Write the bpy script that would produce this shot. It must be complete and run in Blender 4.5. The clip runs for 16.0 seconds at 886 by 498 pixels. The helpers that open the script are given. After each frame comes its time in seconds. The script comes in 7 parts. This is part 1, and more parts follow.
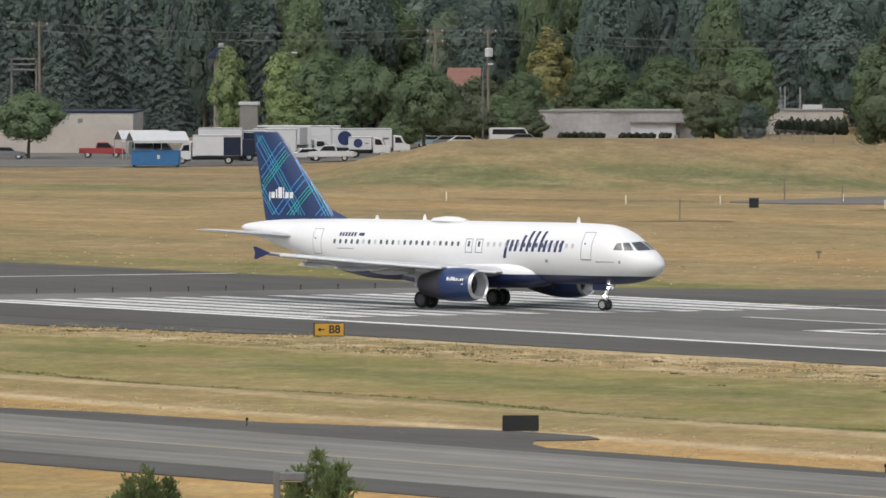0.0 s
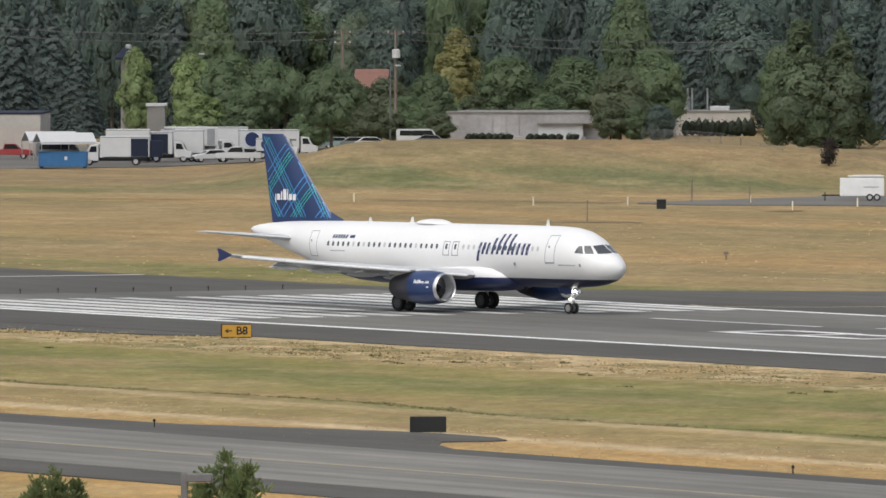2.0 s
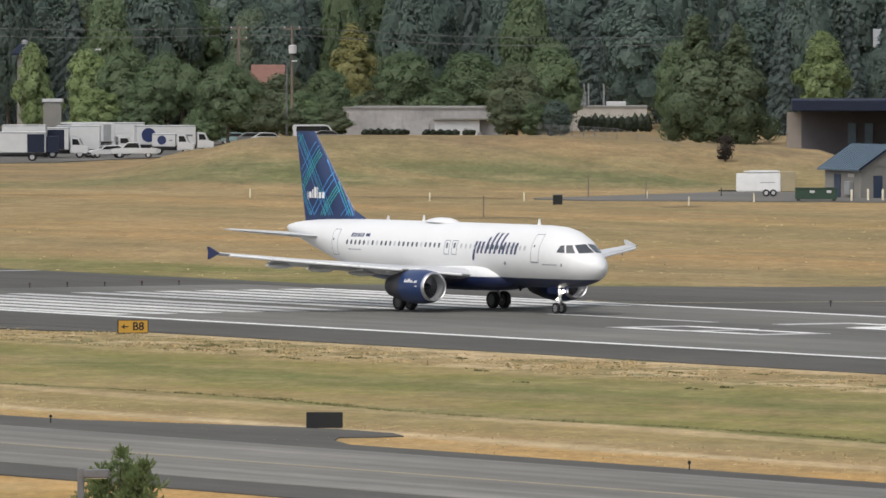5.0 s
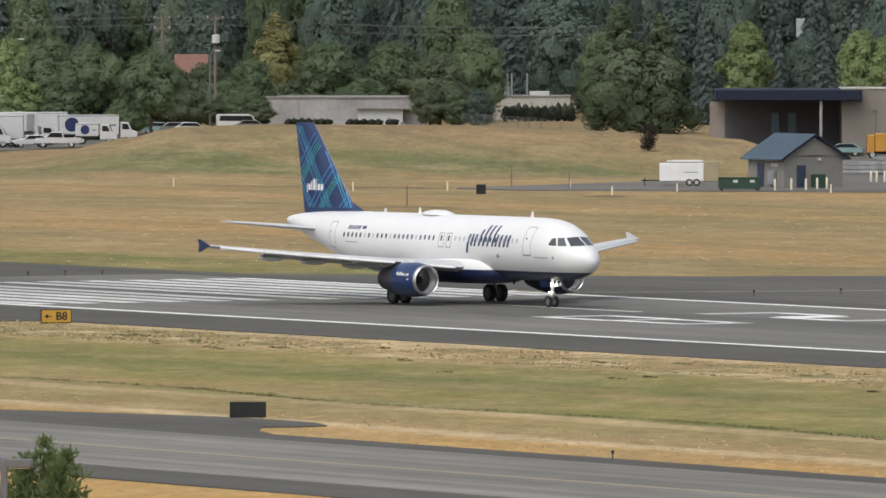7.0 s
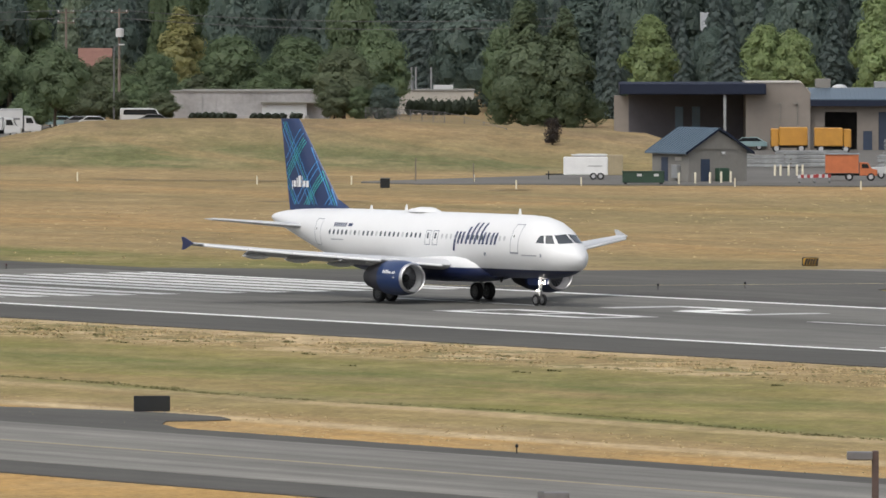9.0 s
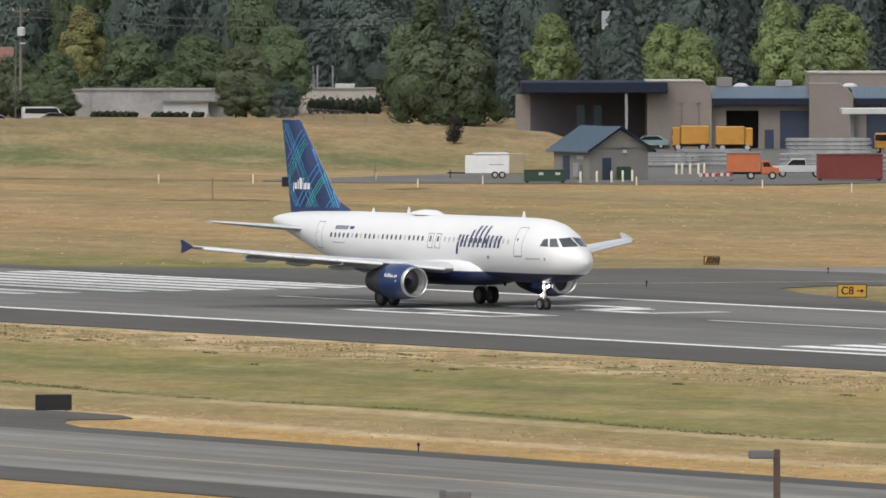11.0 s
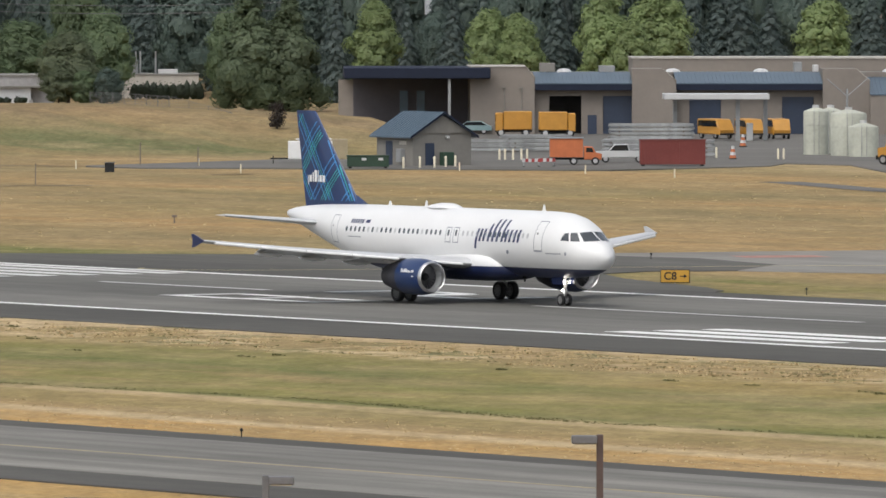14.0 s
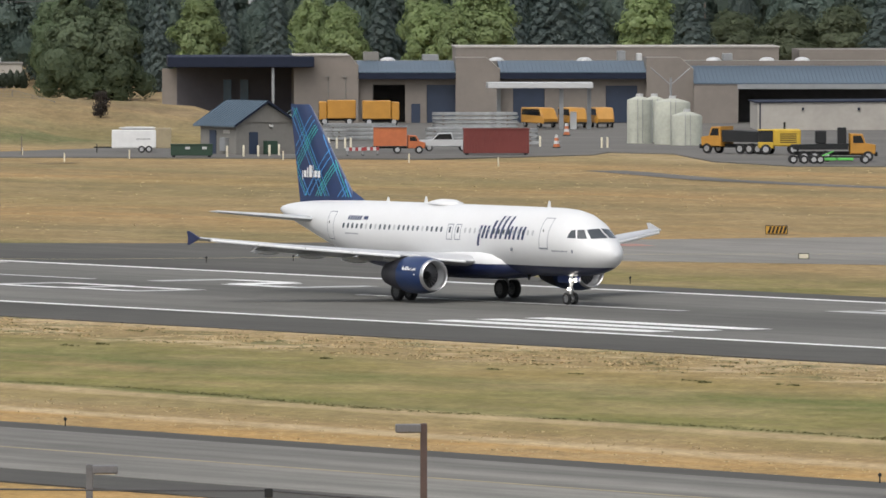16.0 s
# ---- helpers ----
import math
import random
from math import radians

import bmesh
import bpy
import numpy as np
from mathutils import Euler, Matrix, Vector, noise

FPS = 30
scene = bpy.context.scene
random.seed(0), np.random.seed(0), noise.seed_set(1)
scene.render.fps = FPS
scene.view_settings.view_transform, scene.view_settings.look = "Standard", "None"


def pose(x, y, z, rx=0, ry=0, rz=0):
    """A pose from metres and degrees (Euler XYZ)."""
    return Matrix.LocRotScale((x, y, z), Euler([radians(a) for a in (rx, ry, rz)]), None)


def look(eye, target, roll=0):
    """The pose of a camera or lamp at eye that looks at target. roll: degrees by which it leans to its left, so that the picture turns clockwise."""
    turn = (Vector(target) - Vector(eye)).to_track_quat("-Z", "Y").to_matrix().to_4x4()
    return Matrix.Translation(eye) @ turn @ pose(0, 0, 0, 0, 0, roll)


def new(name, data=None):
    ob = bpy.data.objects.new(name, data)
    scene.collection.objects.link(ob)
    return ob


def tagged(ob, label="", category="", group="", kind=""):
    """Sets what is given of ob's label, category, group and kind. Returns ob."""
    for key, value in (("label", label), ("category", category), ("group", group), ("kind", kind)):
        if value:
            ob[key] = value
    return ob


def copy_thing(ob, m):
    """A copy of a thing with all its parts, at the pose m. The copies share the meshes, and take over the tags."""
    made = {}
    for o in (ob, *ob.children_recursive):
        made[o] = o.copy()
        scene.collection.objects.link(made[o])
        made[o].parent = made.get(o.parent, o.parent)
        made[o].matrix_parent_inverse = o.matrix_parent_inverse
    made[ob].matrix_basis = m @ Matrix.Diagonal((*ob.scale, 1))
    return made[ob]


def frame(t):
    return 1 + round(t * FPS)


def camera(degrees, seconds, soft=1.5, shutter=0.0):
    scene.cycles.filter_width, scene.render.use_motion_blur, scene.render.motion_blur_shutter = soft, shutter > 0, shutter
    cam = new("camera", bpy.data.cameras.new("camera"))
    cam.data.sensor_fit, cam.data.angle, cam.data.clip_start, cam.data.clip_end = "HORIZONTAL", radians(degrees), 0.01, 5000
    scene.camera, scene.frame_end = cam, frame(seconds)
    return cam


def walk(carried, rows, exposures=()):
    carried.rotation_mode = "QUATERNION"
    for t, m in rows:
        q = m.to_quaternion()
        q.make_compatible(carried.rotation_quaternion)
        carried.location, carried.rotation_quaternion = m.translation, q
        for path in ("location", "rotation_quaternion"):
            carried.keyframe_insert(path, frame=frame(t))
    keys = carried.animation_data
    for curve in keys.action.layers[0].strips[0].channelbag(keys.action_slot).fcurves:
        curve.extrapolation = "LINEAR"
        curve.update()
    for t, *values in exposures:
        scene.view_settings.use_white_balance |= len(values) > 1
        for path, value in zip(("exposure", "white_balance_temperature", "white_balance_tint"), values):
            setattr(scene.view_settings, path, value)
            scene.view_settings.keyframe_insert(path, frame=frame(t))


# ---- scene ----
cam = camera(4.1893, 16.0, soft=1.6)
EYE = (0.0, 0.0, 24.65)
# seconds, yaw and pitch of a camera that pans on its tripod
PAN = [
    (0, 2.044, -1.428),
    (0.5, 1.930, -1.426),
    (1, 1.814, -1.424),
    (1.5, 1.709, -1.423),
    (2, 1.606, -1.422),
    (2.5, 1.517, -1.422),
    (3, 1.438, -1.421),
    (5.5, 1.027, -1.453),
    (6, 0.935, -1.465),
    (6.5, 0.846, -1.480),
    (7, 0.753, -1.492),
    (7.5, 0.649, -1.504),
    (8, 0.536, -1.511),
    (8.5, 0.423, -1.516),
    (9, 0.299, -1.521),
    (11.5, -0.280, -1.530),
    (12, -0.394, -1.535),
    (12.5, -0.512, -1.542),
    (13, -0.665, -1.551),
    (13.5, -0.829, -1.572),
    (14, -1.004, -1.596),
    (14.5, -1.175, -1.613),
    (15, -1.366, -1.626),
    (15.5, -1.596, -1.637),
    (16, -1.838, -1.649),
]
walk(cam, [(t, pose(*EYE, 90 + pitch, 0, yaw)) for t, yaw, pitch in PAN])

# ---- light ----
world = bpy.data.worlds.new("sky")
scene.world = world
world.use_nodes = True
wn = world.node_tree
sky = wn.nodes.new("ShaderNodeTexSky")
sky.sky_type = "NISHITA"
sky.sun_disc = False
sky.sun_elevation = radians(55)
sky.sun_rotation = radians(205)
sky.air_density, sky.dust_density, sky.ozone_density = 1.0, 4.0, 1.0
veil = wn.nodes.new("ShaderNodeHueSaturation")   # thin overcast greys the sky
veil.inputs["Saturation"].default_value = 0.4
wn.links.new(sky.outputs[0], veil.inputs["Color"])
wn.links.new(veil.outputs[0], wn.nodes["Background"].inputs[0])
wn.nodes["Background"].inputs[1].default_value = 0.165
sun = new("sun", bpy.data.lights.new("sun", "SUN"))
sun.data.energy, sun.data.angle, sun.data.color = 0.65, radians(50), (1.0, 0.95, 0.87)
sun.matrix_world = look((-0.35, -0.55, 1.0), (0, 0, 0))
scene.view_settings.exposure = 0.26

# ---- helpers of this scene ----
RW = pose(0, 0, 0, 0, 0, -57.5) @ pose(-680, 420, 0, 0, 0, -1.1) @ pose(-74, -1, 0)
RW_ANGLE = -58.6   # the runway's heading in the world


def rw(x, y, z=0.0):
    """A place from metres past the threshold and metres off the centreline."""
    return RW @ Vector((x, y, z))


def smooth(a, b, v):
    k = min(1.0, max(0.0, (v - a) / (b - a)))
    return k * k * (3 - 2 * k)


def ramp_table(table, v):
    for (a, p), (b, q) in zip(table, table[1:]):
        if v <= b:
            k = max(0.0, (v - a) / (b - a))
            k = k * k * (3 - 2 * k)
            return p + (q - p) * k
    return table[-1][1]


class Geo:
    """Vertices and faces of one mesh."""

    def __init__(self):
        self.v, self.f = [], []

    def add(self, verts, faces, m=None):
        n = len(self.v)
        self.v += [tuple(m @ Vector(p)) for p in verts] if m is not None else [tuple(p) for p in verts]
        self.f += [tuple(n + i for i in f) for f in faces]
        return self

    def box(self, x0, x1, y0, y1, z0, z1, m=None, bevel=0.0):
        if bevel <= 0:
            vs = [(x, y, z) for z in (z0, z1) for y in (y0, y1) for x in (x0, x1)]
            return self.add(vs, [(0, 2, 3, 1), (4, 5, 7, 6), (0, 1, 5, 4), (2, 6, 7, 3), (0, 4, 6, 2), (1, 3, 7, 5)], m)
        b = bevel
        ring = [(x0 + b, y0), (x1 - b, y0), (x1, y0 + b), (x1, y1 - b), (x1 - b, y1), (x0 + b, y1), (x0, y1 - b), (x0, y0 + b)]
        cx, cy = (x0 + x1) / 2, (y0 + y1) / 2
        kx, ky = 1 - 2 * b / max(1e-6, x1 - x0), 1 - 2 * b / max(1e-6, y1 - y0)
        inner = [(cx + (x - cx) * kx, cy + (y - cy) * ky) for x, y in ring]
        vs = [(x, y, z0) for x, y in inner] + [(x, y, z0 + b) for x, y in ring] + [(x, y, z1 - b) for x, y in ring] + [(x, y, z1) for x, y in inner]
        fs = [tuple(range(7, -1, -1)), tuple(range(24, 32))]
        for k in range(3):
            fs += [(8 * k + i, 8 * k + (i + 1) % 8, 8 * k + 8 + (i + 1) % 8, 8 * k + 8 + i) for i in range(8)]
        return self.add(vs, fs, m)

    def loft(self, rings, cap=True, closed=True, m=None):
        n = len(rings[0])
        vs = [p for r in rings for p in r]
        fs = []
        for k in range(len(rings) - 1):
            for i in range(n if closed else n - 1):
                j = (i + 1) % n
                fs.append((k * n + i, k * n + j, (k + 1) * n + j, (k + 1) * n + i))
        if cap:
            fs += [tuple(range(n - 1, -1, -1)), tuple(range((len(rings) - 1) * n, len(rings) * n))]
        return self.add(vs, fs, m)

    def tube(self, a, b, r0, r1=None, n=10, m=None):
        a, b = Vector(a), Vector(b)
        r1 = r0 if r1 is None else r1
        q = (b - a).to_track_quat("Z", "Y").to_matrix()
        ring = lambda c, r: [c + q @ Vector((r * math.cos(2 * math.pi * i / n), r * math.sin(2 * math.pi * i / n), 0)) for i in range(n)]
        return self.loft([ring(a, r0), ring(b, r1)], m=m)

    def turned(self, profile, n=24, axis="x", m=None, cap=True):
        """A turned shape: profile of (along, radius)."""
        rings = []
        for s, r in profile:
            ring = []
            for i in range(n):
                c, d = r * math.cos(2 * math.pi * i / n), r * math.sin(2 * math.pi * i / n)
                ring.append({"x": (s, c, d), "y": (d, s, c), "z": (c, d, s)}[axis])
            rings.append(ring)
        return self.loft(rings, cap=cap, m=m)

    def prism(self, outline, y0, y1, m=None):
        """An outline in x and z, drawn out along y."""
        return self.loft([[(x, y0, z) for x, z in outline], [(x, y1, z) for x, z in outline]], m=m)


def mesh_of(name, geo, material, smooth_angle=None):
    me = bpy.data.meshes.new(name)
    me.from_pydata(geo.v, [], geo.f)
    bm = bmesh.new()
    bm.from_mesh(me)
    bmesh.ops.recalc_face_normals(bm, faces=bm.faces)
    if smooth_angle:
        for e in bm.edges:
            e.smooth = len(e.link_faces) == 2 and e.calc_face_angle(0) < radians(smooth_angle)
        for f in bm.faces:
            f.smooth = True
    bm.to_mesh(me)
    bm.free()
    me.materials.append(material)
    return me


def part(name, geo, material, parent=None, label="", smooth_angle=None, m=None):
    me = geo if isinstance(geo, bpy.types.Mesh) else mesh_of(name, geo, material, smooth_angle)
    ob = new(name, me)
    if parent is not None:
        ob.parent = parent
    if m is not None:
        ob.matrix_basis = m
    return tagged(ob, label)


def thing(name, m, label, category, group="", kind=""):
    ob = new(name)
    ob.matrix_basis = m
    return tagged(ob, label, category, group, kind)


def whole(name, geo, material, m, label, category, group="", kind="", smooth_angle=None):
    ob = part(name, geo, material, None, "", smooth_angle, m)
    return tagged(ob, label, category, group, kind)


# ---- materials ----
def mat(name, color, rough=0.6, metal=0.0, vary=0.15, size=1.0, bump=0.0, fine=6.0, coat=0.0, each=0.0, spec=0.5):
    """Paint, metal, masonry: colour that varies at two sizes, with fine relief."""
    ma = bpy.data.materials.new(name)
    ma.use_nodes = True
    nt = ma.node_tree
    b = nt.nodes["Principled BSDF"]
    b.inputs["Roughness"].default_value, b.inputs["Metallic"].default_value = rough, metal
    b.inputs["Coat Weight"].default_value = coat
    b.inputs["Specular IOR Level"].default_value = spec
    b.inputs["Base Color"].default_value = (*color, 1)
    if vary > 0:
        tc = nt.nodes.new("ShaderNodeTexCoord")
        total = None
        for scale, amount in ((1 / size, 0.65), (fine / size, 0.35)):
            no = nt.nodes.new("ShaderNodeTexNoise")
            no.inputs["Scale"].default_value, no.inputs["Detail"].default_value = scale, 4
            nt.links.new(tc.outputs["Object"], no.inputs["Vector"])
            mu = nt.nodes.new("ShaderNodeMath")
            mu.operation = "MULTIPLY_ADD"
            nt.links.new(no.outputs[0], mu.inputs[0])
            mu.inputs[1].default_value = amount
            if total is None:
                mu.inputs[2].default_value = 0
            else:
                nt.links.new(total, mu.inputs[2])
            total = mu.outputs[0]
        ra = nt.nodes.new("ShaderNodeMapRange")
        ra.inputs[1].default_value, ra.inputs[2].default_value = 0.3, 0.7
        ra.inputs[3].default_value, ra.inputs[4].default_value = 1 - vary, 1 + vary
        nt.links.new(total, ra.inputs[0])
        value = ra.outputs[0]
        if each > 0:
            oi = nt.nodes.new("ShaderNodeObjectInfo")
            r2 = nt.nodes.new("ShaderNodeMapRange")
            r2.inputs[3].default_value, r2.inputs[4].default_value = 1 - each, 1 + each
            nt.links.new(oi.outputs["Random"], r2.inputs[0])
            mm = nt.nodes.new("ShaderNodeMath")
            mm.operation = "MULTIPLY"
            nt.links.new(value, mm.inputs[0])
            nt.links.new(r2.outputs[0], mm.inputs[1])
            value = mm.outputs[0]
        mx = nt.nodes.new("ShaderNodeVectorMath")
        mx.operation = "SCALE"
        mx.inputs[0].default_value = color
        nt.links.new(value, mx.inputs["Scale"])
        nt.links.new(mx.outputs[0], b.inputs["Base Color"])
        if bump > 0:
            bu = nt.nodes.new("ShaderNodeBump")
            bu.inputs["Strength"].default_value, bu.inputs["Distance"].default_value = 0.6, bump
            nt.links.new(total, bu.inputs["Height"])
            nt.links.new(bu.outputs[0], b.inputs["Normal"])
    return ma


def glow(name, color, strength):
    ma = mat(name, color, 0.3, vary=0)
    b = ma.node_tree.nodes["Principled BSDF"]
    b.inputs["Emission Color"].default_value, b.inputs["Emission Strength"].default_value = (*color, 1), strength
    return ma


def ramp(nt, source, stops):
    r = nt.nodes.new("ShaderNodeValToRGB")
    e = r.color_ramp.elements
    while len(e) < len(stops):
        e.new(0.5)
    for el, (p, c) in zip(e, stops):
        el.position, el.color = p, (*c, 1)
    nt.links.new(source, r.inputs[0])
    return r.outputs[0]


def ground_paint():
    """Dry airfield grass: bands of straw and green along the runway, tufts and bare patches."""
    ma = bpy.data.materials.new("dry_grass")
    ma.use_nodes = True
    nt = ma.node_tree
    b = nt.nodes["Principled BSDF"]
    b.inputs["Roughness"].default_value = 0.95
    b.inputs["Specular IOR Level"].default_value = 0.1
    tc = nt.nodes.new("ShaderNodeTexCoord")
    mp = nt.nodes.new("ShaderNodeMapping")
    mp.vector_type = "TEXTURE"
    mp.inputs["Location"].default_value = RW.translation
    mp.inputs["Rotation"].default_value = (0, 0, radians(RW_ANGLE))
    nt.links.new(tc.outputs["Object"], mp.inputs["Vector"])

    def noise_at(scale, detail=4, stretch=(1, 1, 1), rough=0.55):
        s = nt.nodes.new("ShaderNodeVectorMath")
        s.operation = "MULTIPLY"
        s.inputs[1].default_value = stretch
        nt.links.new(mp.outputs[0], s.inputs[0])
        n = nt.nodes.new("ShaderNodeTexNoise")
        n.inputs["Scale"].default_value, n.inputs["Detail"].default_value, n.inputs["Roughness"].default_value = scale, detail, rough
        nt.links.new(s.outputs[0], n.inputs["Vector"])
        return n.outputs[0]

    def math_node(op, a, c, d=None):
        n = nt.nodes.new("ShaderNodeMath")
        n.operation = op
        for i, x in enumerate((a, c, d)):
            if x is None:
                continue
            if isinstance(x, (int, float)):
                n.inputs[i].default_value = x
            else:
                nt.links.new(x, n.inputs[i])
        return n.outputs[0]

    def mix(f, a, c, kind="MIX"):
        n = nt.nodes.new("ShaderNodeMix")
        n.data_type, n.blend_type = "RGBA", kind
        for i, x in ((0, f), (6, a), (7, c)):
            if isinstance(x, (int, float)):
                n.inputs[i].default_value = x
            elif isinstance(x, tuple):
                n.inputs[i].default_value = (*x, 1)
            else:
                nt.links.new(x, n.inputs[i])
        return n.outputs[2]

    sx = nt.nodes.new("ShaderNodeSeparateXYZ")
    nt.links.new(mp.outputs[0], sx.inputs[0])
    split = nt.nodes.new("ShaderNodeSeparateXYZ")
    nt.links.new(tc.outputs["Object"], split.inputs[0])
    mossy = (0.142, 0.146, 0.066)
    brown = (0.21, 0.152, 0.085)
    wob = noise_at(0.02, 3, (0.5, 1, 1))
    y = math_node("MULTIPLY_ADD", math_node("SUBTRACT", wob, 0.5), 15.0, sx.outputs[1])
    straw, pale, orange, green, dull, olive = (0.300, 0.215, 0.106), (0.41, 0.315, 0.175), (0.345, 0.224, 0.101), (0.152, 0.156, 0.054), (0.222, 0.175, 0.088), (0.19, 0.152, 0.08)
    weedy = (0.268, 0.208, 0.092)
    gold, lime, deep, bare = (0.43, 0.268, 0.102), (0.212, 0.190, 0.066), (0.150, 0.158, 0.056), (0.50, 0.39, 0.235)
    y_near = math_node("MULTIPLY_ADD", math_node("SUBTRACT", wob, 0.5), 6.0, sx.outputs[1])
    near = ramp(nt, math_node("DIVIDE", math_node("ADD", y_near, 180.0), 150.0), [
        (0.0, gold), (0.27, gold), (0.455, gold), (0.512, gold), (0.522, bare), (0.532, bare), (0.542, straw), (0.57, weedy), (0.605, weedy), (0.613, pale), (0.626, pale), (0.634, deep), (0.65, lime),
        (0.70, lime), (0.77, deep), (0.83, lime), (0.868, weedy), (0.945, straw), (0.962, bare), (1.0, bare)])
    far = ramp(nt, math_node("DIVIDE", math_node("ADD", y, -20.0), 400.0), [
        (0.0, green), (0.06, green), (0.085, straw), (0.13, dull), (0.17, orange), (0.25, straw), (0.31, dull), (0.35, orange), (0.40, dull), (0.43, straw), (0.50, orange),
        (0.53, dull), (0.56, pale), (0.62, straw), (0.67, dull), (0.74, olive), (1.0, dull)])
    side = math_node("GREATER_THAN", sx.outputs[1], 0.0)
    c = mix(side, near, far)
    # the bank: pale foot, greener middle, dull brown brow
    v = math_node("MULTIPLY_ADD", math_node("SUBTRACT", noise_at(0.03, 4, (1, 1, 1)), 0.5), 50.0, split.outputs[1])
    bank = ramp(nt, math_node("DIVIDE", math_node("SUBTRACT", v, 1180.0), 120.0), [
        (0.0, straw), (0.2, pale), (0.34, dull), (0.44, mossy), (0.58, mossy), (0.66, dull), (0.8, brown), (1.0, brown)])
    c = mix(ramp(nt, math_node("DIVIDE", math_node("SUBTRACT", split.outputs[1], 1190.0), 40.0), [(0.0, (0, 0, 0)), (1.0, (1, 1, 1))]), c, bank)
    big = math_node("SUBTRACT", noise_at(0.022, 4, (0.6, 1, 1)), 0.5)
    c = mix(math_node("MULTIPLY", math_node("MAXIMUM", math_node("MULTIPLY", big, 5.0), 0.0), 0.5), c, green)
    c = mix(math_node("MULTIPLY", math_node("MAXIMUM", math_node("MULTIPLY", big, -4.0), 0.0), 0.7), c, orange)
    mid = noise_at(0.10, 6, (0.7, 1, 1), 0.68)
    c = mix(ramp(nt, mid, [(0.45, (0, 0, 0)), (0.72, (0.6, 0.6, 0.6))]), c, pale)
    c = mix(ramp(nt, noise_at(0.055, 6, (0.8, 1, 1), 0.72), [(0.50, (0, 0, 0)), (0.68, (0.6, 0.6, 0.6))]), c, dull)
    # dull mown swathes on the far side
    c = mix(math_node("MULTIPLY", side, ramp(nt, noise_at(0.045, 6, (0.3, 1.5, 1), 0.66), [(0.52, (0, 0, 0)), (0.60, (0.6, 0.6, 0.6))])), c, dull)
    # thin, patchy turf beside the runway: bare straw and weedy clumps
    verge = math_node("MULTIPLY", ramp(nt, math_node("DIVIDE", math_node("ADD", y_near, 60.0), 25.0), [(0.30, (0, 0, 0)), (0.48, (1, 1, 1))]), math_node("LESS_THAN", sx.outputs[1], 0.0))
    c = mix(math_node("MULTIPLY", verge, ramp(nt, noise_at(0.16, 5, (0.8, 1, 1), 0.7), [(0.50, (0, 0, 0)), (0.57, (0.8, 0.8, 0.8))])), c, bare)
    c = mix(math_node("MULTIPLY", verge, ramp(nt, noise_at(0.22, 5, (0.6, 1, 1), 0.72), [(0.54, (0, 0, 0)), (0.60, (0.75, 0.75, 0.75))])), c, mossy)
    # streaks of dead straw through the green
    c = mix(ramp(nt, noise_at(0.05, 6, (0.35, 1.6, 1), 0.66), [(0.53, (0, 0, 0)), (0.60, (0.55, 0.55, 0.55))]), c, straw)
    fine = noise_at(2.6, 4, (1, 1, 1), 0.75)
    c = mix(1.0, c, ramp(nt, fine, [(0.25, (0.62, 0.62, 0.62)), (0.75, (1.3, 1.3, 1.3))]), "MULTIPLY")
    # mown tufts and thatch, drawn out along the mowing
    for scale, low, high in (((0.9, 0.30, 1), 0.82, 1.15), ((0.28, 0.07, 1), 0.88, 1.11)):
        s = nt.nodes.new("ShaderNodeVectorMath")
        s.operation = "MULTIPLY"
        s.inputs[1].default_value = scale
        nt.links.new(tc.outputs["Object"], s.inputs[0])
        n = nt.nodes.new("ShaderNodeTexNoise")
        n.inputs["Scale"].default_value, n.inputs["Detail"].default_value, n.inputs["Roughness"].default_value = 1.0, 5, 0.65
        nt.links.new(s.outputs[0], n.inputs["Vector"])
        c = mix(1.0, c, ramp(nt, n.outputs[0], [(0.32, (low, low, low)), (0.68, (high, high, high))]), "MULTIPLY")
    nt.links.new(c, b.inputs["Base Color"])
    bu = nt.nodes.new("ShaderNodeBump")
    bu.inputs["Strength"].default_value, bu.inputs["Distance"].default_value = 0.8, 0.12
    nt.links.new(math_node("ADD", fine, mid), bu.inputs["Height"])
    nt.links.new(bu.outputs[0], b.inputs["Normal"])
    return ma


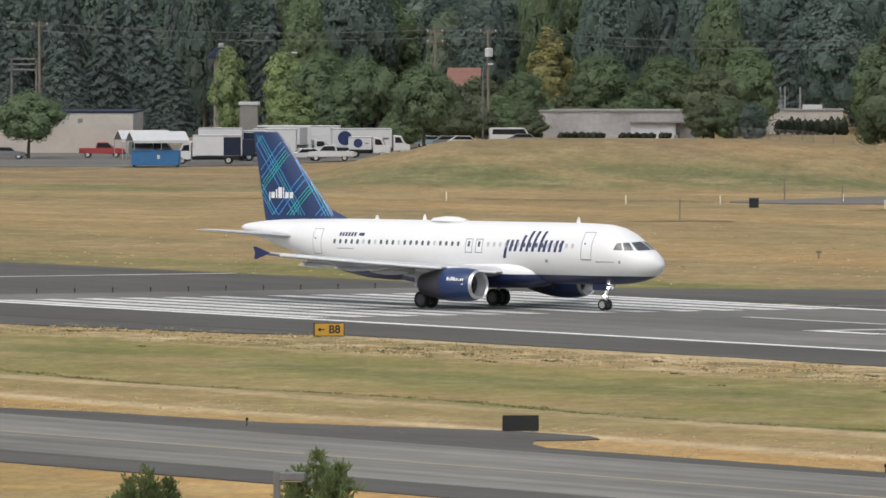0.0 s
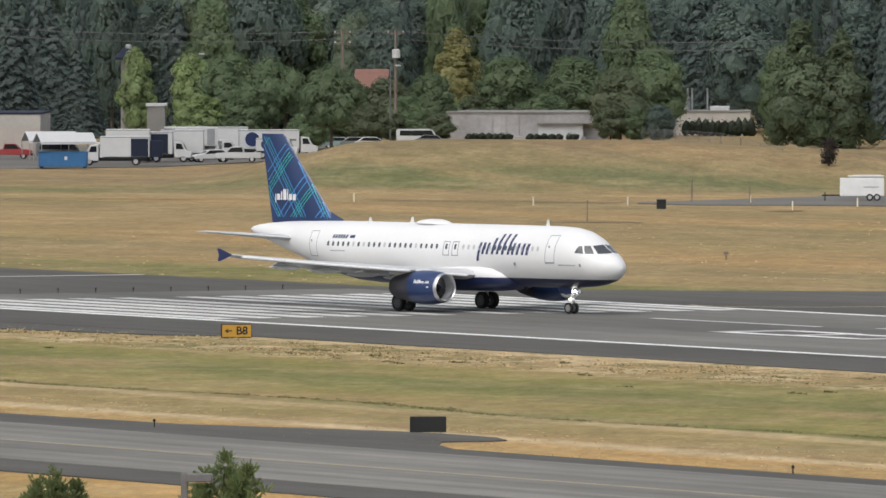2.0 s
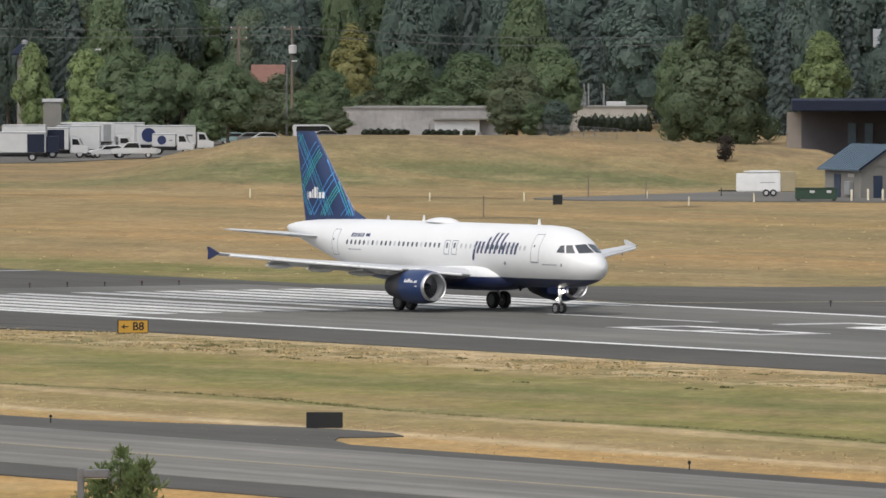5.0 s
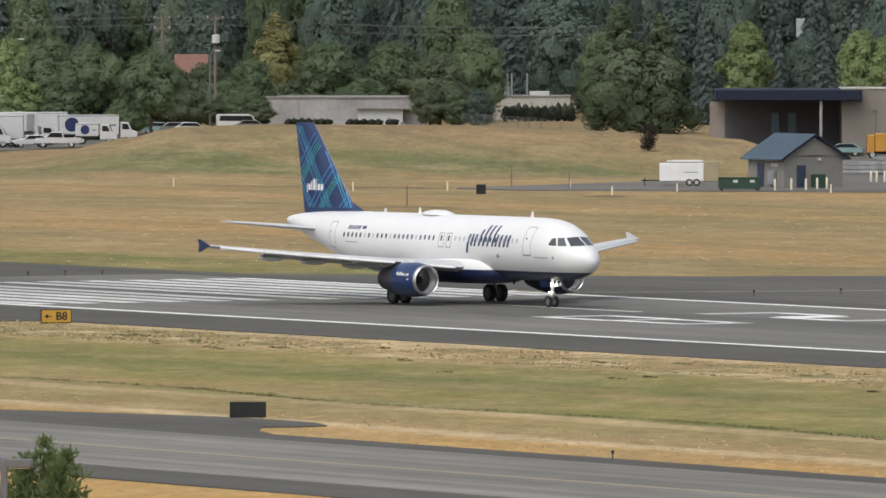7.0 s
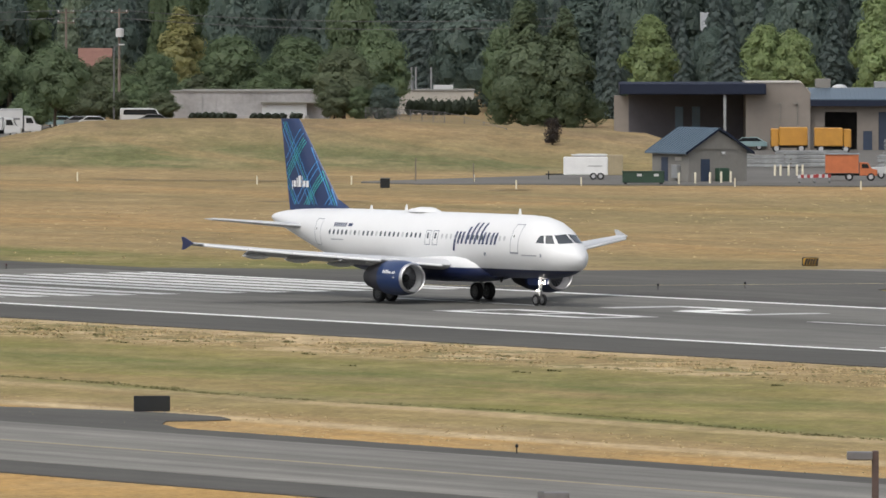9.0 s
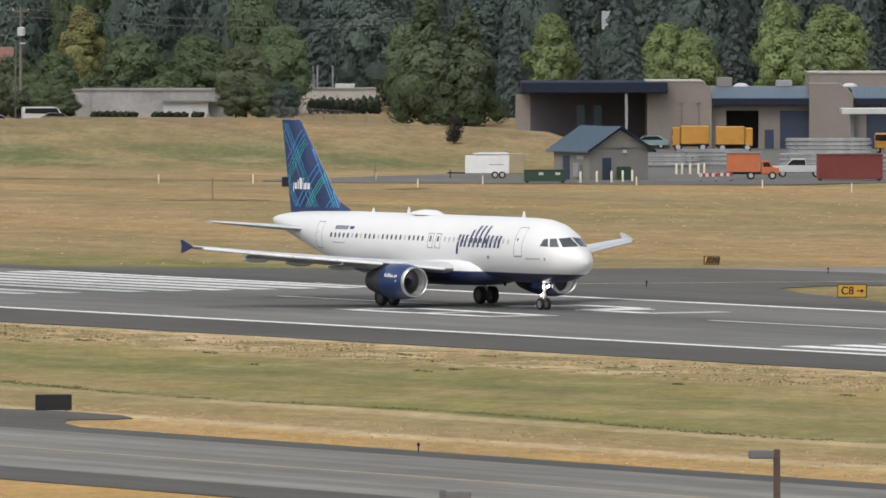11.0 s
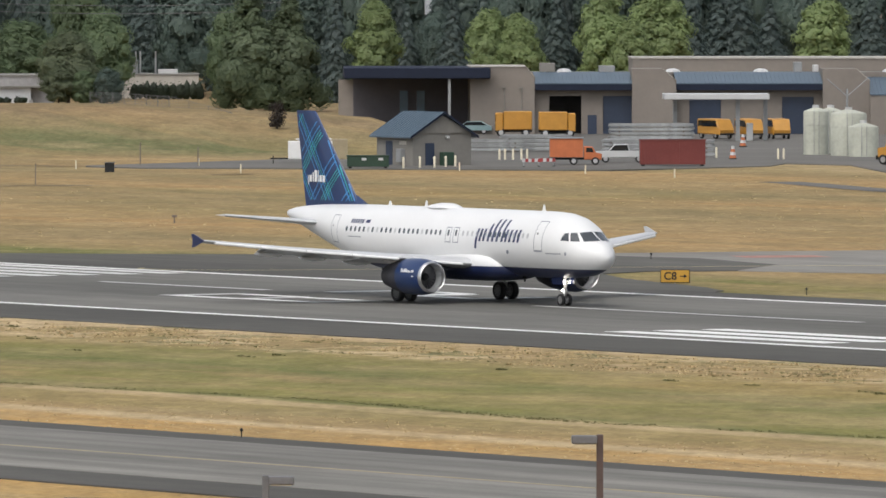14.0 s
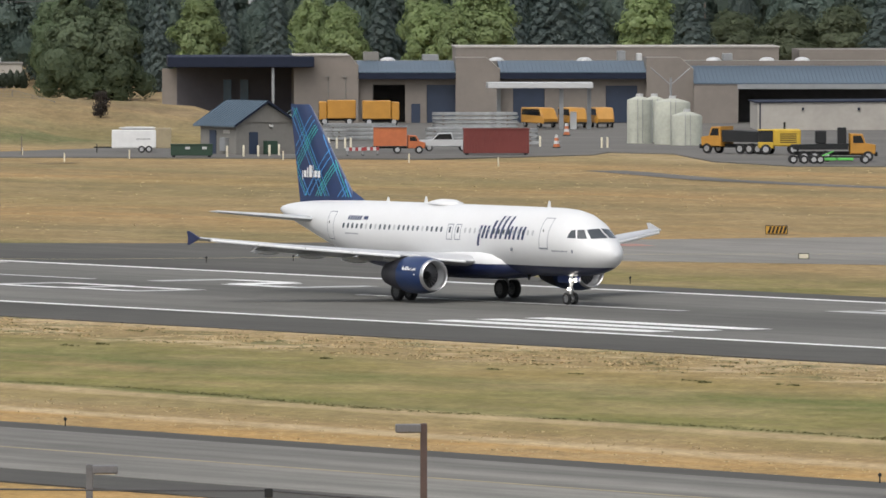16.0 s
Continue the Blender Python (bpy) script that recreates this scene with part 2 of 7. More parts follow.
def asphalt_paint(name, color, streak=0.25, rubber=0.0):
    """Pavement with grain, patches and long wheel streaks; rubber darkens the middle of the strip."""
    ma = bpy.data.materials.new(name)
    ma.use_nodes = True
    nt = ma.node_tree
    b = nt.nodes["Principled BSDF"]
    b.inputs["Roughness"].default_value = 0.85
    b.inputs["Specular IOR Level"].default_value = 0.25
    tc = nt.nodes.new("ShaderNodeTexCoord")
    out = None
    for scale, stretch, amount in ((0.35, (0.03, 1, 1), streak), (0.05, (0.5, 1, 1), 0.18), (0.6, (0.35, 1, 1), 0.1), (7.0, (1, 1, 1), 0.10)):
        s = nt.nodes.new("ShaderNodeVectorMath")
        s.operation = "MULTIPLY"
        s.inputs[1].default_value = stretch
        nt.links.new(tc.outputs["Object"], s.inputs[0])
        n = nt.nodes.new("ShaderNodeTexNoise")
        n.inputs["Scale"].default_value, n.inputs["Detail"].default_value = scale, 5
        nt.links.new(s.outputs[0], n.inputs["Vector"])
        r = nt.nodes.new("ShaderNodeMapRange")
        r.inputs[1].default_value, r.inputs[2].default_value = 0.3, 0.7
        r.inputs[3].default_value, r.inputs[4].default_value = 1 - amount, 1 + amount
        nt.links.new(n.outputs[0], r.inputs[0])
        if out is None:
            out = r.outputs[0]
        else:
            m = nt.nodes.new("ShaderNodeMath")
            m.operation = "MULTIPLY"
            nt.links.new(out, m.inputs[0])
            nt.links.new(r.outputs[0], m.inputs[1])
            out = m.outputs[0]
    if rubber > 0:
        sx = nt.nodes.new("ShaderNodeSeparateXYZ")
        nt.links.new(tc.outputs["Object"], sx.inputs[0])
        ab = nt.nodes.new("ShaderNodeMath")
        ab.operation = "ABSOLUTE"
        nt.links.new(sx.outputs[1], ab.inputs[0])
        r = nt.nodes.new("ShaderNodeMapRange")
        r.interpolation_type = "SMOOTHSTEP"
        r.inputs[1].default_value, r.inputs[2].default_value = 2.0, 13.0
        r.inputs[3].default_value, r.inputs[4].default_value = 1 - rubber, 1.0
        nt.links.new(ab.outputs[0], r.inputs[0])
        m = nt.nodes.new("ShaderNodeMath")
        m.operation = "MULTIPLY"
        nt.links.new(out, m.inputs[0])
        nt.links.new(r.outputs[0], m.inputs[1])
        out = m.outputs[0]
    v = nt.nodes.new("ShaderNodeVectorMath")
    v.operation = "SCALE"
    v.inputs[0].default_value = color
    nt.links.new(out, v.inputs["Scale"])
    nt.links.new(v.outputs[0], b.inputs["Base Color"])
    return ma


def leaf_paint(name, color, each=0.14):
    """Foliage: clumps a little lighter or yellower, light passing through, a faint waxy sheen."""
    ma = bpy.data.materials.new(name)
    ma.use_nodes = True
    nt = ma.node_tree
    nt.nodes.remove(nt.nodes["Principled BSDF"])
    ge = nt.nodes.new("ShaderNodeNewGeometry")
    oi = nt.nodes.new("ShaderNodeObjectInfo")
    tc = nt.nodes.new("ShaderNodeTexCoord")
    c0 = ramp(nt, ge.outputs["Random Per Island"], [(0.0, tuple(x * 0.92 for x in color)), (0.6, color), (1.0, (color[0] * 1.12, color[1] * 1.08, color[2] * 1.02))])
    # whole boughs differ too
    no = nt.nodes.new("ShaderNodeTexNoise")
    no.inputs["Scale"].default_value, no.inputs["Detail"].default_value = 0.45, 2
    nt.links.new(tc.outputs["Object"], no.inputs["Vector"])
    r0 = nt.nodes.new("ShaderNodeMapRange")
    r0.inputs[1].default_value, r0.inputs[2].default_value = 0.3, 0.7
    r0.inputs[3].default_value, r0.inputs[4].default_value = 0.86, 1.14
    nt.links.new(no.outputs[0], r0.inputs[0])
    r = nt.nodes.new("ShaderNodeMapRange")
    r.inputs[3].default_value, r.inputs[4].default_value = 1 - each, 1 + each
    nt.links.new(oi.outputs["Random"], r.inputs[0])
    mu = nt.nodes.new("ShaderNodeMath")
    mu.operation = "MULTIPLY"
    nt.links.new(r.outputs[0], mu.inputs[0])
    nt.links.new(r0.outputs[0], mu.inputs[1])
    v = nt.nodes.new("ShaderNodeVectorMath")
    v.operation = "SCALE"
    nt.links.new(c0, v.inputs[0])
    nt.links.new(mu.outputs[0], v.inputs["Scale"])
    di, tr, mi = nt.nodes.new("ShaderNodeBsdfDiffuse"), nt.nodes.new("ShaderNodeBsdfTranslucent"), nt.nodes.new("ShaderNodeMixShader")
    mi.inputs[0].default_value = 0.5
    nt.links.new(v.outputs[0], di.inputs["Color"])
    nt.links.new(v.outputs[0], tr.inputs["Color"])
    nt.links.new(di.outputs[0], mi.inputs[1])
    nt.links.new(tr.outputs[0], mi.inputs[2])
    gl, sheen = nt.nodes.new("ShaderNodeBsdfGlossy"), nt.nodes.new("ShaderNodeMixShader")
    gl.inputs["Roughness"].default_value = 0.55
    sheen.inputs[0].default_value = 0.02
    nt.links.new(mi.outputs[0], sheen.inputs[1])
    nt.links.new(gl.outputs[0], sheen.inputs[2])
    nt.links.new(sheen.outputs[0], nt.nodes["Material Output"].inputs["Surface"])
    return ma


def livery_paint(name, upper, lower, level):
    """White upper body over a dark belly, split at a waterline."""
    ma = mat(name, upper, 0.36, vary=0.03, size=2.0, coat=0.1)
    nt = ma.node_tree
    b = nt.nodes["Principled BSDF"]
    link = b.inputs["Base Color"].links[0]
    src = link.from_socket
    tc = nt.nodes.new("ShaderNodeTexCoord")
    sx = nt.nodes.new("ShaderNodeSeparateXYZ")
    nt.links.new(tc.outputs["Object"], sx.inputs[0])
    g = nt.nodes.new("ShaderNodeMath")
    g.operation = "LESS_THAN"
    nt.links.new(sx.outputs[2], g.inputs[0])
    g.inputs[1].default_value = level
    mx = nt.nodes.new("ShaderNodeMix")
    mx.data_type = "RGBA"
    nt.links.new(g.outputs[0], mx.inputs[0])
    nt.links.new(src, mx.inputs[6])
    mx.inputs[7].default_value = (*lower, 1)
    nt.links.new(mx.outputs[2], b.inputs["Base Color"])
    return ma


GRASS = ground_paint()
RUNWAY_TAR = asphalt_paint("runway_asphalt", (0.143, 0.139, 0.124), 0.14, rubber=0.30)
SHOULDER = asphalt_paint("shoulder_asphalt", (0.073, 0.0695, 0.061), 0.10)
TAXI_TAR = asphalt_paint("taxiway_asphalt", (0.166, 0.160, 0.142), 0.34)
OLD_TAR = asphalt_paint("connector_asphalt", (0.085, 0.081, 0.072), 0.15)
CONCRETE = asphalt_paint("pale_taxiway", (0.20, 0.190, 0.172), 0.12)
LOT_TAR = asphalt_paint("yard_asphalt", (0.124, 0.118, 0.106), 0.1)
PAINT = mat("runway_paint", (0.72, 0.72, 0.70), 0.7, vary=0.16, size=1.6, fine=8)
WORN = mat("worn_runway_paint", (0.42, 0.42, 0.41), 0.8, vary=0.22, size=3.0, fine=6)
SCUFFED = mat("scuffed_runway_paint", (0.54, 0.54, 0.52), 0.75, vary=0.28, size=4.0, fine=9)
YELLOW_LINE = mat("yellow_line_paint", (0.26, 0.21, 0.12), 0.7, vary=0.3, size=1.5)
WHITE = mat("white_gloss", (0.68, 0.685, 0.685), 0.34, vary=0.04, size=2.0, coat=0.1)
NAVY = mat("navy_paint", (0.010, 0.022, 0.085), 0.3, vary=0.12, size=1.0, coat=0.3)
BLUE = mat("tail_blue", (0.012, 0.032, 0.105), 0.32, vary=0.1, size=1.0, coat=0.3)
MIDBLUE = mat("plaid_blue", (0.06, 0.24, 0.52), 0.35, vary=0.1)
TEAL = mat("plaid_teal", (0.05, 0.42, 0.42), 0.35, vary=0.1)
GREY = mat("wing_grey", (0.46, 0.47, 0.48), 0.35, vary=0.1, size=1.2)
DARK = mat("dark_rubber", (0.016, 0.016, 0.017), 0.8, vary=0.25, size=0.3)
BLACK = mat("black_panel", (0.012, 0.013, 0.014), 0.85, vary=0.2)
STEEL = mat("bare_metal", (0.55, 0.55, 0.56), 0.32, metal=0.9, vary=0.1, size=0.5)
GLASS = mat("dark_glass", (0.012, 0.015, 0.018), 0.08, vary=0.1)
COCKPIT_GLASS = mat("cockpit_glass", (0.055, 0.062, 0.070), 0.18, vary=0.15)
CABIN_GLASS = mat("cabin_window", (0.10, 0.115, 0.13), 0.15, vary=0.15)
SEAM = mat("door_seam", (0.22, 0.24, 0.27), 0.5, vary=0.1)


SHADE = mat("closed_window_shade", (0.42, 0.43, 0.44), 0.4, vary=0.1)
HUB = mat("dark_hub", (0.10, 0.10, 0.10), 0.5, metal=0.5, vary=0.15)
# ---- the airliner: x ahead from the nose wheel, y to its left, z up from the pavement ----
HULL = [(0.0, 3.08, 3.12, 0.02), (0.12, 2.78, 3.42, 0.34), (0.4, 2.52, 3.78, 0.66), (0.9, 2.25, 4.13, 1.03), (1.5, 2.06, 4.45, 1.33), (2.1, 1.94, 4.83, 1.55),
        (2.8, 1.84, 5.30, 1.73), (3.6, 1.78, 5.62, 1.85), (4.6, 1.74, 5.80, 1.93), (6.0, 1.72, 5.87, 1.975), (10.0, 1.72, 5.88, 1.975), (24.0, 1.72, 5.88, 1.975), (26.0, 1.85, 5.88, 1.95),
        (28.0, 2.20, 5.87, 1.86), (30.0, 2.72, 5.85, 1.66), (32.0, 3.28, 5.81, 1.36), (34.0, 3.86, 5.73, 1.01), (35.6, 4.32, 5.62, 0.70), (36.8, 4.66, 5.48, 0.44), (37.4, 4.86, 5.36, 0.27), (37.57, 4.98, 5.26, 0.14)]
NOSE = 5.07


def hull_at(a):
    for p, q in zip(HULL, HULL[1:]):
        if a <= q[0]:
            k = (a - p[0]) / (q[0] - p[0])
            return [p[i] + (q[i] - p[i]) * k for i in (1, 2, 3)]
    return list(HULL[-1][1:])


def skin(a, z, side=-1, out=0.008):
    """A place on the hull's side, a metres aft of the nose at height z."""
    zb, zt, w = hull_at(a)
    zc, h = (zb + zt) / 2, (zt - zb) / 2
    k = max(-0.999, min(0.999, (z - zc) / h))
    y = w * math.sqrt(1 - k * k)
    n = Vector((0, y / (w * w), (z - zc) / (h * h))).normalized()
    return (NOSE - a, side * (y + n.y * out), z + n.z * out)


def nose_at(y, z):
    """How far aft of the nose the hull is y metres wide to one side at height z."""
    lo, hi = 0.0, 5.0
    for _ in range(30):
        a = (lo + hi) / 2
        zb, zt, w = hull_at(a)
        k = (z - (zb + zt) / 2) / ((zt - zb) / 2)
        wide = w * math.sqrt(1 - k * k) if abs(k) < 1 else 0.0
        lo, hi = (a, hi) if wide < y else (lo, a)
    return hi


def patch(corners, side=-1, out=0.008, n=6):
    """A painted field on the hull, between four corners (a, z) given round."""
    (a0, z0), (a1, z1), (a2, z2), (a3, z3) = corners
    vs, fs = [], []
    for j in range(n + 1):
        for i in range(n + 1):
            s, t = i / n, j / n
            a = (a0 * (1 - s) + a1 * s) * (1 - t) + (a3 * (1 - s) + a2 * s) * t
            z = (z0 * (1 - s) + z1 * s) * (1 - t) + (z3 * (1 - s) + z2 * s) * t
            vs.append(skin(a, z, side, out))
    for j in range(n):
        for i in range(n):
            k = j * (n + 1) + i
            fs.append((k, k + 1, k + n + 2, k + n + 1))
    return vs, fs


FOIL = [(0.0, 0.0), (0.012, 0.25), (0.05, 0.55), (0.15, 0.9), (0.35, 1.0), (0.6, 0.72), (0.85, 0.3), (1.0, 0.04), (1.0, -0.04), (0.85, -0.1), (0.6, -0.42), (0.35, -0.75), (0.15, -0.75), (0.05, -0.5), (0.012, -0.25)]


def foil_ring(lead, chord, y, z, thick, upright=False):
    ring = []
    for s, h in FOIL:
        x = NOSE - (lead + s * chord)
        ring.append((x, h * thick / 2, z) if upright else (x, y, z + h * thick / 2))
    return ring


def lift_surface(sections, upright=False):
    g = Geo()
    g.loft([foil_ring(*s, upright) for s in sections])
    return g


def wheel(parent, name, r, w, at):
    """A tyre on a rim, with its hub; it turns about y."""
    hub = part(name, Geo().turned([(-w * 0.40, r * 0.25), (-w * 0.42, r * 0.62), (w * 0.40, r * 0.62), (w * 0.40, r * 0.25)], 20, "y"), STEEL if r < 0.5 else HUB, parent, "pale metal wheel hub", 40, pose(*at))
    prof = [(-w * 0.38, r * 0.6), (-w * 0.5, r * 0.72), (-w * 0.5, r * 0.88), (-w * 0.36, r * 0.98), (0, r), (w * 0.36, r * 0.98), (w * 0.5, r * 0.88), (w * 0.5, r * 0.72), (w * 0.38, r * 0.6)]
    part("tyre", Geo().turned(prof, 28, "y", cap=False), DARK, hub, "black rubber tyre", 40)
    g = Geo()
    for i in range(8):
        c, s = math.cos(i * math.pi / 4) * r * 0.44, math.sin(i * math.pi / 4) * r * 0.44
        g.tube((c, -w * 0.46, s), (c, w * 0.46, s), r * 0.06, n=6)
    part("wheel_nuts", g, BLACK, hub)
    return hub


def airliner():
    jet = thing("airliner", pose(0, 0, 0), "white twin-engine jet airliner with navy belly and plaid blue tail", "airplane")
    HULL_PAINT = livery_paint("hull_paint", (0.67, 0.675, 0.675), (0.012, 0.020, 0.068), 2.36)
    # hull
    g, n = Geo(), 48
    stations = []
    for p, q in zip(HULL, HULL[1:]):
        steps = 3 if q[0] - p[0] > 1.2 else 2
        stations += [p[0] + (q[0] - p[0]) * i / steps for i in range(steps)]
    stations.append(37.57)
    rings = []
    for a in stations:
        zb, zt, w = hull_at(a)
        zc, h = (zb + zt) / 2, (zt - zb) / 2
        rings.append([(NOSE - a, w * math.cos(2 * math.pi * i / n), zc + h * math.sin(2 * math.pi * i / n)) for i in range(n)])
    g.loft(rings)
    part("fuselage", g, HULL_PAINT, jet, "glossy white hull over a navy belly", 35)
    part("tailpipe", Geo().turned([(0, 0.13), (0.12, 0.1)], 14, "x", pose(NOSE - 37.69, 0, 5.12)), STEEL, jet, "dark tailpipe")
    # belly fairing where the wings meet the hull
    g = Geo()
    fr = []
    for a, w, zb, zt in ((9.5, 0.9, 1.75, 2.45), (10.2, 1.8, 1.58, 2.95), (11.0, 2.14, 1.46, 3.22), (12.2, 2.26, 1.38, 3.34), (15.0, 2.3, 1.34, 3.26), (18.5, 2.25, 1.36, 3.0), (20.6, 1.9, 1.5, 2.6), (22.4, 0.9, 1.72, 2.1)):
        zc, h = (zb + zt) / 2, (zt - zb) / 2
        fr.append([(NOSE - a, w * math.copysign(abs(math.cos(q)) ** 0.7, math.cos(q)), zc + h * math.copysign(abs(math.sin(q)) ** 0.8, math.sin(q))) for q in [2 * math.pi * i / 28 for i in range(28)]])
    g.loft(fr)
    part("belly_fairing", g, HULL_PAINT, jet, "", 40)
    # wings, tailplane, engines on either side
    for side in (-1, 1):
        def s_(sections):
            return [(l, c, side * y, z, t) for l, c, y, z, t in sections]
        wing = part("wing", lift_surface(s_([(11.5, 7.3, 1.2, 2.42, 0.95), (12.3, 6.4, 2.4, 2.52, 0.82), (14.3, 4.75, 6.4, 2.90, 0.50), (17.5, 3.1, 12.0, 3.42, 0.30), (20.1, 1.65, 16.7, 3.92, 0.17), (20.35, 1.5, 16.95, 3.95, 0.13)])), GREY, jet, "pale grey swept wing", 30)
        # slats along the leading edge and flaps behind
        for k, (y0, y1) in enumerate(((2.9, 5.0), (6.5, 9.0), (9.05, 11.5), (11.55, 14.0), (14.05, 16.5))):
            def lead(y):
                return ramp_lin([(2.4, 12.3), (6.4, 14.3), (12.0, 17.5), (16.7, 20.1)], y), ramp_lin([(2.4, 2.52), (6.4, 2.90), (12.0, 3.42), (16.7, 3.92)], y)
            rr = []
            for y in (y0, y1):
                l, z = lead(y)
                c = 0.62 - 0.02 * y
                rr.append([(NOSE - l + 0.32 - s * c, side * y, z - 0.10 + h * 0.10) for s, h in FOIL])
            part("slat", Geo().loft(rr), WHITE, wing, "white leading edge slat", 30)
        for y0, y1 in ((2.6, 6.3), (6.5, 12.6), (12.75, 16.3)):
            rr = []
            for y in (y0, y1):
                t = ramp_lin([(2.4, 18.7), (6.4, 19.05), (12.0, 20.6), (16.7, 21.75)], y)
                z = ramp_lin([(2.4, 2.52), (6.4, 2.90), (12.0, 3.42), (16.7, 3.92)], y)
                c = ramp_lin([(2.4, 1.5), (6.4, 1.2), (16.7, 0.55)], y)
                d = 0.28 if y1 < 12.7 else 0.02
                rr.append([(NOSE - t + 0.25 - s * c, side * y, z - 0.05 - d * s + h * 0.07) for s, h in FOIL])
            part("flap" if y1 < 12.7 else "aileron", Geo().loft(rr), GREY, wing, "", 30)
        for y, l0, z in ((3.6, 17.0, 2.32), (6.9, 17.1, 2.62), (9.6, 18.0, 2.9), (12.3, 18.9, 3.16)):
            g = Geo().turned([(NOSE - l0 + 0.4, 0.02), (NOSE - l0 - 0.3, 0.16), (NOSE - l0 - 1.4, 0.2), (NOSE - l0 - 2.4, 0.12), (NOSE - l0 - 3.0, 0.02)], 12, "x", pose(0, side * y, z - 0.12))
            part("flap_track_fairing", g, GREY, wing, "", 40)
        # wing tip fence
        o = [(20.25, 3.95), (21.5, 4.36), (21.8, 4.36), (21.62, 3.95), (21.72, 3.52), (21.5, 3.52)]
        g = Geo().prism([(NOSE - a, z) for a, z in o], side * 17.0 - 0.035, side * 17.0 + 0.035)
        part("wingtip_fence", g, NAVY if side < 0 else GREY, wing, "arrow-shaped wingtip fence")
        part("tailplane", lift_surface(s_([(31.4, 4.3, 0.4, 4.56, 0.55), (31.9, 3.95, 1.1, 4.62, 0.46), (35.0, 1.55, 6.1, 5.08, 0.18), (35.2, 1.35, 6.22, 5.09, 0.13)])), GREY, jet, "grey tailplane", 30)
        nacelle(jet, side)
    # fin
    fin = part("fin", lift_surface([(28.75, 6.75, 0, 5.55, 0.62), (29.05, 6.55, 0, 5.95, 0.60), (34.2, 2.45, 0, 11.6, 0.26), (34.45, 2.2, 0, 11.76, 0.2)], True), BLUE, jet, "dark blue fin with a plaid pattern", 30)
    part("dorsal_fillet", Geo().loft([[(NOSE - 28.0, -0.03, 5.84), (NOSE - 28.0, 0.03, 5.84), (NOSE - 28.0, 0, 5.87)], [(NOSE - 29.6, -0.2, 5.8), (NOSE - 29.6, 0.2, 5.8), (NOSE - 29.8, 0, 6.6)]]), BLUE, fin)
    plaid(fin)
    # wording becomes slanted bars of its size
    white_bars(fin)
    for side in (-1, 1):
        letters(jet, side)
        cabin(jet, side)
    # cockpit panes
    for side in (-1, 1):
        for c in ([(1.66, 4.10), (2.22, 4.10), (2.52, 4.62), (2.20, 4.63)], [(2.33, 4.11), (2.98, 4.14), (2.86, 4.58), (2.62, 4.62)]):
            part("cockpit_window", Geo().add(*patch(c, side, 0.012, 4)), COCKPIT_GLASS, jet, "dark cockpit pane", 60)
        n, vs, fs = 6, [], []
        for j in range(n + 1):
            for i in range(n + 1):
                s, t = i / n, j / n
                y = 0.06 + (0.93 - 0.11 * t - 0.06) * s
                z = (4.15 - 0.06 * s) * (1 - t) + (4.70 - 0.07 * s) * t
                a = nose_at(y, z)
                vs.append((NOSE - a + 0.02, side * y, z + 0.012))
        for j in range(n):
            for i in range(n):
                k = j * (n + 1) + i
                fs.append((k, k + 1, k + n + 2, k + n + 1))
        part("windscreen", Geo().add(vs, fs), COCKPIT_GLASS, jet, "dark windscreen pane", 60)
    # satellite dome and blade aerials
    part("radome", Geo().loft([[(NOSE - a, w * math.cos(q), 5.82 + h * max(0, math.sin(q))) for q in [math.pi * i / 10 for i in range(11)] + [0]] for a, w, h in ((17.3, 0.05, 0.06), (17.6, 0.5, 0.2), (18.3, 0.78, 0.32), (19.2, 0.8, 0.33), (20.1, 0.55, 0.22), (20.5, 0.05, 0.06))]), WHITE, jet, "white satellite dome", 40)
    for a, h in ((7.2, 0.42), (20.9, 0.42), (25.2, 0.3)):
        part("aerial", Geo().prism([(NOSE - a, 5.84), (NOSE - a - 0.12, 5.84 + h), (NOSE - a - 0.24, 5.84 + h), (NOSE - a - 0.4, 5.84)], -0.02, 0.02), WHITE, jet, "white blade aerial")
    part("aerial", Geo().prism([(NOSE - 9.4, 1.76), (NOSE - 9.55, 1.4), (NOSE - 9.7, 1.4), (NOSE - 9.8, 1.76)], -0.02, 0.02), BLACK, jet)
    wheels = undercarriage(jet)
    return jet, wheels


def ramp_lin(table, v):
    for (a, p), (b, q) in zip(table, table[1:]):
        if v <= b:
            return p + (q - p) * (v - a) / (b - a)
    return table[-1][1]


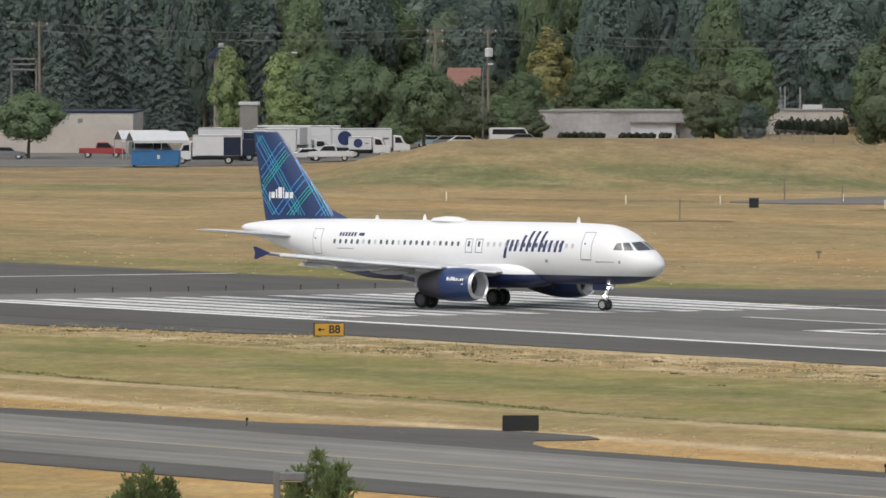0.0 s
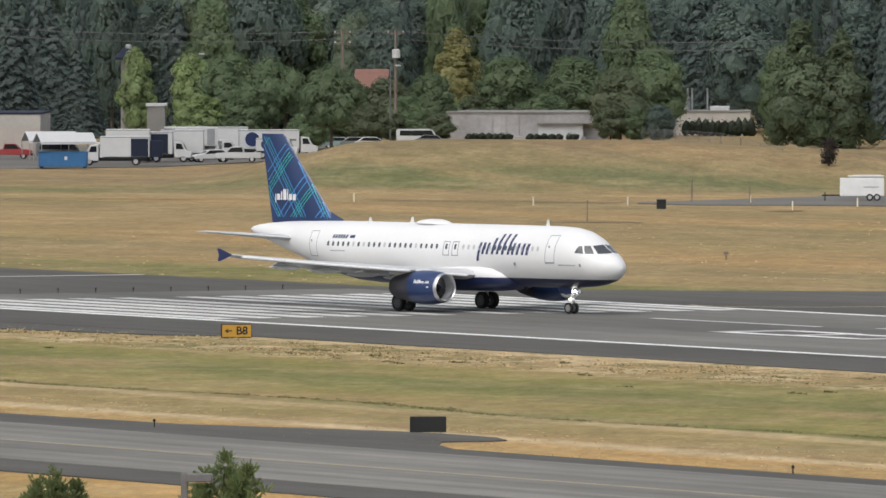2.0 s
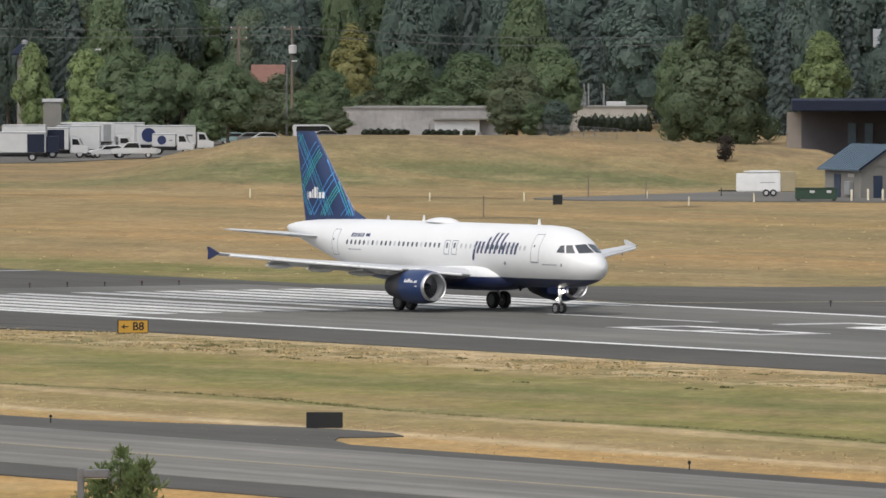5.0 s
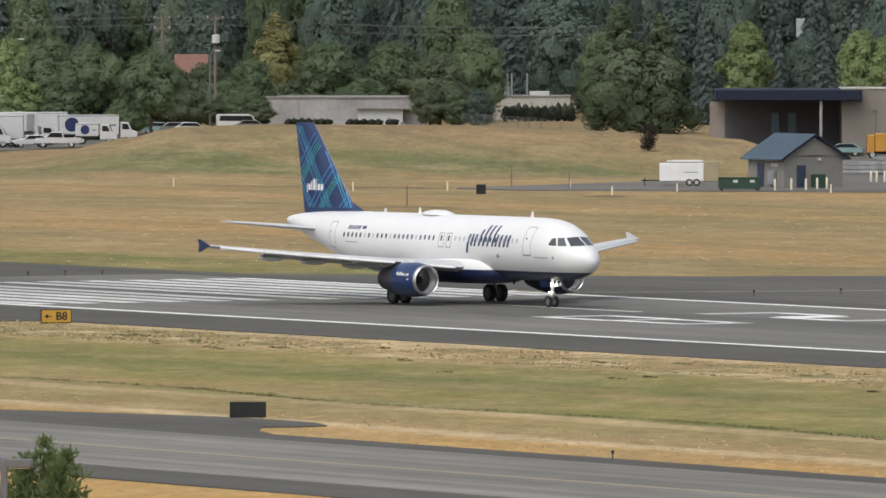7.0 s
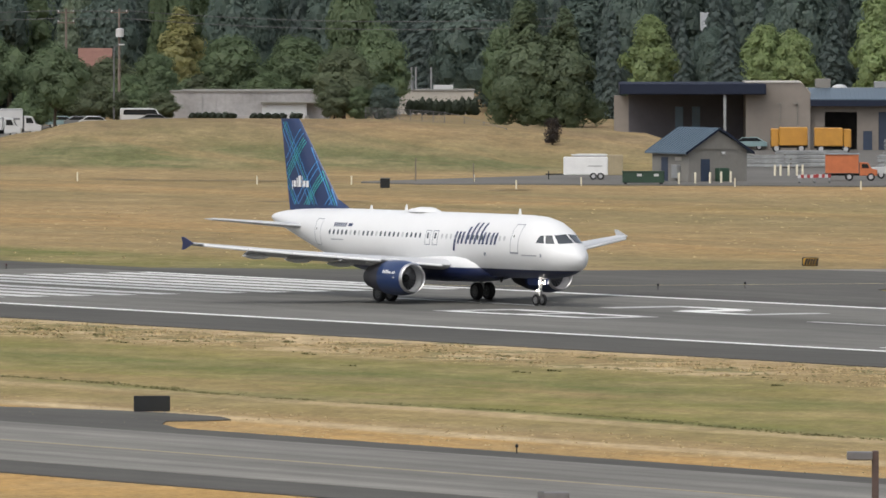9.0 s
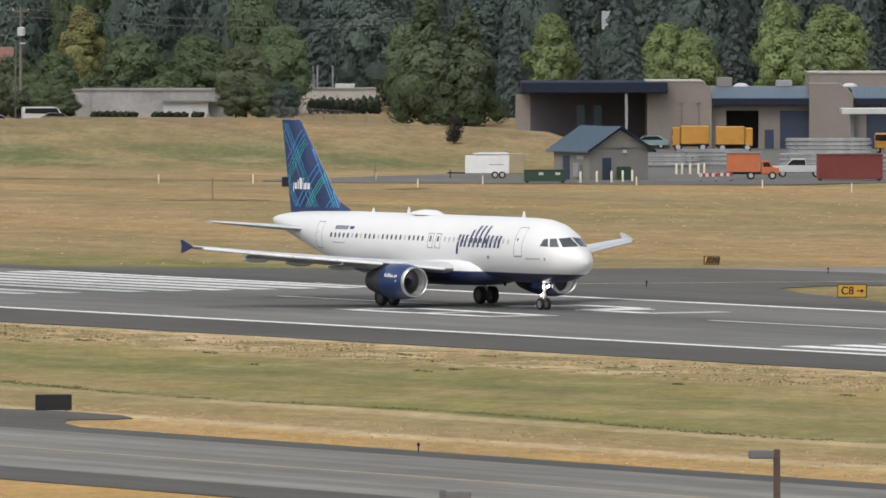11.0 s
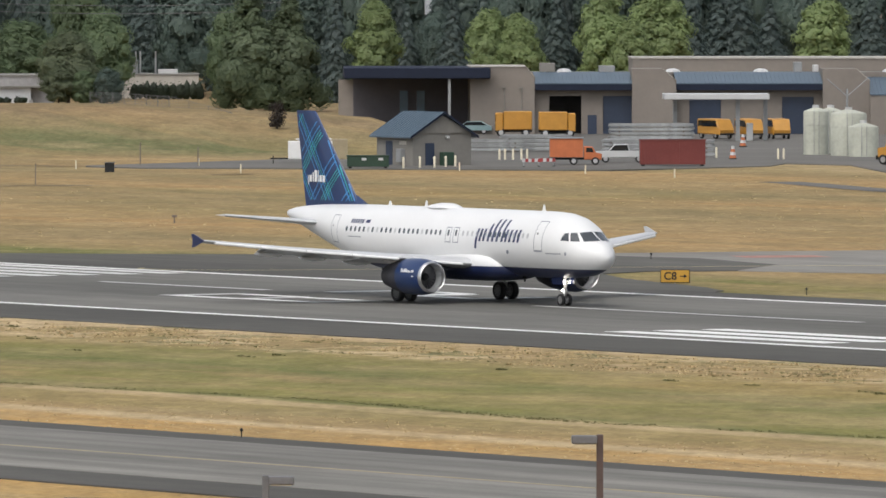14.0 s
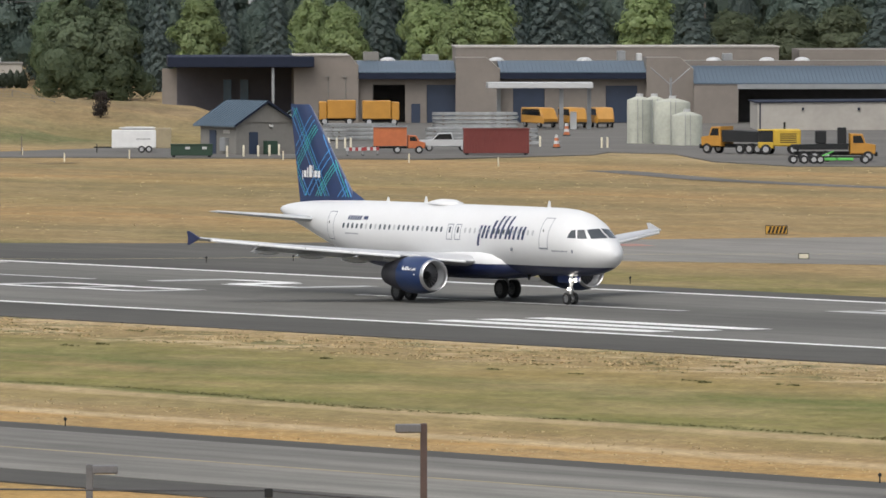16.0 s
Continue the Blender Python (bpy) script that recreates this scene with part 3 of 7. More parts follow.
def nacelle(jet, side):
    y, z = side * 5.75, 1.72
    at = pose(NOSE - 11.3, y, z)
    outer = [(-0.25, 0.985), (-0.5, 1.06), (-1.2, 1.15), (-2.2, 1.15), (-2.75, 1.11)]
    cowl = part("engine_cowl", Geo().turned(outer, 36, "x", cap=False), BLUE, jet, "blue engine cowling", 40, at)
    part("inlet_lip", Geo().turned([(-0.25, 0.985), (-0.06, 0.96), (0.0, 0.9), (-0.05, 0.85), (-0.3, 0.82)], 36, "x", cap=False), STEEL, cowl, "polished inlet lip", 60)
    part("inlet_duct", Geo().turned([(-0.3, 0.82), (-0.9, 0.83), (-1.0, 0.83)], 36, "x", cap=False), GREY, cowl, "", 40)
    part("fan_disc", Geo().turned([(-0.98, 0.83), (-1.02, 0.02)], 36, "x", cap=False), BLACK, cowl, "dark fan")
    g = Geo()
    for i in range(22):
        m = pose(-0.9, 0, 0, i * 360 / 22)
        g.add([(0, 0.05, 0.24), (-0.07, -0.05, 0.24), (-0.09, -0.10, 0.82), (0.02, 0.09, 0.82)], [(0, 1, 2, 3)], m)
    part("fan_blades", g, mat("fan_metal", (0.16, 0.16, 0.17), 0.4, metal=0.7, vary=0.2), cowl, "dark metal fan blades")
    part("spinner", Geo().turned([(-0.5, 0.02), (-0.62, 0.12), (-0.9, 0.25), (-1.0, 0.26)], 20, "x"), BLACK, cowl, "", 60)
    part("exhaust_cone", Geo().turned([(-2.75, 1.105), (-3.6, 0.99), (-4.6, 0.78), (-5.0, 0.68), (-4.9, 0.62), (-3.8, 0.6)], 36, "x", cap=False), mat("exhaust_metal", (0.045, 0.045, 0.055), 0.55, metal=0.2, vary=0.2), cowl, "dark grey exhaust duct", 40)
    g = Geo()
    g.loft([[(NOSE - a, y - w, z0), (NOSE - a, y + w, z0), (NOSE - a, y + w, z1), (NOSE - a, y - w, z1)] for a, w, z0, z1 in ((12.6, 0.03, 2.72, 2.86), (13.8, 0.18, 2.6, 2.95), (15.2, 0.2, 2.45, 2.9), (17.0, 0.05, 2.55, 2.8))])
    part("pylon", g, WHITE, jet, "", 30)
    g = Geo()
    # small strip of writing on the cowling, as bars
    for k in range(9):
        a0 = -0.55 - k * 0.17
        h = 1.45 * (0.16, 0.10, 0.16, 0.16, 0.10, 0.10, 0.04, 0.10, 0.10)[8 - k]
        q = []
        for a, zz in ((a0, 0.30), (a0 - 0.125, 0.30), (a0 - 0.125, 0.30 + h), (a0, 0.30 + h)):
            r = 1.162
            q.append((a, side * math.sqrt(r * r - zz * zz), zz))
        g.add(q, [(0, 1, 2, 3)])
    part("cowl_lettering", g, WHITE, cowl, "row of small white bars")
    g = Geo()
    for a0 in (-0.5, -0.60):
        r = 1.162
        g.add([(a, side * math.sqrt(r * r - zz * zz), zz) for a, zz in ((a0, 0.02), (a0 - 0.1, 0.02), (a0 - 0.1, 0.1), (a0, 0.1))], [(0, 1, 2, 3)])
    part("cowl_code", g, WHITE, cowl)
    part("strake", Geo().prism([(-0.5, 0.0), (-1.4, 0.0), (-1.5, 0.22), (-1.1, 0.2)], -0.015, 0.015, pose(0, 0, 0, 45 * side) @ pose(0, 0, 1.13)), BLUE, cowl)


def fin_y(a, z):
    """Half thickness of the fin there."""
    k = max(0.0, min(1.0, (z - 5.95) / 5.65))
    lead, chord, th = 29.05 + 5.15 * k, 6.55 - 4.1 * k, 0.60 - 0.34 * k
    s = max(0.0, min(1.0, (a - lead) / chord))
    for (p, h), (q, i) in zip(FOIL[:8], FOIL[1:8]):
        if s <= q:
            return (h + (i - h) * (s - p) / max(1e-6, q - p)) * th / 2
    return 0.01


def fin_strip(g, a0, z0, a1, z1, w, side, out):
    """A stripe on the fin, cut off at its edges."""
    n = 40
    row = []
    d = Vector((a1 - a0, z1 - z0)).normalized()
    px, pz = -d.y * w / 2, d.x * w / 2
    for i in range(n + 1):
        a, z = a0 + (a1 - a0) * i / n, z0 + (z1 - z0) * i / n
        k = (z - 5.95) / 5.65
        lead, chord = 29.05 + 5.15 * k, 6.55 - 4.1 * k
        ok = 5.98 < z < 11.6 and lead + 0.10 < a < lead + chord - 0.05
        if ok:
            row.append([(NOSE - a - px, side * (fin_y(a + px, z + pz) + out), z + pz), (NOSE - a + px, side * (fin_y(a - px, z - pz) + out), z - pz)])
        if (not ok or i == n) and len(row) > 1:
            m = len(row)
            g.add([p for r in row for p in r], [(2 * j, 2 * j + 1, 2 * j + 3, 2 * j + 2) for j in range(m - 1)])
        if not ok:
            row = []


def plaid(fin):
    for side in (-1, 1):
        steep, flat = (0.62, 1.0), (-1.0, 0.95)
        sets = [("plaid_stripes_steep", MIDBLUE, 0.075, 0.010, [(29.3, 0), (29.75, 0), (31.6, 0), (32.15, 0), (32.6, 0), (34.2, 0), (34.75, 0)], (4.6, 6.1)),
                ("plaid_stripes_flat", MIDBLUE, 0.075, 0.013, [(30.4, 0), (30.9, 0), (34.4, 0), (35.0, 0), (38.6, 0), (39.2, 0), (42.6, 0)], (-5.6, 5.6)),
                ("plaid_stripes_green", TEAL, 0.055, 0.016, [(33.0, 0), (33.3, 0), (33.6, 0), (37.6, 0), (37.9, 0), (38.2, 0), (41.4, 0)], (-5.6, 5.6)),
                ("plaid_stripes_thin", TEAL, 0.05, 0.019, [(29.5, 0), (31.9, 0), (34.5, 0)], (4.6, 6.1))]
        for name, ma, w, out, starts, (da, dz) in sets:
            g = Geo()
            for a, _ in starts:
                fin_strip(g, a, 5.9, a + da, 5.9 + abs(dz) if dz < 0 else 5.9 + dz, w, side, out)
            if g.v:
                part(name, g, ma, fin, "crossing plaid stripes")


def white_bars(fin):
    """The name on the fin, as plain upright bars."""
    for side in (-1, 1):
        g = Geo()
        a = 35.15
        for w, z0, z1 in ((0.10, 7.02, 7.62), (0.34, 7.2, 7.62), (0.16, 7.2, 7.8), (0.36, 7.2, 7.95), (0.10, 7.2, 7.95), (0.32, 7.2, 7.62), (0.34, 7.2, 7.62)):
            g.add([(NOSE - q, side * (fin_y(q, zz) + 0.024), zz) for q, zz in ((a, z0), (a - w, z0), (a - w, z1), (a, z1))], [(0, 1, 2, 3)])
            a -= w + 0.10
        part("fin_lettering", g, WHITE, fin, "row of white upright bars")


def letters(jet, side):
    """The large name on the hull, as plain slanted bars; small wording as short bars."""
    g = Geo()
    lean = 0.20

    def bar(a0, a1, z0, z1):
        g.add(*patch([(a0 - lean * (z0 - 3.9), z0), (a1 - lean * (z0 - 3.9), z0), (a1 - lean * (z1 - 3.9), z1), (a0 - lean * (z1 - 3.9), z1)], side, 0.010, 5))

    # plain slanted bars of the name's size
    for a0, z0, z1 in ((12.35, 3.45, 4.70), (11.95, 3.92, 4.70), (11.52, 3.92, 4.70), (11.00, 3.92, 5.02), (10.50, 3.92, 5.30), (9.98, 3.92, 5.30), (9.40, 3.92, 5.30), (8.98, 3.92, 4.70), (8.52, 3.92, 4.70), (8.00, 3.92, 4.70), (7.55, 3.92, 4.70)):
        bar(a0, a0 - 0.24, z0, z1)
    part("hull_lettering", g, NAVY, jet, "large slanted navy bars")
    g = Geo()
    for k in range(6):
        g.add(*patch([(27.35 - k * 0.27, 4.72), (27.17 - k * 0.27, 4.72), (27.13 - k * 0.27, 4.98), (27.31 - k * 0.27, 4.98)], side, 0.010, 2))
    g.add(*patch([(25.55, 4.76), (25.05, 4.76), (25.05, 4.96), (25.55, 4.96)], side, 0.010, 2))
    part("registration_bars", g, NAVY, jet, "short row of navy bars")
    g = Geo()
    for k in range(8):
        g.add(*patch([(27.4 - k * 0.2, 3.84), (27.25 - k * 0.2, 3.84), (27.25 - k * 0.2, 3.92), (27.4 - k * 0.2, 3.92)], side, 0.010, 1))
    part("maker_lettering", g, SEAM, jet, "faint small bars")
    g = Geo()
    for k in range(8):
        g.add(*patch([(4.35 - k * 0.19, 3.27), (4.22 - k * 0.19, 3.27), (4.22 - k * 0.19, 3.36), (4.35 - k * 0.19, 3.36)], side, 0.010, 1))
    part("small_lettering", g, SEAM, jet, "faint small bars")
    g = Geo()
    g.add(*patch([(2.55, 3.22), (2.40, 3.22), (2.40, 3.42), (2.55, 3.42)], side, 0.010, 1))
    part("nose_emblem", g, SEAM, jet)
    g = Geo()
    g.turned([(-0.02, 0.13), (0.02, 0.11)], 10, "y", pose(NOSE - 8.6, side * 1.955, 3.32))
    part("vent_port", g, SEAM, jet)


def door_frame(g, a0, a1, z0, z1, side, w=0.055, sill=0.0):
    for c in ([(a0 - w, z0), (a0, z0), (a0, z1), (a0 - w, z1)], [(a1, z0), (a1 + w, z0), (a1 + w, z1), (a1, z1)], [(a0, z1 - w), (a1, z1 - w), (a1, z1), (a0, z1)], [(a0, z0), (a1, z0), (a1, z0 + w + sill), (a0, z0 + w + sill)]):
        g.add(*patch(c, side, 0.010, 6))


def cabin(jet, side):
    for a0, a1, z0, z1, sill in ((4.75, 5.56, 3.40, 5.30, 0.05), (29.0, 29.75, 3.45, 5.20, 0.0)):
        door = part("cabin_door", Geo().add(*patch([(a0, z0), (a1, z0), (a1, z1), (a0, z1)], side, 0.006, 8)), WHITE, jet, "white cabin door with a dark outline", 60)
        g = Geo()
        door_frame(g, a0, a1, z0, z1, side, 0.05, sill)
        part("door_outline", g, SEAM, door)
        g = Geo()
        g.add(*patch([(a0 + 0.5, 4.45), (a0 + 0.6, 4.45), (a0 + 0.6, 4.60), (a0 + 0.5, 4.60)], side, 0.012, 2))
        part("door_window", g, GLASS, door)
    for a0 in (14.35, 15.25):
        ex = part("overwing_exit", Geo().add(*patch([(a0, 3.75), (a0 + 0.52, 3.75), (a0 + 0.52, 4.72), (a0, 4.72)], side, 0.006, 6)), WHITE, jet, "white exit hatch with a grey outline", 60)
        g = Geo()
        door_frame(g, a0, a0 + 0.52, 3.75, 4.72, side, 0.06)
        part("hatch_outline", g, SEAM, ex)
        part("hatch_window", Geo().add(*patch([(a0 + 0.16, 4.18), (a0 + 0.37, 4.18), (a0 + 0.37, 4.55), (a0 + 0.16, 4.55)], side, 0.012, 2)), CABIN_GLASS, ex)
    # a row of cabin windows, each a rounded pane in the skin
    g = Geo()
    ring, zc = [], 4.36
    for i in range(10):
        q = 2 * math.pi * i / 10
        ring.append((0.115 * math.copysign(abs(math.cos(q)) ** 0.7, math.cos(q)), 0.17 * math.copysign(abs(math.sin(q)) ** 0.7, math.sin(q))))
    mid = skin(12.0, zc, side, 0.012)
    pts = []
    for dx, dz in ring:
        s = skin(12.0, zc + dz, side, 0.012)
        pts.append((dx, s[1] - mid[1], dz))
    pts2 = [(x * 0.9, y - side * 0.05, z * 0.9) for x, y, z in pts]
    g.loft([pts, pts2])
    pane = mesh_of("window", g, CABIN_GLASS)
    shut = pane.copy()
    shut.materials.clear()
    shut.materials.append(SHADE)
    rnd = random.Random(4)
    a = 6.35
    k = 0
    while a < 27.9:
        if not any(lo - 0.2 < a < lo + 0.72 for lo in (14.35, 15.25)):
            part("window", pane if rnd.random() > 0.3 else shut, None, jet, "", None, pose(NOSE - a, mid[1] if a < 26 else skin(a, zc, side, 0.012)[1], zc))
        a += 0.533
        k += 1


def undercarriage(jet):
    wheels = []
    # nose leg
    leg = part("nose_gear", Geo().tube((0.1, 0, 2.3), (0, 0, 0.42), 0.10, 0.075, 12), WHITE, jet, "white nose gear leg", 40)
    part("steering_link", Geo().prism([(0.1, 1.25), (0.32, 0.85), (0.10, 0.5), (0.06, 0.6), (0.22, 0.86), (0.1, 1.1)], -0.05, 0.05), STEEL, leg)
    part("drag_strut", Geo().tube((0.1, 0, 1.1), (0.9, 0, 2.1), 0.05, n=8), WHITE, leg)
    part("axle", Geo().tube((0, -0.32, 0.38), (0, 0.32, 0.38), 0.055, n=10), STEEL, leg)
    lamp = glow("landing_light", (1.0, 0.93, 0.82), 9.0)
    for y, z in ((-0.21, 1.50), (0.21, 1.50)):
        part("taxi_light", Geo().turned([(-0.1, 0.06), (0.0, 0.115), (0.03, 0.115)], 14, "x", pose(0.17, y, z)), lamp, leg, "bright round taxi light", 40)
    part("turnoff_light", Geo().turned([(-0.1, 0.05), (0.0, 0.08), (0.03, 0.07)], 14, "x", pose(0.15, -0.24, 0.98)), lamp, leg, "bright turnoff light", 40)
    for y in (-0.42, 0.42):
        part("gear_door", Geo().box(-0.75, 0.5, y - 0.02, y + 0.02, 1.35, 1.9, bevel=0.015), NAVY, jet, "small navy gear door")
    for y in (-0.25, 0.25):
        wheels.append((wheel(jet, "nose_wheel", 0.381, 0.22, (0, y, 0.381)), 0.381))
    for side in (-1, 1):
        y = side * 3.8
        leg = part("main_gear", Geo().tube((-12.5, side * 3.55, 2.6), (-12.64, y, 0.6), 0.17, 0.12, 14), STEEL, jet, "grey main gear leg", 40)
        part("side_strut", Geo().tube((-12.55, side * 3.7, 1.4), (-12.4, side * 2.0, 2.2), 0.07, n=8), STEEL, leg)
        part("torque_link", Geo().prism([(-12.75, 1.35), (-13.05, 0.95), (-12.72, 0.6), (-12.7, 0.72), (-12.92, 0.95), (-12.7, 1.2)], y - 0.06, y + 0.06), STEEL, leg)
        part("axle", Geo().tube((-12.64, y - 0.5, 0.585), (-12.64, y + 0.5, 0.585), 0.08, n=10), STEEL, leg)
        part("leg_door", Geo().box(-13.2, -12.0, side * 4.35 - 0.02, side * 4.35 + 0.02, 1.5, 2.6, bevel=0.015), GREY, leg, "grey gear door")
        for d in (-0.46, 0.46):
            wheels.append((wheel(jet, "main_wheel", 0.585, 0.42, (-12.64, y + d, 0.585)), 0.585))
    return wheels


# ---- ground: flat airfield, a grassy bank before the far buildings ----
BANK = [(-66.0, 0.0), (-60.0, 0.7), (-52.0, 2.6), (-45.0, 4.0), (-36.0, 4.25), (-16.0, 4.2), (-3.0, 3.6), (8.0, 3.2), (14.5, 2.7), (20.0, 1.2), (25.0, 0.0)]


def rise(u, v):
    if u < -70 or u > 30:
        return 0.0
    h = ramp_table(BANK, u)
    back = 1.0 - smooth(1294, 1345, v)
    return h * smooth(1212 if u < 0 else 1222, 1292, v) * back


def ground():
    g = Geo()
    us = [-4000, -1500, -500, -250] + [-160 + 2.5 * i for i in range(129)] + [250, 500, 1500, 4000]
    vs = [-1500, -300, 0, 200, 400] + [480 + 8 * i for i in range(90)] + [1200 + 4 * i for i in range(51)] + [1420 + 40 * i for i in range(12)] + [2200, 3000, 4800]
    n = len(us)
    for v in vs:
        for u in us:
            z = rise(u, v)
            if 480 < v < 1420 and -160 < u < 160:
                z += 0.035 * noise.noise(Vector((u * 0.05, v * 0.05, 0))) + 0.005
            g.v.append((u, v, z))
    for j in range(len(vs) - 1):
        for i in range(n - 1):
            k = j * n + i
            g.f.append((k, k + 1, k + n + 1, k + n))
    return whole("ground", g, GRASS, pose(0, 0, 0), "dry straw-coloured airfield grass with greener strips", "ground", kind="structure", smooth_angle=80)


def sheet(name, outline, top, material, m, label, category, thick=0.35):
    """A paved area: an outline drawn down into the ground."""
    g = Geo()
    g.loft([[(x, y, top - thick) for x, y in outline], [(x, y, top) for x, y in outline]])
    return whole(name, g, material, m, label, category, kind="structure")


def rect(x0, x1, y0, y1):
    return [(x0, y0), (x1, y0), (x1, y1), (x0, y1)]


ground()
sheet("runway_shoulder", rect(-260, 1200, -34.8, 28), 0.07, SHOULDER, RW, "dark asphalt shoulder beside the runway", "pavement")
sheet("runway", rect(0, 1200, -22.3, 22.6), 0.09, RUNWAY_TAR, RW, "grey asphalt runway darkened by tyre rubber", "runway")
sheet("taxiway_shoulder", rect(-300, 1000, -140.5, -110), 0.07, SHOULDER, RW, "dark asphalt taxiway shoulder", "pavement")
sheet("taxiway", rect(-300, 1000, -134.5, -113.5), 0.09, TAXI_TAR, RW, "worn grey asphalt taxiway with wheel streaks", "taxiway")
sheet("taxiway_fillet", [(180, -111), (194, -107.8), (211.7, -106.6), (218.5, -104.0), (225.8, -101.4), (230.7, -100.9), (235, -101.0), (238.2, -102.3), (238.6, -104.0), (238.0, -105.9), (241.2, -108.0), (249, -111)], 0.06, SHOULDER, RW, "dark asphalt corner beside the taxiway", "pavement")
sheet("connector", [(0, 27), (14, 40), (23.5, 52), (30, 66), (46, 70), (62, 66), (72, 56), (70, 50), (73, 44.2), (83, 39.4), (94.9, 35.7), (102, 33.4), (108, 30.8), (112, 27)], 0.06, OLD_TAR, RW, "dark asphalt connector curving off the runway", "taxiway")
sheet("parallel_taxiway", [(30, 66), (33, 76), (36.5, 95), (40, 112), (62, 140), (400, 152), (400, 105), (130, 84), (94, 67), (77, 58), (72, 56), (62, 66), (46, 70)], 0.055, CONCRETE, RW, "pale grey taxiway leading away from the runway", "taxiway")
sheet("turnoff_shoulder", [(-200, -33), (-200, -54), (-40, -50), (20, -45.5), (60, -43), (84, -38.5), (90, -33)], 0.06, SHOULDER, RW, "dark asphalt corner of a turnoff", "pavement")

PAINT_Z = 0.10


def stripe(x0, x1, y0, y1, material, m=RW, z=PAINT_Z, name="runway_marking", label="white painted runway marking"):
    g = Geo()
    g.box(x0, x1, y0, y1, z - 0.02, z)
    return whole(name, g, material, m, label, "marking", "painted markings", "structure")


stripe(12, 1200, -21.9, -21.0, PAINT)
stripe(12, 1200, 21.2, 22.1, PAINT)
for k in range(6):
    for s in (-1, 1):
        c = s * (2.6 + 3.35 * k)
        stripe(12.0, 58.0, c - 0.85, c + 0.85, SCUFFED if k > 1 else WORN)
for x in (169.2,):
    for s in (-1, 1):
        for k in range(3):
            c = s * (10.8 + 3.4 * k) if s > 0 else -(10.8 + 3.4 * k)
            stripe(x, x + 22.9, c - 0.9, c + 0.9, PAINT if s < 0 else WORN)
for x in (128, 190, 252):
    stripe(x, x + 36, 3.0, 3.6, WORN)
stripe(71, 92, 5.5, 6.2, WORN)
stripe(-42, -41, 6, 28, WORN, name="hold_line", label="faded white line across the pavement", z=0.08)
# the two figures of the runway's number, read from the threshold
def figure(cells, x, y):
    for x0, x1, y0, y1 in cells:
        stripe(x + x0, x + x1, y + y0, y + y1, WORN if x1 - x0 < 3 else PAINT, name="runway_numeral", label="white painted stroke of the runway number")


figure([(0, 2.0, -3.0, 3.0), (2.0, 9.0, 1.9, 3.0), (8.0, 11.0, -1.9, 1.9), (9.0, 16.5, -3.0, -1.9), (16.5, 18.3, -3.0, 3.0)], 97.0, 10.0)
figure([(0, 1.6, -3.0, 3.0), (1.6, 9.0, 2.0, 3.0), (1.6, 9.0, -3.0, -2.0), (8.4, 9.8, -2.0, 2.0), (9.0, 16.7, 1.7, 2.6), (9.0, 16.7, -2.6, -1.7), (16.7, 18.3, -2.6, 2.6)], 97.0, -2.5)
stripe(-300, 1000, -124.3, -123.9, YELLOW_LINE, name="taxiway_centreline", label="faded yellow taxiway centreline")


def ribbon(points, w, z, material, m, name, label):
    g = Geo()
    vs = []
    for i, p in enumerate(points):
        a, b = Vector(points[max(0, i - 1)]), Vector(points[min(len(points) - 1, i + 1)])
        d = (b - a).normalized()
        vs += [(p[0] - d.y * w / 2, p[1] + d.x * w / 2, z), (p[0] + d.y * w / 2, p[1] - d.x * w / 2, z)]
    g.add(vs, [(2 * i, 2 * i + 1, 2 * i + 3, 2 * i + 2) for i in range(len(points) - 1)])
    return whole(name, g, material, m, label, "marking", "painted markings", "structure")


ribbon([(46, 24.0), (47, 23.2), (50, 23.4), (54, 27), (58, 38), (62, 52), (66, 66), (74, 80), (90, 94)], 0.45, 0.082, mat("lead_off_paint", (0.44, 0.38, 0.17), 0.7, vary=0.3, size=1.5), RW, "lead_off_line", "faded yellow curved lead-off line")
ribbon([(45, 74), (47, 80)], 5.0, 0.07, mat("red_marking", (0.33, 0.16, 0.13), 0.8, vary=0.3), RW, "painted_hold_sign", "faded red painted hold position sign")

# ---- far roads and yards ----
VIEW = pose(0, 0, 0)
sheet("service_road", [(-14, 1171), (-4, 1186), (7, 1204), (20, 1205), (20, 1157), (-8, 1160), (-14, 1168)], 0.116, LOT_TAR, VIEW, "dark asphalt service road", "road")
sheet("yard", [(5, 1201), (1, 1159), (20, 1153), (36, 1150), (48, 1163), (52, 1168), (54, 1180), (60, 1172), (62, 1138), (68, 1118), (110, 1112), (110, 1400), (24, 1400), (24, 1225), (8, 1210)], 0.12, LOT_TAR, VIEW, "dark asphalt yard round the depot", "yard")
ribbon([(50, 1102), (52, 1094), (55, 1080), (58, 1066), (66, 1046), (76, 1026), (100, 985)], 4.0, 0.045, LOT_TAR, VIEW, "perimeter_road", "narrow asphalt perimeter road")
sheet("parking_lot", [(-160, 1352), (-84, 1352), (-70, 1362), (-58, 1400), (-56, 1500), (-160, 1500)], 0.12, LOT_TAR, VIEW, "dark asphalt parking lot", "parking")

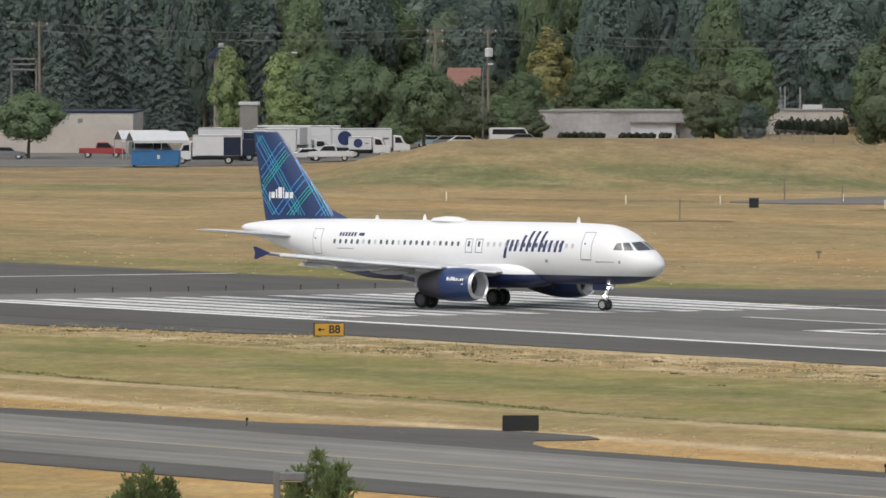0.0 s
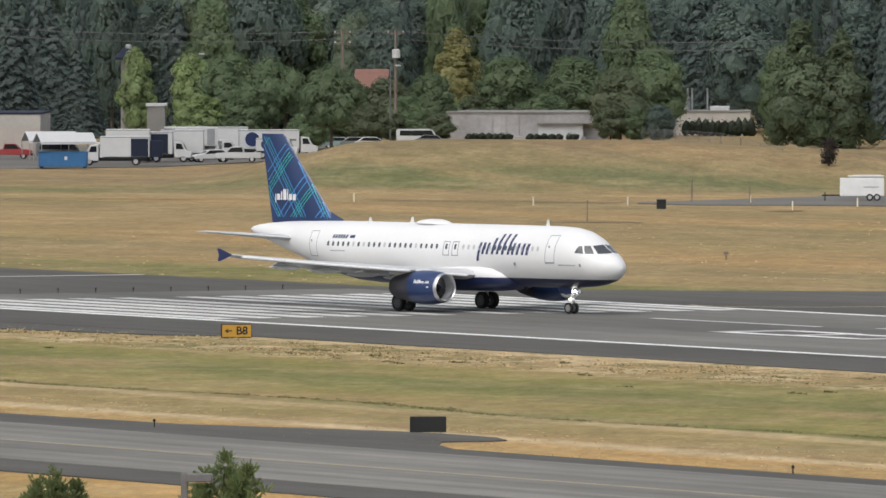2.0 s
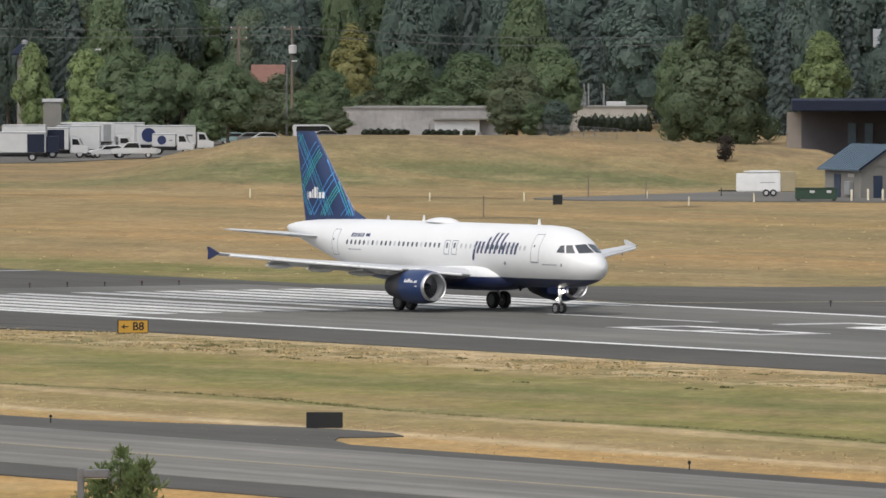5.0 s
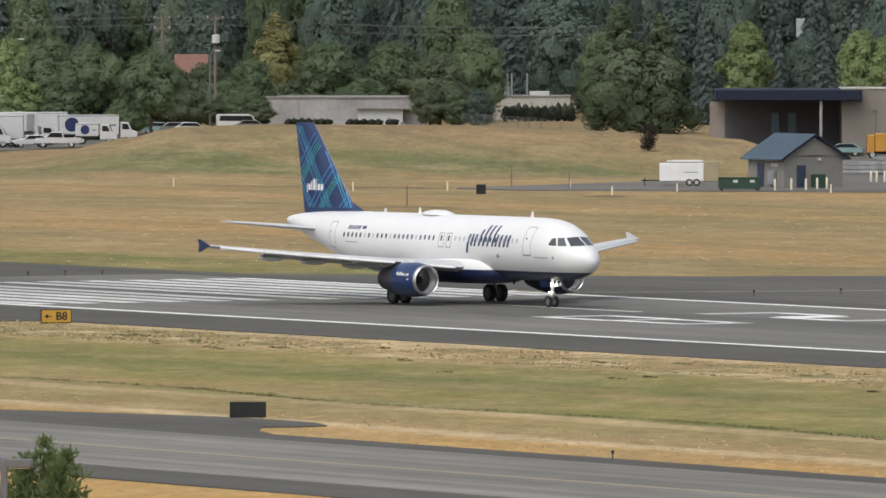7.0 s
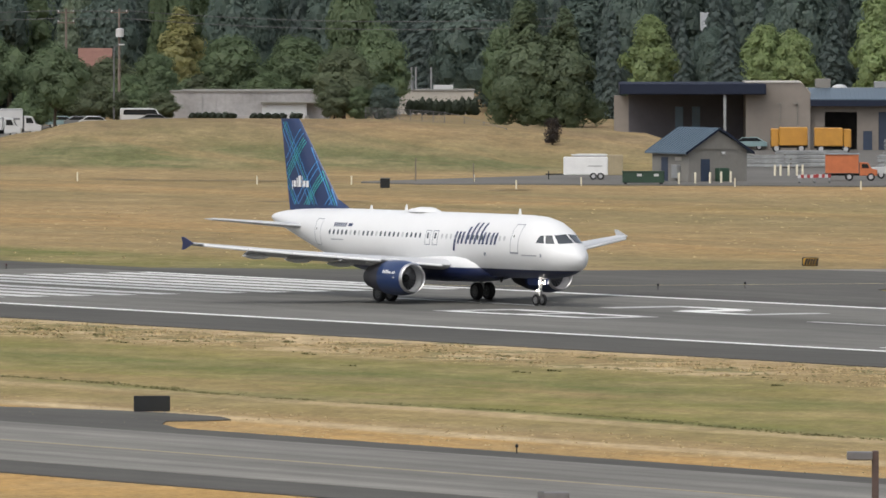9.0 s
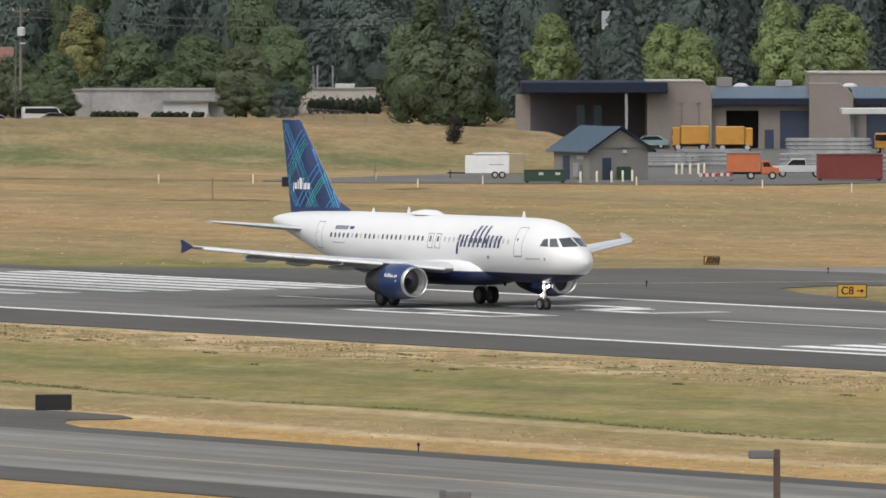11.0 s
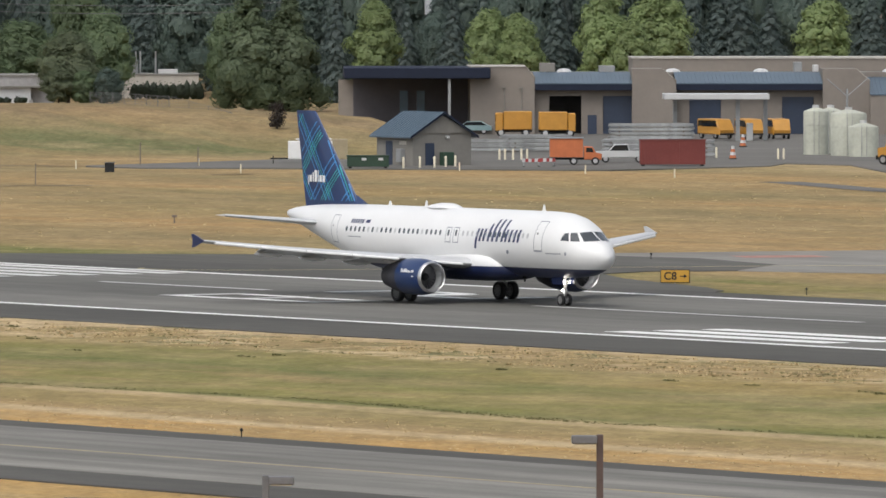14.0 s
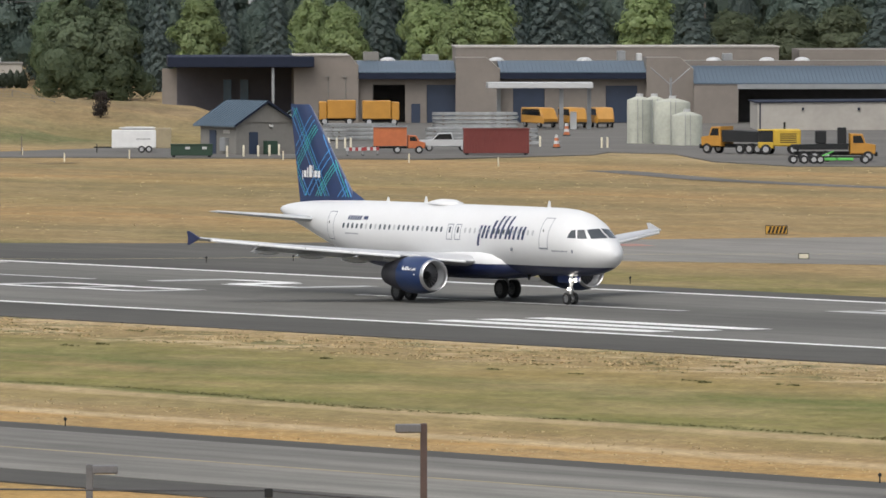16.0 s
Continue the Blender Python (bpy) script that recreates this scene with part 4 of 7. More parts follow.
# ---- trees ----
# leaf colours are lifted, greyed and blued to carry the haze of distance
LEAF = {"green": leaf_paint("leaf_green", (0.146, 0.200, 0.110)), "light": leaf_paint("leaf_light", (0.255, 0.325, 0.150)), "dark": leaf_paint("leaf_dark", (0.116, 0.160, 0.138)),
        "olive": leaf_paint("leaf_olive", (0.132, 0.160, 0.096)), "yellow": leaf_paint("leaf_yellow", (0.30, 0.295, 0.135)), "haze": leaf_paint("leaf_grey", (0.160, 0.206, 0.142)),
        "larch": leaf_paint("leaf_larch", (0.136, 0.176, 0.106)),
        "needle": leaf_paint("fir_needles", (0.096, 0.130, 0.122))}
BARK = mat("bark", (0.07, 0.055, 0.042), 0.9, vary=0.3, size=0.5, bump=0.03)


def ico(r, squash, seed):
    bm = bmesh.new()
    bmesh.ops.create_icosphere(bm, subdivisions=1, radius=1)
    rnd = random.Random(seed)
    vs = [(v.co.x * r * rnd.uniform(0.7, 1.15), v.co.y * r * rnd.uniform(0.7, 1.15), v.co.z * r * squash * rnd.uniform(0.7, 1.15)) for v in bm.verts]
    fs = [tuple(v.index for v in f.verts) for f in bm.faces]
    bm.free()
    return vs, fs


def leaves(g, rnd, centre, r, count, size):
    """A clump: small bent leaf sprays over a ball."""
    for _ in range(count):
        d = Vector((rnd.gauss(0, 1), rnd.gauss(0, 1), rnd.gauss(0, 1))).normalized()
        p = Vector(centre) + d * r * rnd.uniform(0.6, 1.12)
        n = (d + Vector((rnd.gauss(0, 0.28), rnd.gauss(0, 0.28), rnd.gauss(0.15, 0.28)))).normalized()
        a = n.orthogonal().normalized()
        a = Matrix.Rotation(rnd.uniform(0, 6.28), 3, n) @ a
        b = n.cross(a)
        s = size * rnd.uniform(0.6, 1.4)
        g.add([p - a * s, p - b * s * 0.6 + n * s * 0.2, p + a * s, p + b * s * 0.6 + n * s * 0.2], [(0, 1, 2, 3)])


def crown(g, rnd, lobes, heart, count, size, out=0.75):
    """Leaf sprays over the outer side of overlapping lobes; lobes are (centre, radius)."""
    cores = [(Vector(c), r) for c, r in lobes]
    weights = [r * r for _, r in cores]
    made = 0
    for i in rnd.choices(range(len(cores)), weights, k=count * 3):
        c, r = cores[i]
        d = Vector((rnd.gauss(0, 1), rnd.gauss(0, 1), rnd.gauss(0.2, 1))).normalized()
        p = c + d * r * rnd.uniform(0.88, 1.14)
        if any(k != i and (p - q).length_squared < (0.84 * w) ** 2 for k, (q, w) in enumerate(cores)):
            continue
        away = (p - Vector(heart)).normalized()
        n = (d * (1 - out) + away * out + Vector((rnd.gauss(0, 0.12), rnd.gauss(0, 0.12), rnd.gauss(0.15, 0.12)))).normalized()
        a = Matrix.Rotation(rnd.uniform(0, 6.28), 3, n) @ n.orthogonal().normalized()
        b = n.cross(a)
        s = size * rnd.uniform(0.6, 1.4)
        g.add([p - a * s, p - b * s * 0.65 + n * s * 0.15, p + a * s, p + b * s * 0.65 + n * s * 0.15], [(0, 1, 2, 3)])
        made += 1
        if made >= count:
            break


def broadleaf(seed, kind, wide=0.8, count=4600, low=1.6, loose=False, cone=False):
    """A tree 10 m high: tapered trunk, limbs, a crown of overlapping lobes; a loose crown has gaps and a ragged edge."""
    rnd = random.Random(seed)
    t = thing("tree", pose(0, 0, -500), "leafy %s broadleaf tree with a full crown" % {"green": "green", "light": "yellow-green", "olive": "olive", "larch": "pyramidal dark green", "yellow": "golden", "haze": "grey-green", "dark": "dark green"}[kind], "tree", "background trees")
    g = Geo()
    g.tube((0, 0, -0.3), (0.1, 0, 3.0), 0.22, 0.15, 8)
    g.tube((0.1, 0, 3.0), (0.0, 0.1, 7.5), 0.15, 0.04, 8)
    high = 10.0 - low
    mid = low + high * 0.45
    lobes = [((0, 0, low + high * q), 0.62 * wide * 5.0 * (1.02 - q)) for q in (0.2, 0.35, 0.5, 0.65, 0.8)] if cone else [] if loose else [((0, 0, mid), 0.36 * high * wide), ((0, 0, mid + 1.5), 0.33 * high * wide), ((0.2, 0, mid + 2.8), 0.24 * high * wide)]
    n = 70 if loose else 60
    for k in range(n):
        h = ((k + rnd.random()) / n) ** 0.95
        w = 4.7 * wide * (math.sin(math.pi * (0.10 + 0.86 * h ** 0.85)) ** 0.7) * rnd.uniform(0.82, 1.12)
        if cone:
            w = wide * (5.0 * (1.0 - h) ** 0.85 + 0.25) * min(1.0, 0.6 + h * 3) * rnd.uniform(0.85, 1.1)
        q, rad = k * 2.4 + rnd.uniform(-0.5, 0.5), w * rnd.uniform(0.3 if loose else 0.5, 0.92)
        size = rnd.uniform(0.45, 0.95) if loose else rnd.choice((rnd.uniform(0.45, 0.8), rnd.uniform(0.8, 1.4)))
        lobes.append(((rad * math.cos(q) * 0.88, rad * math.sin(q) * 0.88, low + 0.4 + (high - 0.9) * h), size * (0.7 + 0.4 * wide) * (1.0 - 0.55 * h if cone else 1.0)))
    for c, r in lobes[3:12]:
        g.tube((0.05, 0, rnd.uniform(2.2, 4.5)), Vector(c) * 0.85, 0.07, 0.02, 5)
    part("trunk", g, BARK, t)
    g = Geo()
    for i, (c, r) in enumerate(lobes):
        g.add(*ico(r * (0.84 if loose else 0.88), 1.0, seed * 100 + i), Matrix.Translation(c))
    crown(g, rnd, lobes, (0, 0, mid), count, 0.16, 0.5 if loose else 0.66)
    part("crown", g, LEAF[kind], t)
    return t


def conifer(seed, kind, wide=0.42):
    """A fir 10 m high: straight trunk, tiers of drooping boughs."""
    rnd = random.Random(seed)
    t = thing("conifer", pose(0, 0, -500), "tall dark green conifer with drooping boughs", "tree", "background trees")
    part("trunk", Geo().tube((0, 0, -0.3), (0, 0, 9.7), 0.24, 0.03, 8), BARK, t)
    g = Geo()
    z, k = 0.7, 0
    while z < 9.85:
        r = 5 * wide * (1 - z / 10.0) ** 0.8 + 0.10
        for i in range(max(3, int(r * 4.5))):
            q = k * 2.4
            k += 1
            reach = r * rnd.uniform(0.72, 1.12)
            out = Vector((math.cos(q), math.sin(q), 0))
            side = Vector((-math.sin(q), math.cos(q), 0))
            tip = z - 0.28 * reach + rnd.uniform(-0.15, 0.15)
            # a bough: sprays from the trunk to the tip, hanging at the sides
            for j in range(40):
                s = rnd.uniform(0.25, 1.0)
                p = out * reach * s + side * rnd.gauss(0, 0.16 * reach * (1.15 - s) + 0.06) + Vector((0, 0, z + 0.25 + (tip - z - 0.25) * s * s - abs(rnd.gauss(0, 0.10))))
                n = (out * 0.8 + Vector((0, 0, 0.45)) + side * rnd.gauss(0, 0.18) + Vector((0, 0, rnd.gauss(0, 0.12)))).normalized()
                a = (out * 0.5 + Vector((0, 0, -0.6)) + side * rnd.gauss(0, 0.5)).normalized()
                a = (a - n * a.dot(n)).normalized()
                b = n.cross(a)
                w = rnd.uniform(0.08, 0.17)
                g.add([p - a * w, p - b * w * 0.5, p + a * w * 1.2, p + b * w * 0.5], [(0, 1, 2, 3)])
        g.add(*ico(r * 0.66, 0.9, seed * 77 + int(z * 10)), Matrix.Translation((0, 0, z)))
        z += 0.36
    part("crown", g, LEAF[kind], t)
    return t


TREES = {"green": [broadleaf(1, "green", 0.95), broadleaf(2, "green", 0.8)], "light": [broadleaf(3, "light", 0.75, loose=True), broadleaf(4, "light", 0.6, loose=True)], "olive": [broadleaf(5, "olive", 0.7)],
         "larch": [broadleaf(12, "larch", 0.72, 7000, 0.2, cone=True), broadleaf(13, "larch", 0.66, 7000, 0.2, cone=True)], "park": [broadleaf(11, "green", 1.0, low=3.0)], "yellow": [broadleaf(6, "yellow", 0.7, 5200, 0.6, cone=True)], "haze": [broadleaf(7, "haze", 0.9)], "dark": [broadleaf(8, "dark", 0.8)], "fir": [conifer(9, "needle"), conifer(10, "needle", 0.55)]}
BASE_W = {"larch": 6.4, "park": 9.4, "green": 8.4, "light": 6.6, "olive": 6.6, "yellow": 5.8, "haze": 8.2, "dark": 7.4, "fir": 4.6}
# across, ahead, height, width, kind
GROVE = [
    (-98.4, 1405, 7.6, 9.6, "park"),
    (-80.1, 1500, 12.2, 5.9, "light"),
    (-73.7, 1505, 11.4, 7.0, "light"),
    (-67.7, 1490, 11.2, 11.8, "green"),
    (-62.8, 1480, 10.8, 9.6, "park"),
    (-54.1, 1450, 10.2, 9.4, "park"),
    (-50.9, 1560, 7.6, 8.0, "olive"),
    (-45.3, 1570, 8.0, 8.1, "green"),
    (-44.3, 1640, 14.1, 9.9, "yellow"),
    (-36.5, 1600, 9.9, 11.9, "green"),
    (-27.5, 1600, 9.9, 11.9, "green"),
    (-34.4, 1680, 14.5, 11.8, "haze"),
    (-26.6, 1685, 14.6, 11.8, "haze"),
    (-20.5, 1530, 9.1, 8.6, "olive"),
    (-16.5, 1580, 11.3, 9.6, "green"),
    (-0.3, 1560, 11.6, 8.0, "green"),
    (-100.9, 1590, 16.5, 12.6, "fir"),
    (-106.2, 1580, 13.6, 11.1, "fir"),
    (-96.3, 1600, 15.7, 11.9, "fir"),
    (-114.3, 1600, 13.5, 11.2, "fir"),
    (-93.3, 1640, 17.0, 12.2, "fir"),
    (-91.5, 1570, 11.5, 9.5, "fir"),
    (-84.6, 1650, 17.8, 11.5, "dark"),
    (-76.6, 1660, 16.9, 11.6, "olive"),
    (-67.3, 1640, 18.6, 14.5, "green"),
    (-58.8, 1660, 17.7, 12.4, "dark"),
    (-51.0, 1660, 16.9, 11.6, "dark"),
    (-39.4, 1660, 19.3, 11.6, "green"),
    (-11.5, 1650, 17.8, 12.3, "fir"),
    (-6.1, 1660, 18.5, 12.4, "dark"),
    (-17.0, 1660, 16.2, 9.3, "dark"),
    (-56.9, 1470, 5.5, 6.2, "green"),
    (-51.0, 1500, 5.1, 5.6, "olive"),
    (2.3, 1490, 16.4, 11.0, "larch"),
    (7.2, 1490, 15.0, 10.0, "larch"),
    (5.0, 1500, 11.5, 12.0, "larch"),
    (26.3, 1572, 9.9, 6.0, "dark"),
    (-10.9, 1640, 14.5, 12.2, "fir"),
    (13.7, 1560, 14.0, 7.3, "fir"),
    (18.6, 1550, 13.3, 9.4, "light"),
    (22.9, 1570, 12.8, 5.9, "fir"),
    (28.2, 1540, 12.7, 7.9, "fir"),
    (33.3, 1560, 12.1, 8.0, "light"),
    (37.1, 1550, 10.8, 8.0, "light"),
    (42.3, 1570, 13.9, 8.8, "fir"),
    (47.9, 1560, 16.1, 8.7, "light"),
    (54.4, 1550, 14.4, 10.8, "light"),
    (51.0, 1545, 10.8, 7.2, "light"),
    (59.9, 1570, 12.8, 8.1, "fir"),
    (66.2, 1580, 15.7, 10.3, "fir"),
    (48.0, 1550, 11.5, 8.7, "light"),
    (54.5, 1550, 13.7, 10.8, "light"),
    (63.7, 1580, 13.5, 11.1, "fir"),
    (70.8, 1590, 12.6, 8.2, "fir"),
    (76.2, 1550, 13.3, 10.1, "light"),
    (84.2, 1590, 13.4, 8.9, "fir"),
    (89.9, 1600, 9.6, 9.0, "olive"),
    (97.4, 1600, 9.6, 9.7, "olive"),
    (104.1, 1600, 10.3, 9.7, "olive"),
    (108.7, 1590, 11.9, 9.6, "fir"),
    (32.5, 1570, 10.6, 8.1, "light"),
    (36.6, 1560, 11.4, 8.0, "light"),
    (27.3, 1600, 11.2, 6.7, "dark"),
    (25.4, 1610, 10.2, 6.0, "fir"),
    (93.9, 1610, 7.6, 9.0, "olive"),
    (-65.5, 1478, 7.1, 8.3, "green"),
    (-71.1, 1480, 6.8, 7.6, "light"),
    (-31.1, 1590, 5.4, 8.2, "green"),
    (-39.5, 1600, 5.3, 8.2, "olive"),
    (-48.2, 1545, 5.6, 7.2, "green"),
    (-60.2, 1520, 3.8, 5.0, "green"),
    (-57.7, 1520, 3.3, 5.0, "dark"),
    (-54.5, 1520, 3.8, 5.0, "olive"),
    (-51.7, 1520, 4.1, 5.0, "green"),
    (-48.9, 1520, 3.8, 5.0, "olive"),
    (-46.0, 1520, 4.1, 5.0, "green"),
    (-43.2, 1520, 3.8, 5.0, "olive"),
    (-42.1, 1600, 4.5, 5.2, "green"),
    (-21.6, 1520, 4.8, 5.0, "olive"),
    (-18.4, 1520, 4.5, 5.0, "green"),
    (-15.5, 1520, 4.8, 5.0, "dark"),
    (-54.9, 1560, 7.1, 5.1, "olive"),
    (-51.8, 1562, 7.2, 5.8, "green"),
    (-56.5, 1555, 6.2, 5.8, "green"),
    (-30.1, 1620, 8.2, 4.5, "green"),
]
# behind the first rows the wood thickens, kind beside kind
fill = random.Random(21)
for k in range(96):
    kind = fill.choice(("green", "green", "haze", "dark", "fir", "fir", "olive", "dark"))
    u = -128 + 245 * (k + fill.uniform(-0.4, 0.4)) / 96
    if u > -18 or u < -88:
        kind = "fir" if k % 3 else "dark"
    GROVE.append((u, fill.uniform(1615, 1692), fill.uniform(15, 25), fill.uniform(8, 13) * (0.7 if kind == "fir" else 1.0), kind))
for i, (u, v, h, w, kind) in enumerate(GROVE):
    protos = TREES[kind]
    c = copy_thing(protos[i % len(protos)], pose(u, v, rise(u, v), 0, 0, (i * 73) % 360))
    k = w / BASE_W[kind]
    c.scale = (k, k, h / 10.0)
for protos in TREES.values():
    for p in protos:
        for o in (*p.children_recursive, p):
            bpy.data.objects.remove(o)


def woods():
    g, rnd = Geo(), random.Random(5)
    for row, (v0, n) in enumerate(((1702, 58), (1750, 54))):
        for k in range(n):
            u = -155 + 280 * (k + rnd.uniform(-0.3, 0.3)) / n
            h = rnd.uniform(20, 29) + row * 5
            w = rnd.uniform(3.4, 5.4)
            lobes = []
            for j in range(12):
                z = h * (0.3 + 0.68 * (j + 0.5) / 12)
                r = w * (1.05 - (z / h) ** 2 * 0.85) * rnd.uniform(0.5, 0.75)
                q = rnd.uniform(0, 6.28)
                c = (u + 0.5 * w * math.cos(q), v0 + 0.5 * w * math.sin(q) + rnd.uniform(-4, 4), z)
                lobes.append((c, r))
                g.add(*ico(r * 0.85, 1.0, row * 9999 + k * 50 + j), Matrix.Translation(c))
            crown(g, rnd, lobes, (u, v0, h * 0.5), 1500, 0.26)
    # the far wood's pale bluish leaf colour has haze mixed into it
    whole("far_woods", g, leaf_paint("leaf_woods_hazy", (0.155, 0.200, 0.168)), pose(0, 0, 0), "dense dark mixed woodland behind the airfield", "woods", kind="stuff")


woods()


# ---- things of the far side ----
CREAM = mat("cream_wall", (0.36, 0.34, 0.305), 0.85, vary=0.12, size=3.0, bump=0.01)
TAN = mat("tan_masonry", (0.195, 0.172, 0.150), 0.9, vary=0.12, size=4.0, bump=0.01)
BLOCK = mat("grey_block_wall", (0.19, 0.183, 0.166), 0.9, vary=0.12, size=2.0, bump=0.01)
DIRTY_WHITE = mat("stained_white_wall", (0.29, 0.28, 0.275), 0.85, vary=0.3, size=5.0, fine=9)
ROOF_BLUE = mat("blue_metal_roof", (0.075, 0.110, 0.145), 0.4, vary=0.1, size=3.0)
FASCIA = mat("navy_fascia", (0.016, 0.021, 0.038), 0.7, vary=0.12, spec=0.15)
DOOR_BLUE = mat("blue_door", (0.022, 0.035, 0.065), 0.5, vary=0.12)
# dark colour that stands in for shade inside the depot bays
INSIDE = mat("shaded_interior", (0.07, 0.068, 0.068), 0.9, vary=0.2)
YELLOW = mat("yellow_vehicle", (0.42, 0.205, 0.03), 0.45, vary=0.12)
ORANGE = mat("orange_paint", (0.42, 0.12, 0.04), 0.55, vary=0.15)
RED = mat("red_paint", (0.28, 0.03, 0.03), 0.5, vary=0.15)
RUST = mat("rust_red_container", (0.165, 0.036, 0.030), 0.7, vary=0.2, size=2.0)
BIN_BLUE = mat("blue_bin", (0.02, 0.11, 0.26), 0.55, vary=0.15)
BIN_GREEN = mat("green_bin", (0.02, 0.05, 0.03), 0.6, vary=0.2)
MOWER = mat("bright_green", (0.10, 0.42, 0.08), 0.5, vary=0.15)
TANK = mat("tank_white", (0.40, 0.41, 0.345), 0.6, vary=0.2, size=2.0)
GALV = mat("galvanised", (0.27, 0.28, 0.285), 0.5, metal=0.4, vary=0.15)
VAN_WHITE = mat("white_vehicle", (0.47, 0.475, 0.475), 0.35, vary=0.06)
TEAL_CAR = mat("pale_teal_car", (0.20, 0.29, 0.30), 0.3, vary=0.08)
GREY_CAR = mat("grey_car", (0.14, 0.145, 0.15), 0.3, vary=0.1)
WOOD = mat("grey_pole_wood", (0.16, 0.13, 0.11), 0.9, vary=0.25)
SIGN_YELLOW = mat("sign_yellow", (0.44, 0.25, 0.03), 0.5, vary=0.12)
BROWN = mat("brown_pole", (0.075, 0.05, 0.045), 0.6, vary=0.2, size=0.5)
POST_GREY = mat("grey_pole", (0.12, 0.12, 0.125), 0.6, vary=0.2, size=0.5)
HEDGE = leaf_paint("leaf_hedge", (0.035, 0.048, 0.03))
TILE = mat("red_tile_roof", (0.17, 0.085, 0.065), 0.8, vary=0.2)
SOIL = mat("bare_soil", (0.13, 0.105, 0.065), 0.95, vary=0.4, size=1.5)
CABLE = mat("dark_cable", (0.05, 0.05, 0.055), 0.6, vary=0)
OVERHEAD = mat("weathered_cable", (0.13, 0.13, 0.135), 0.5, vary=0)
CREAM_POST = mat("cream_post", (0.60, 0.55, 0.42), 0.6, vary=0.12)
YARD = 0.12


def spot(u, v, z=YARD, turn=0.0):
    return pose(u, v, z, 0, 0, turn)


def small_wheel(parent, r, w, at):
    h = part("wheel", Geo().turned([(-w / 2, r * 0.1), (-w / 2, r * 0.58), (w / 2, r * 0.58), (w / 2, r * 0.1)], 12, "y"), STEEL, parent, "", 40, pose(*at))
    part("tyre", Geo().turned([(-w * 0.4, r * 0.55), (-w / 2, r * 0.8), (-w * 0.4, r), (w * 0.4, r), (w / 2, r * 0.8), (w * 0.4, r * 0.55)], 16, "y", cap=False), DARK, h, "", 40)


def shell(outline, w, inset=0.08):
    """A vehicle body: a side outline in x and z, rounded off towards its flanks."""
    cx = sum(x for x, _ in outline) / len(outline)
    cz = sum(z for _, z in outline) / len(outline)
    def ring(y, k):
        return [(cx + (x - cx) * k, y, cz + (z - cz) * k) for x, z in outline]
    return Geo().loft([ring(-w / 2, 1 - inset), ring(-w / 2 + 0.12, 1), ring(w / 2 - 0.12, 1), ring(w / 2, 1 - inset)])


def car(m, kind, paint, label, category):
    """A car, pickup or van, heading along x."""
    t = thing({"pickup": "pickup_truck", "van": "van"}.get(kind, "car"), m, label, category, "parked vehicles")
    L, W = (5.3, 1.9) if kind != "car" else (4.6, 1.8)
    if kind == "pickup":
        o = [(-2.65, 0.5), (2.55, 0.45), (2.65, 0.9), (2.5, 1.08), (1.35, 1.15), (0.75, 1.78), (-0.55, 1.80), (-0.75, 1.12), (-2.65, 1.12)]
        glass = [(1.22, 1.17), (0.72, 1.70), (-0.48, 1.72), (-0.62, 1.17)]
    elif kind == "van":
        o = [(-2.6, 0.5), (2.5, 0.45), (2.6, 0.95), (2.35, 1.25), (1.75, 2.05), (1.3, 2.15), (-2.5, 2.15), (-2.65, 1.9)]
        glass = [(2.1, 1.3), (1.68, 1.98), (-2.2, 1.98), (-2.3, 1.35)]
    else:
        o = [(-2.3, 0.4), (2.2, 0.4), (2.3, 0.7), (2.1, 0.86), (1.1, 0.96), (0.45, 1.42), (-1.2, 1.46), (-2.0, 1.0), (-2.3, 0.9)]
        glass = [(0.95, 0.98), (0.42, 1.36), (-1.15, 1.38), (-1.75, 1.0)]
    part("body", shell(o, W), paint, t, "", 40)
    for s in (-1, 1):
        g = Geo().prism(glass, s * (W / 2 - 0.01) - 0.02, s * (W / 2 - 0.01) + 0.02)
        part("side_window", g, GLASS, t)
        for x in (-L * 0.31, L * 0.31):
            small_wheel(t, 0.36, 0.24, (x, s * (W / 2 - 0.13), 0.36))
    x0, z0 = glass[0]
    x1, z1 = glass[1]
    part("windscreen", Geo().add([(x0 + 0.12, -W * 0.42, z0), (x0 + 0.12, W * 0.42, z0), (x1 + 0.12, W * 0.36, z1), (x1 + 0.12, -W * 0.36, z1)], [(0, 1, 2, 3)]), GLASS, t)
    part("bumper", Geo().box(L / 2 - 0.12, L / 2 + 0.05, -W * 0.46, W * 0.46, 0.42, 0.62, bevel=0.04), BLACK, t)
    return t


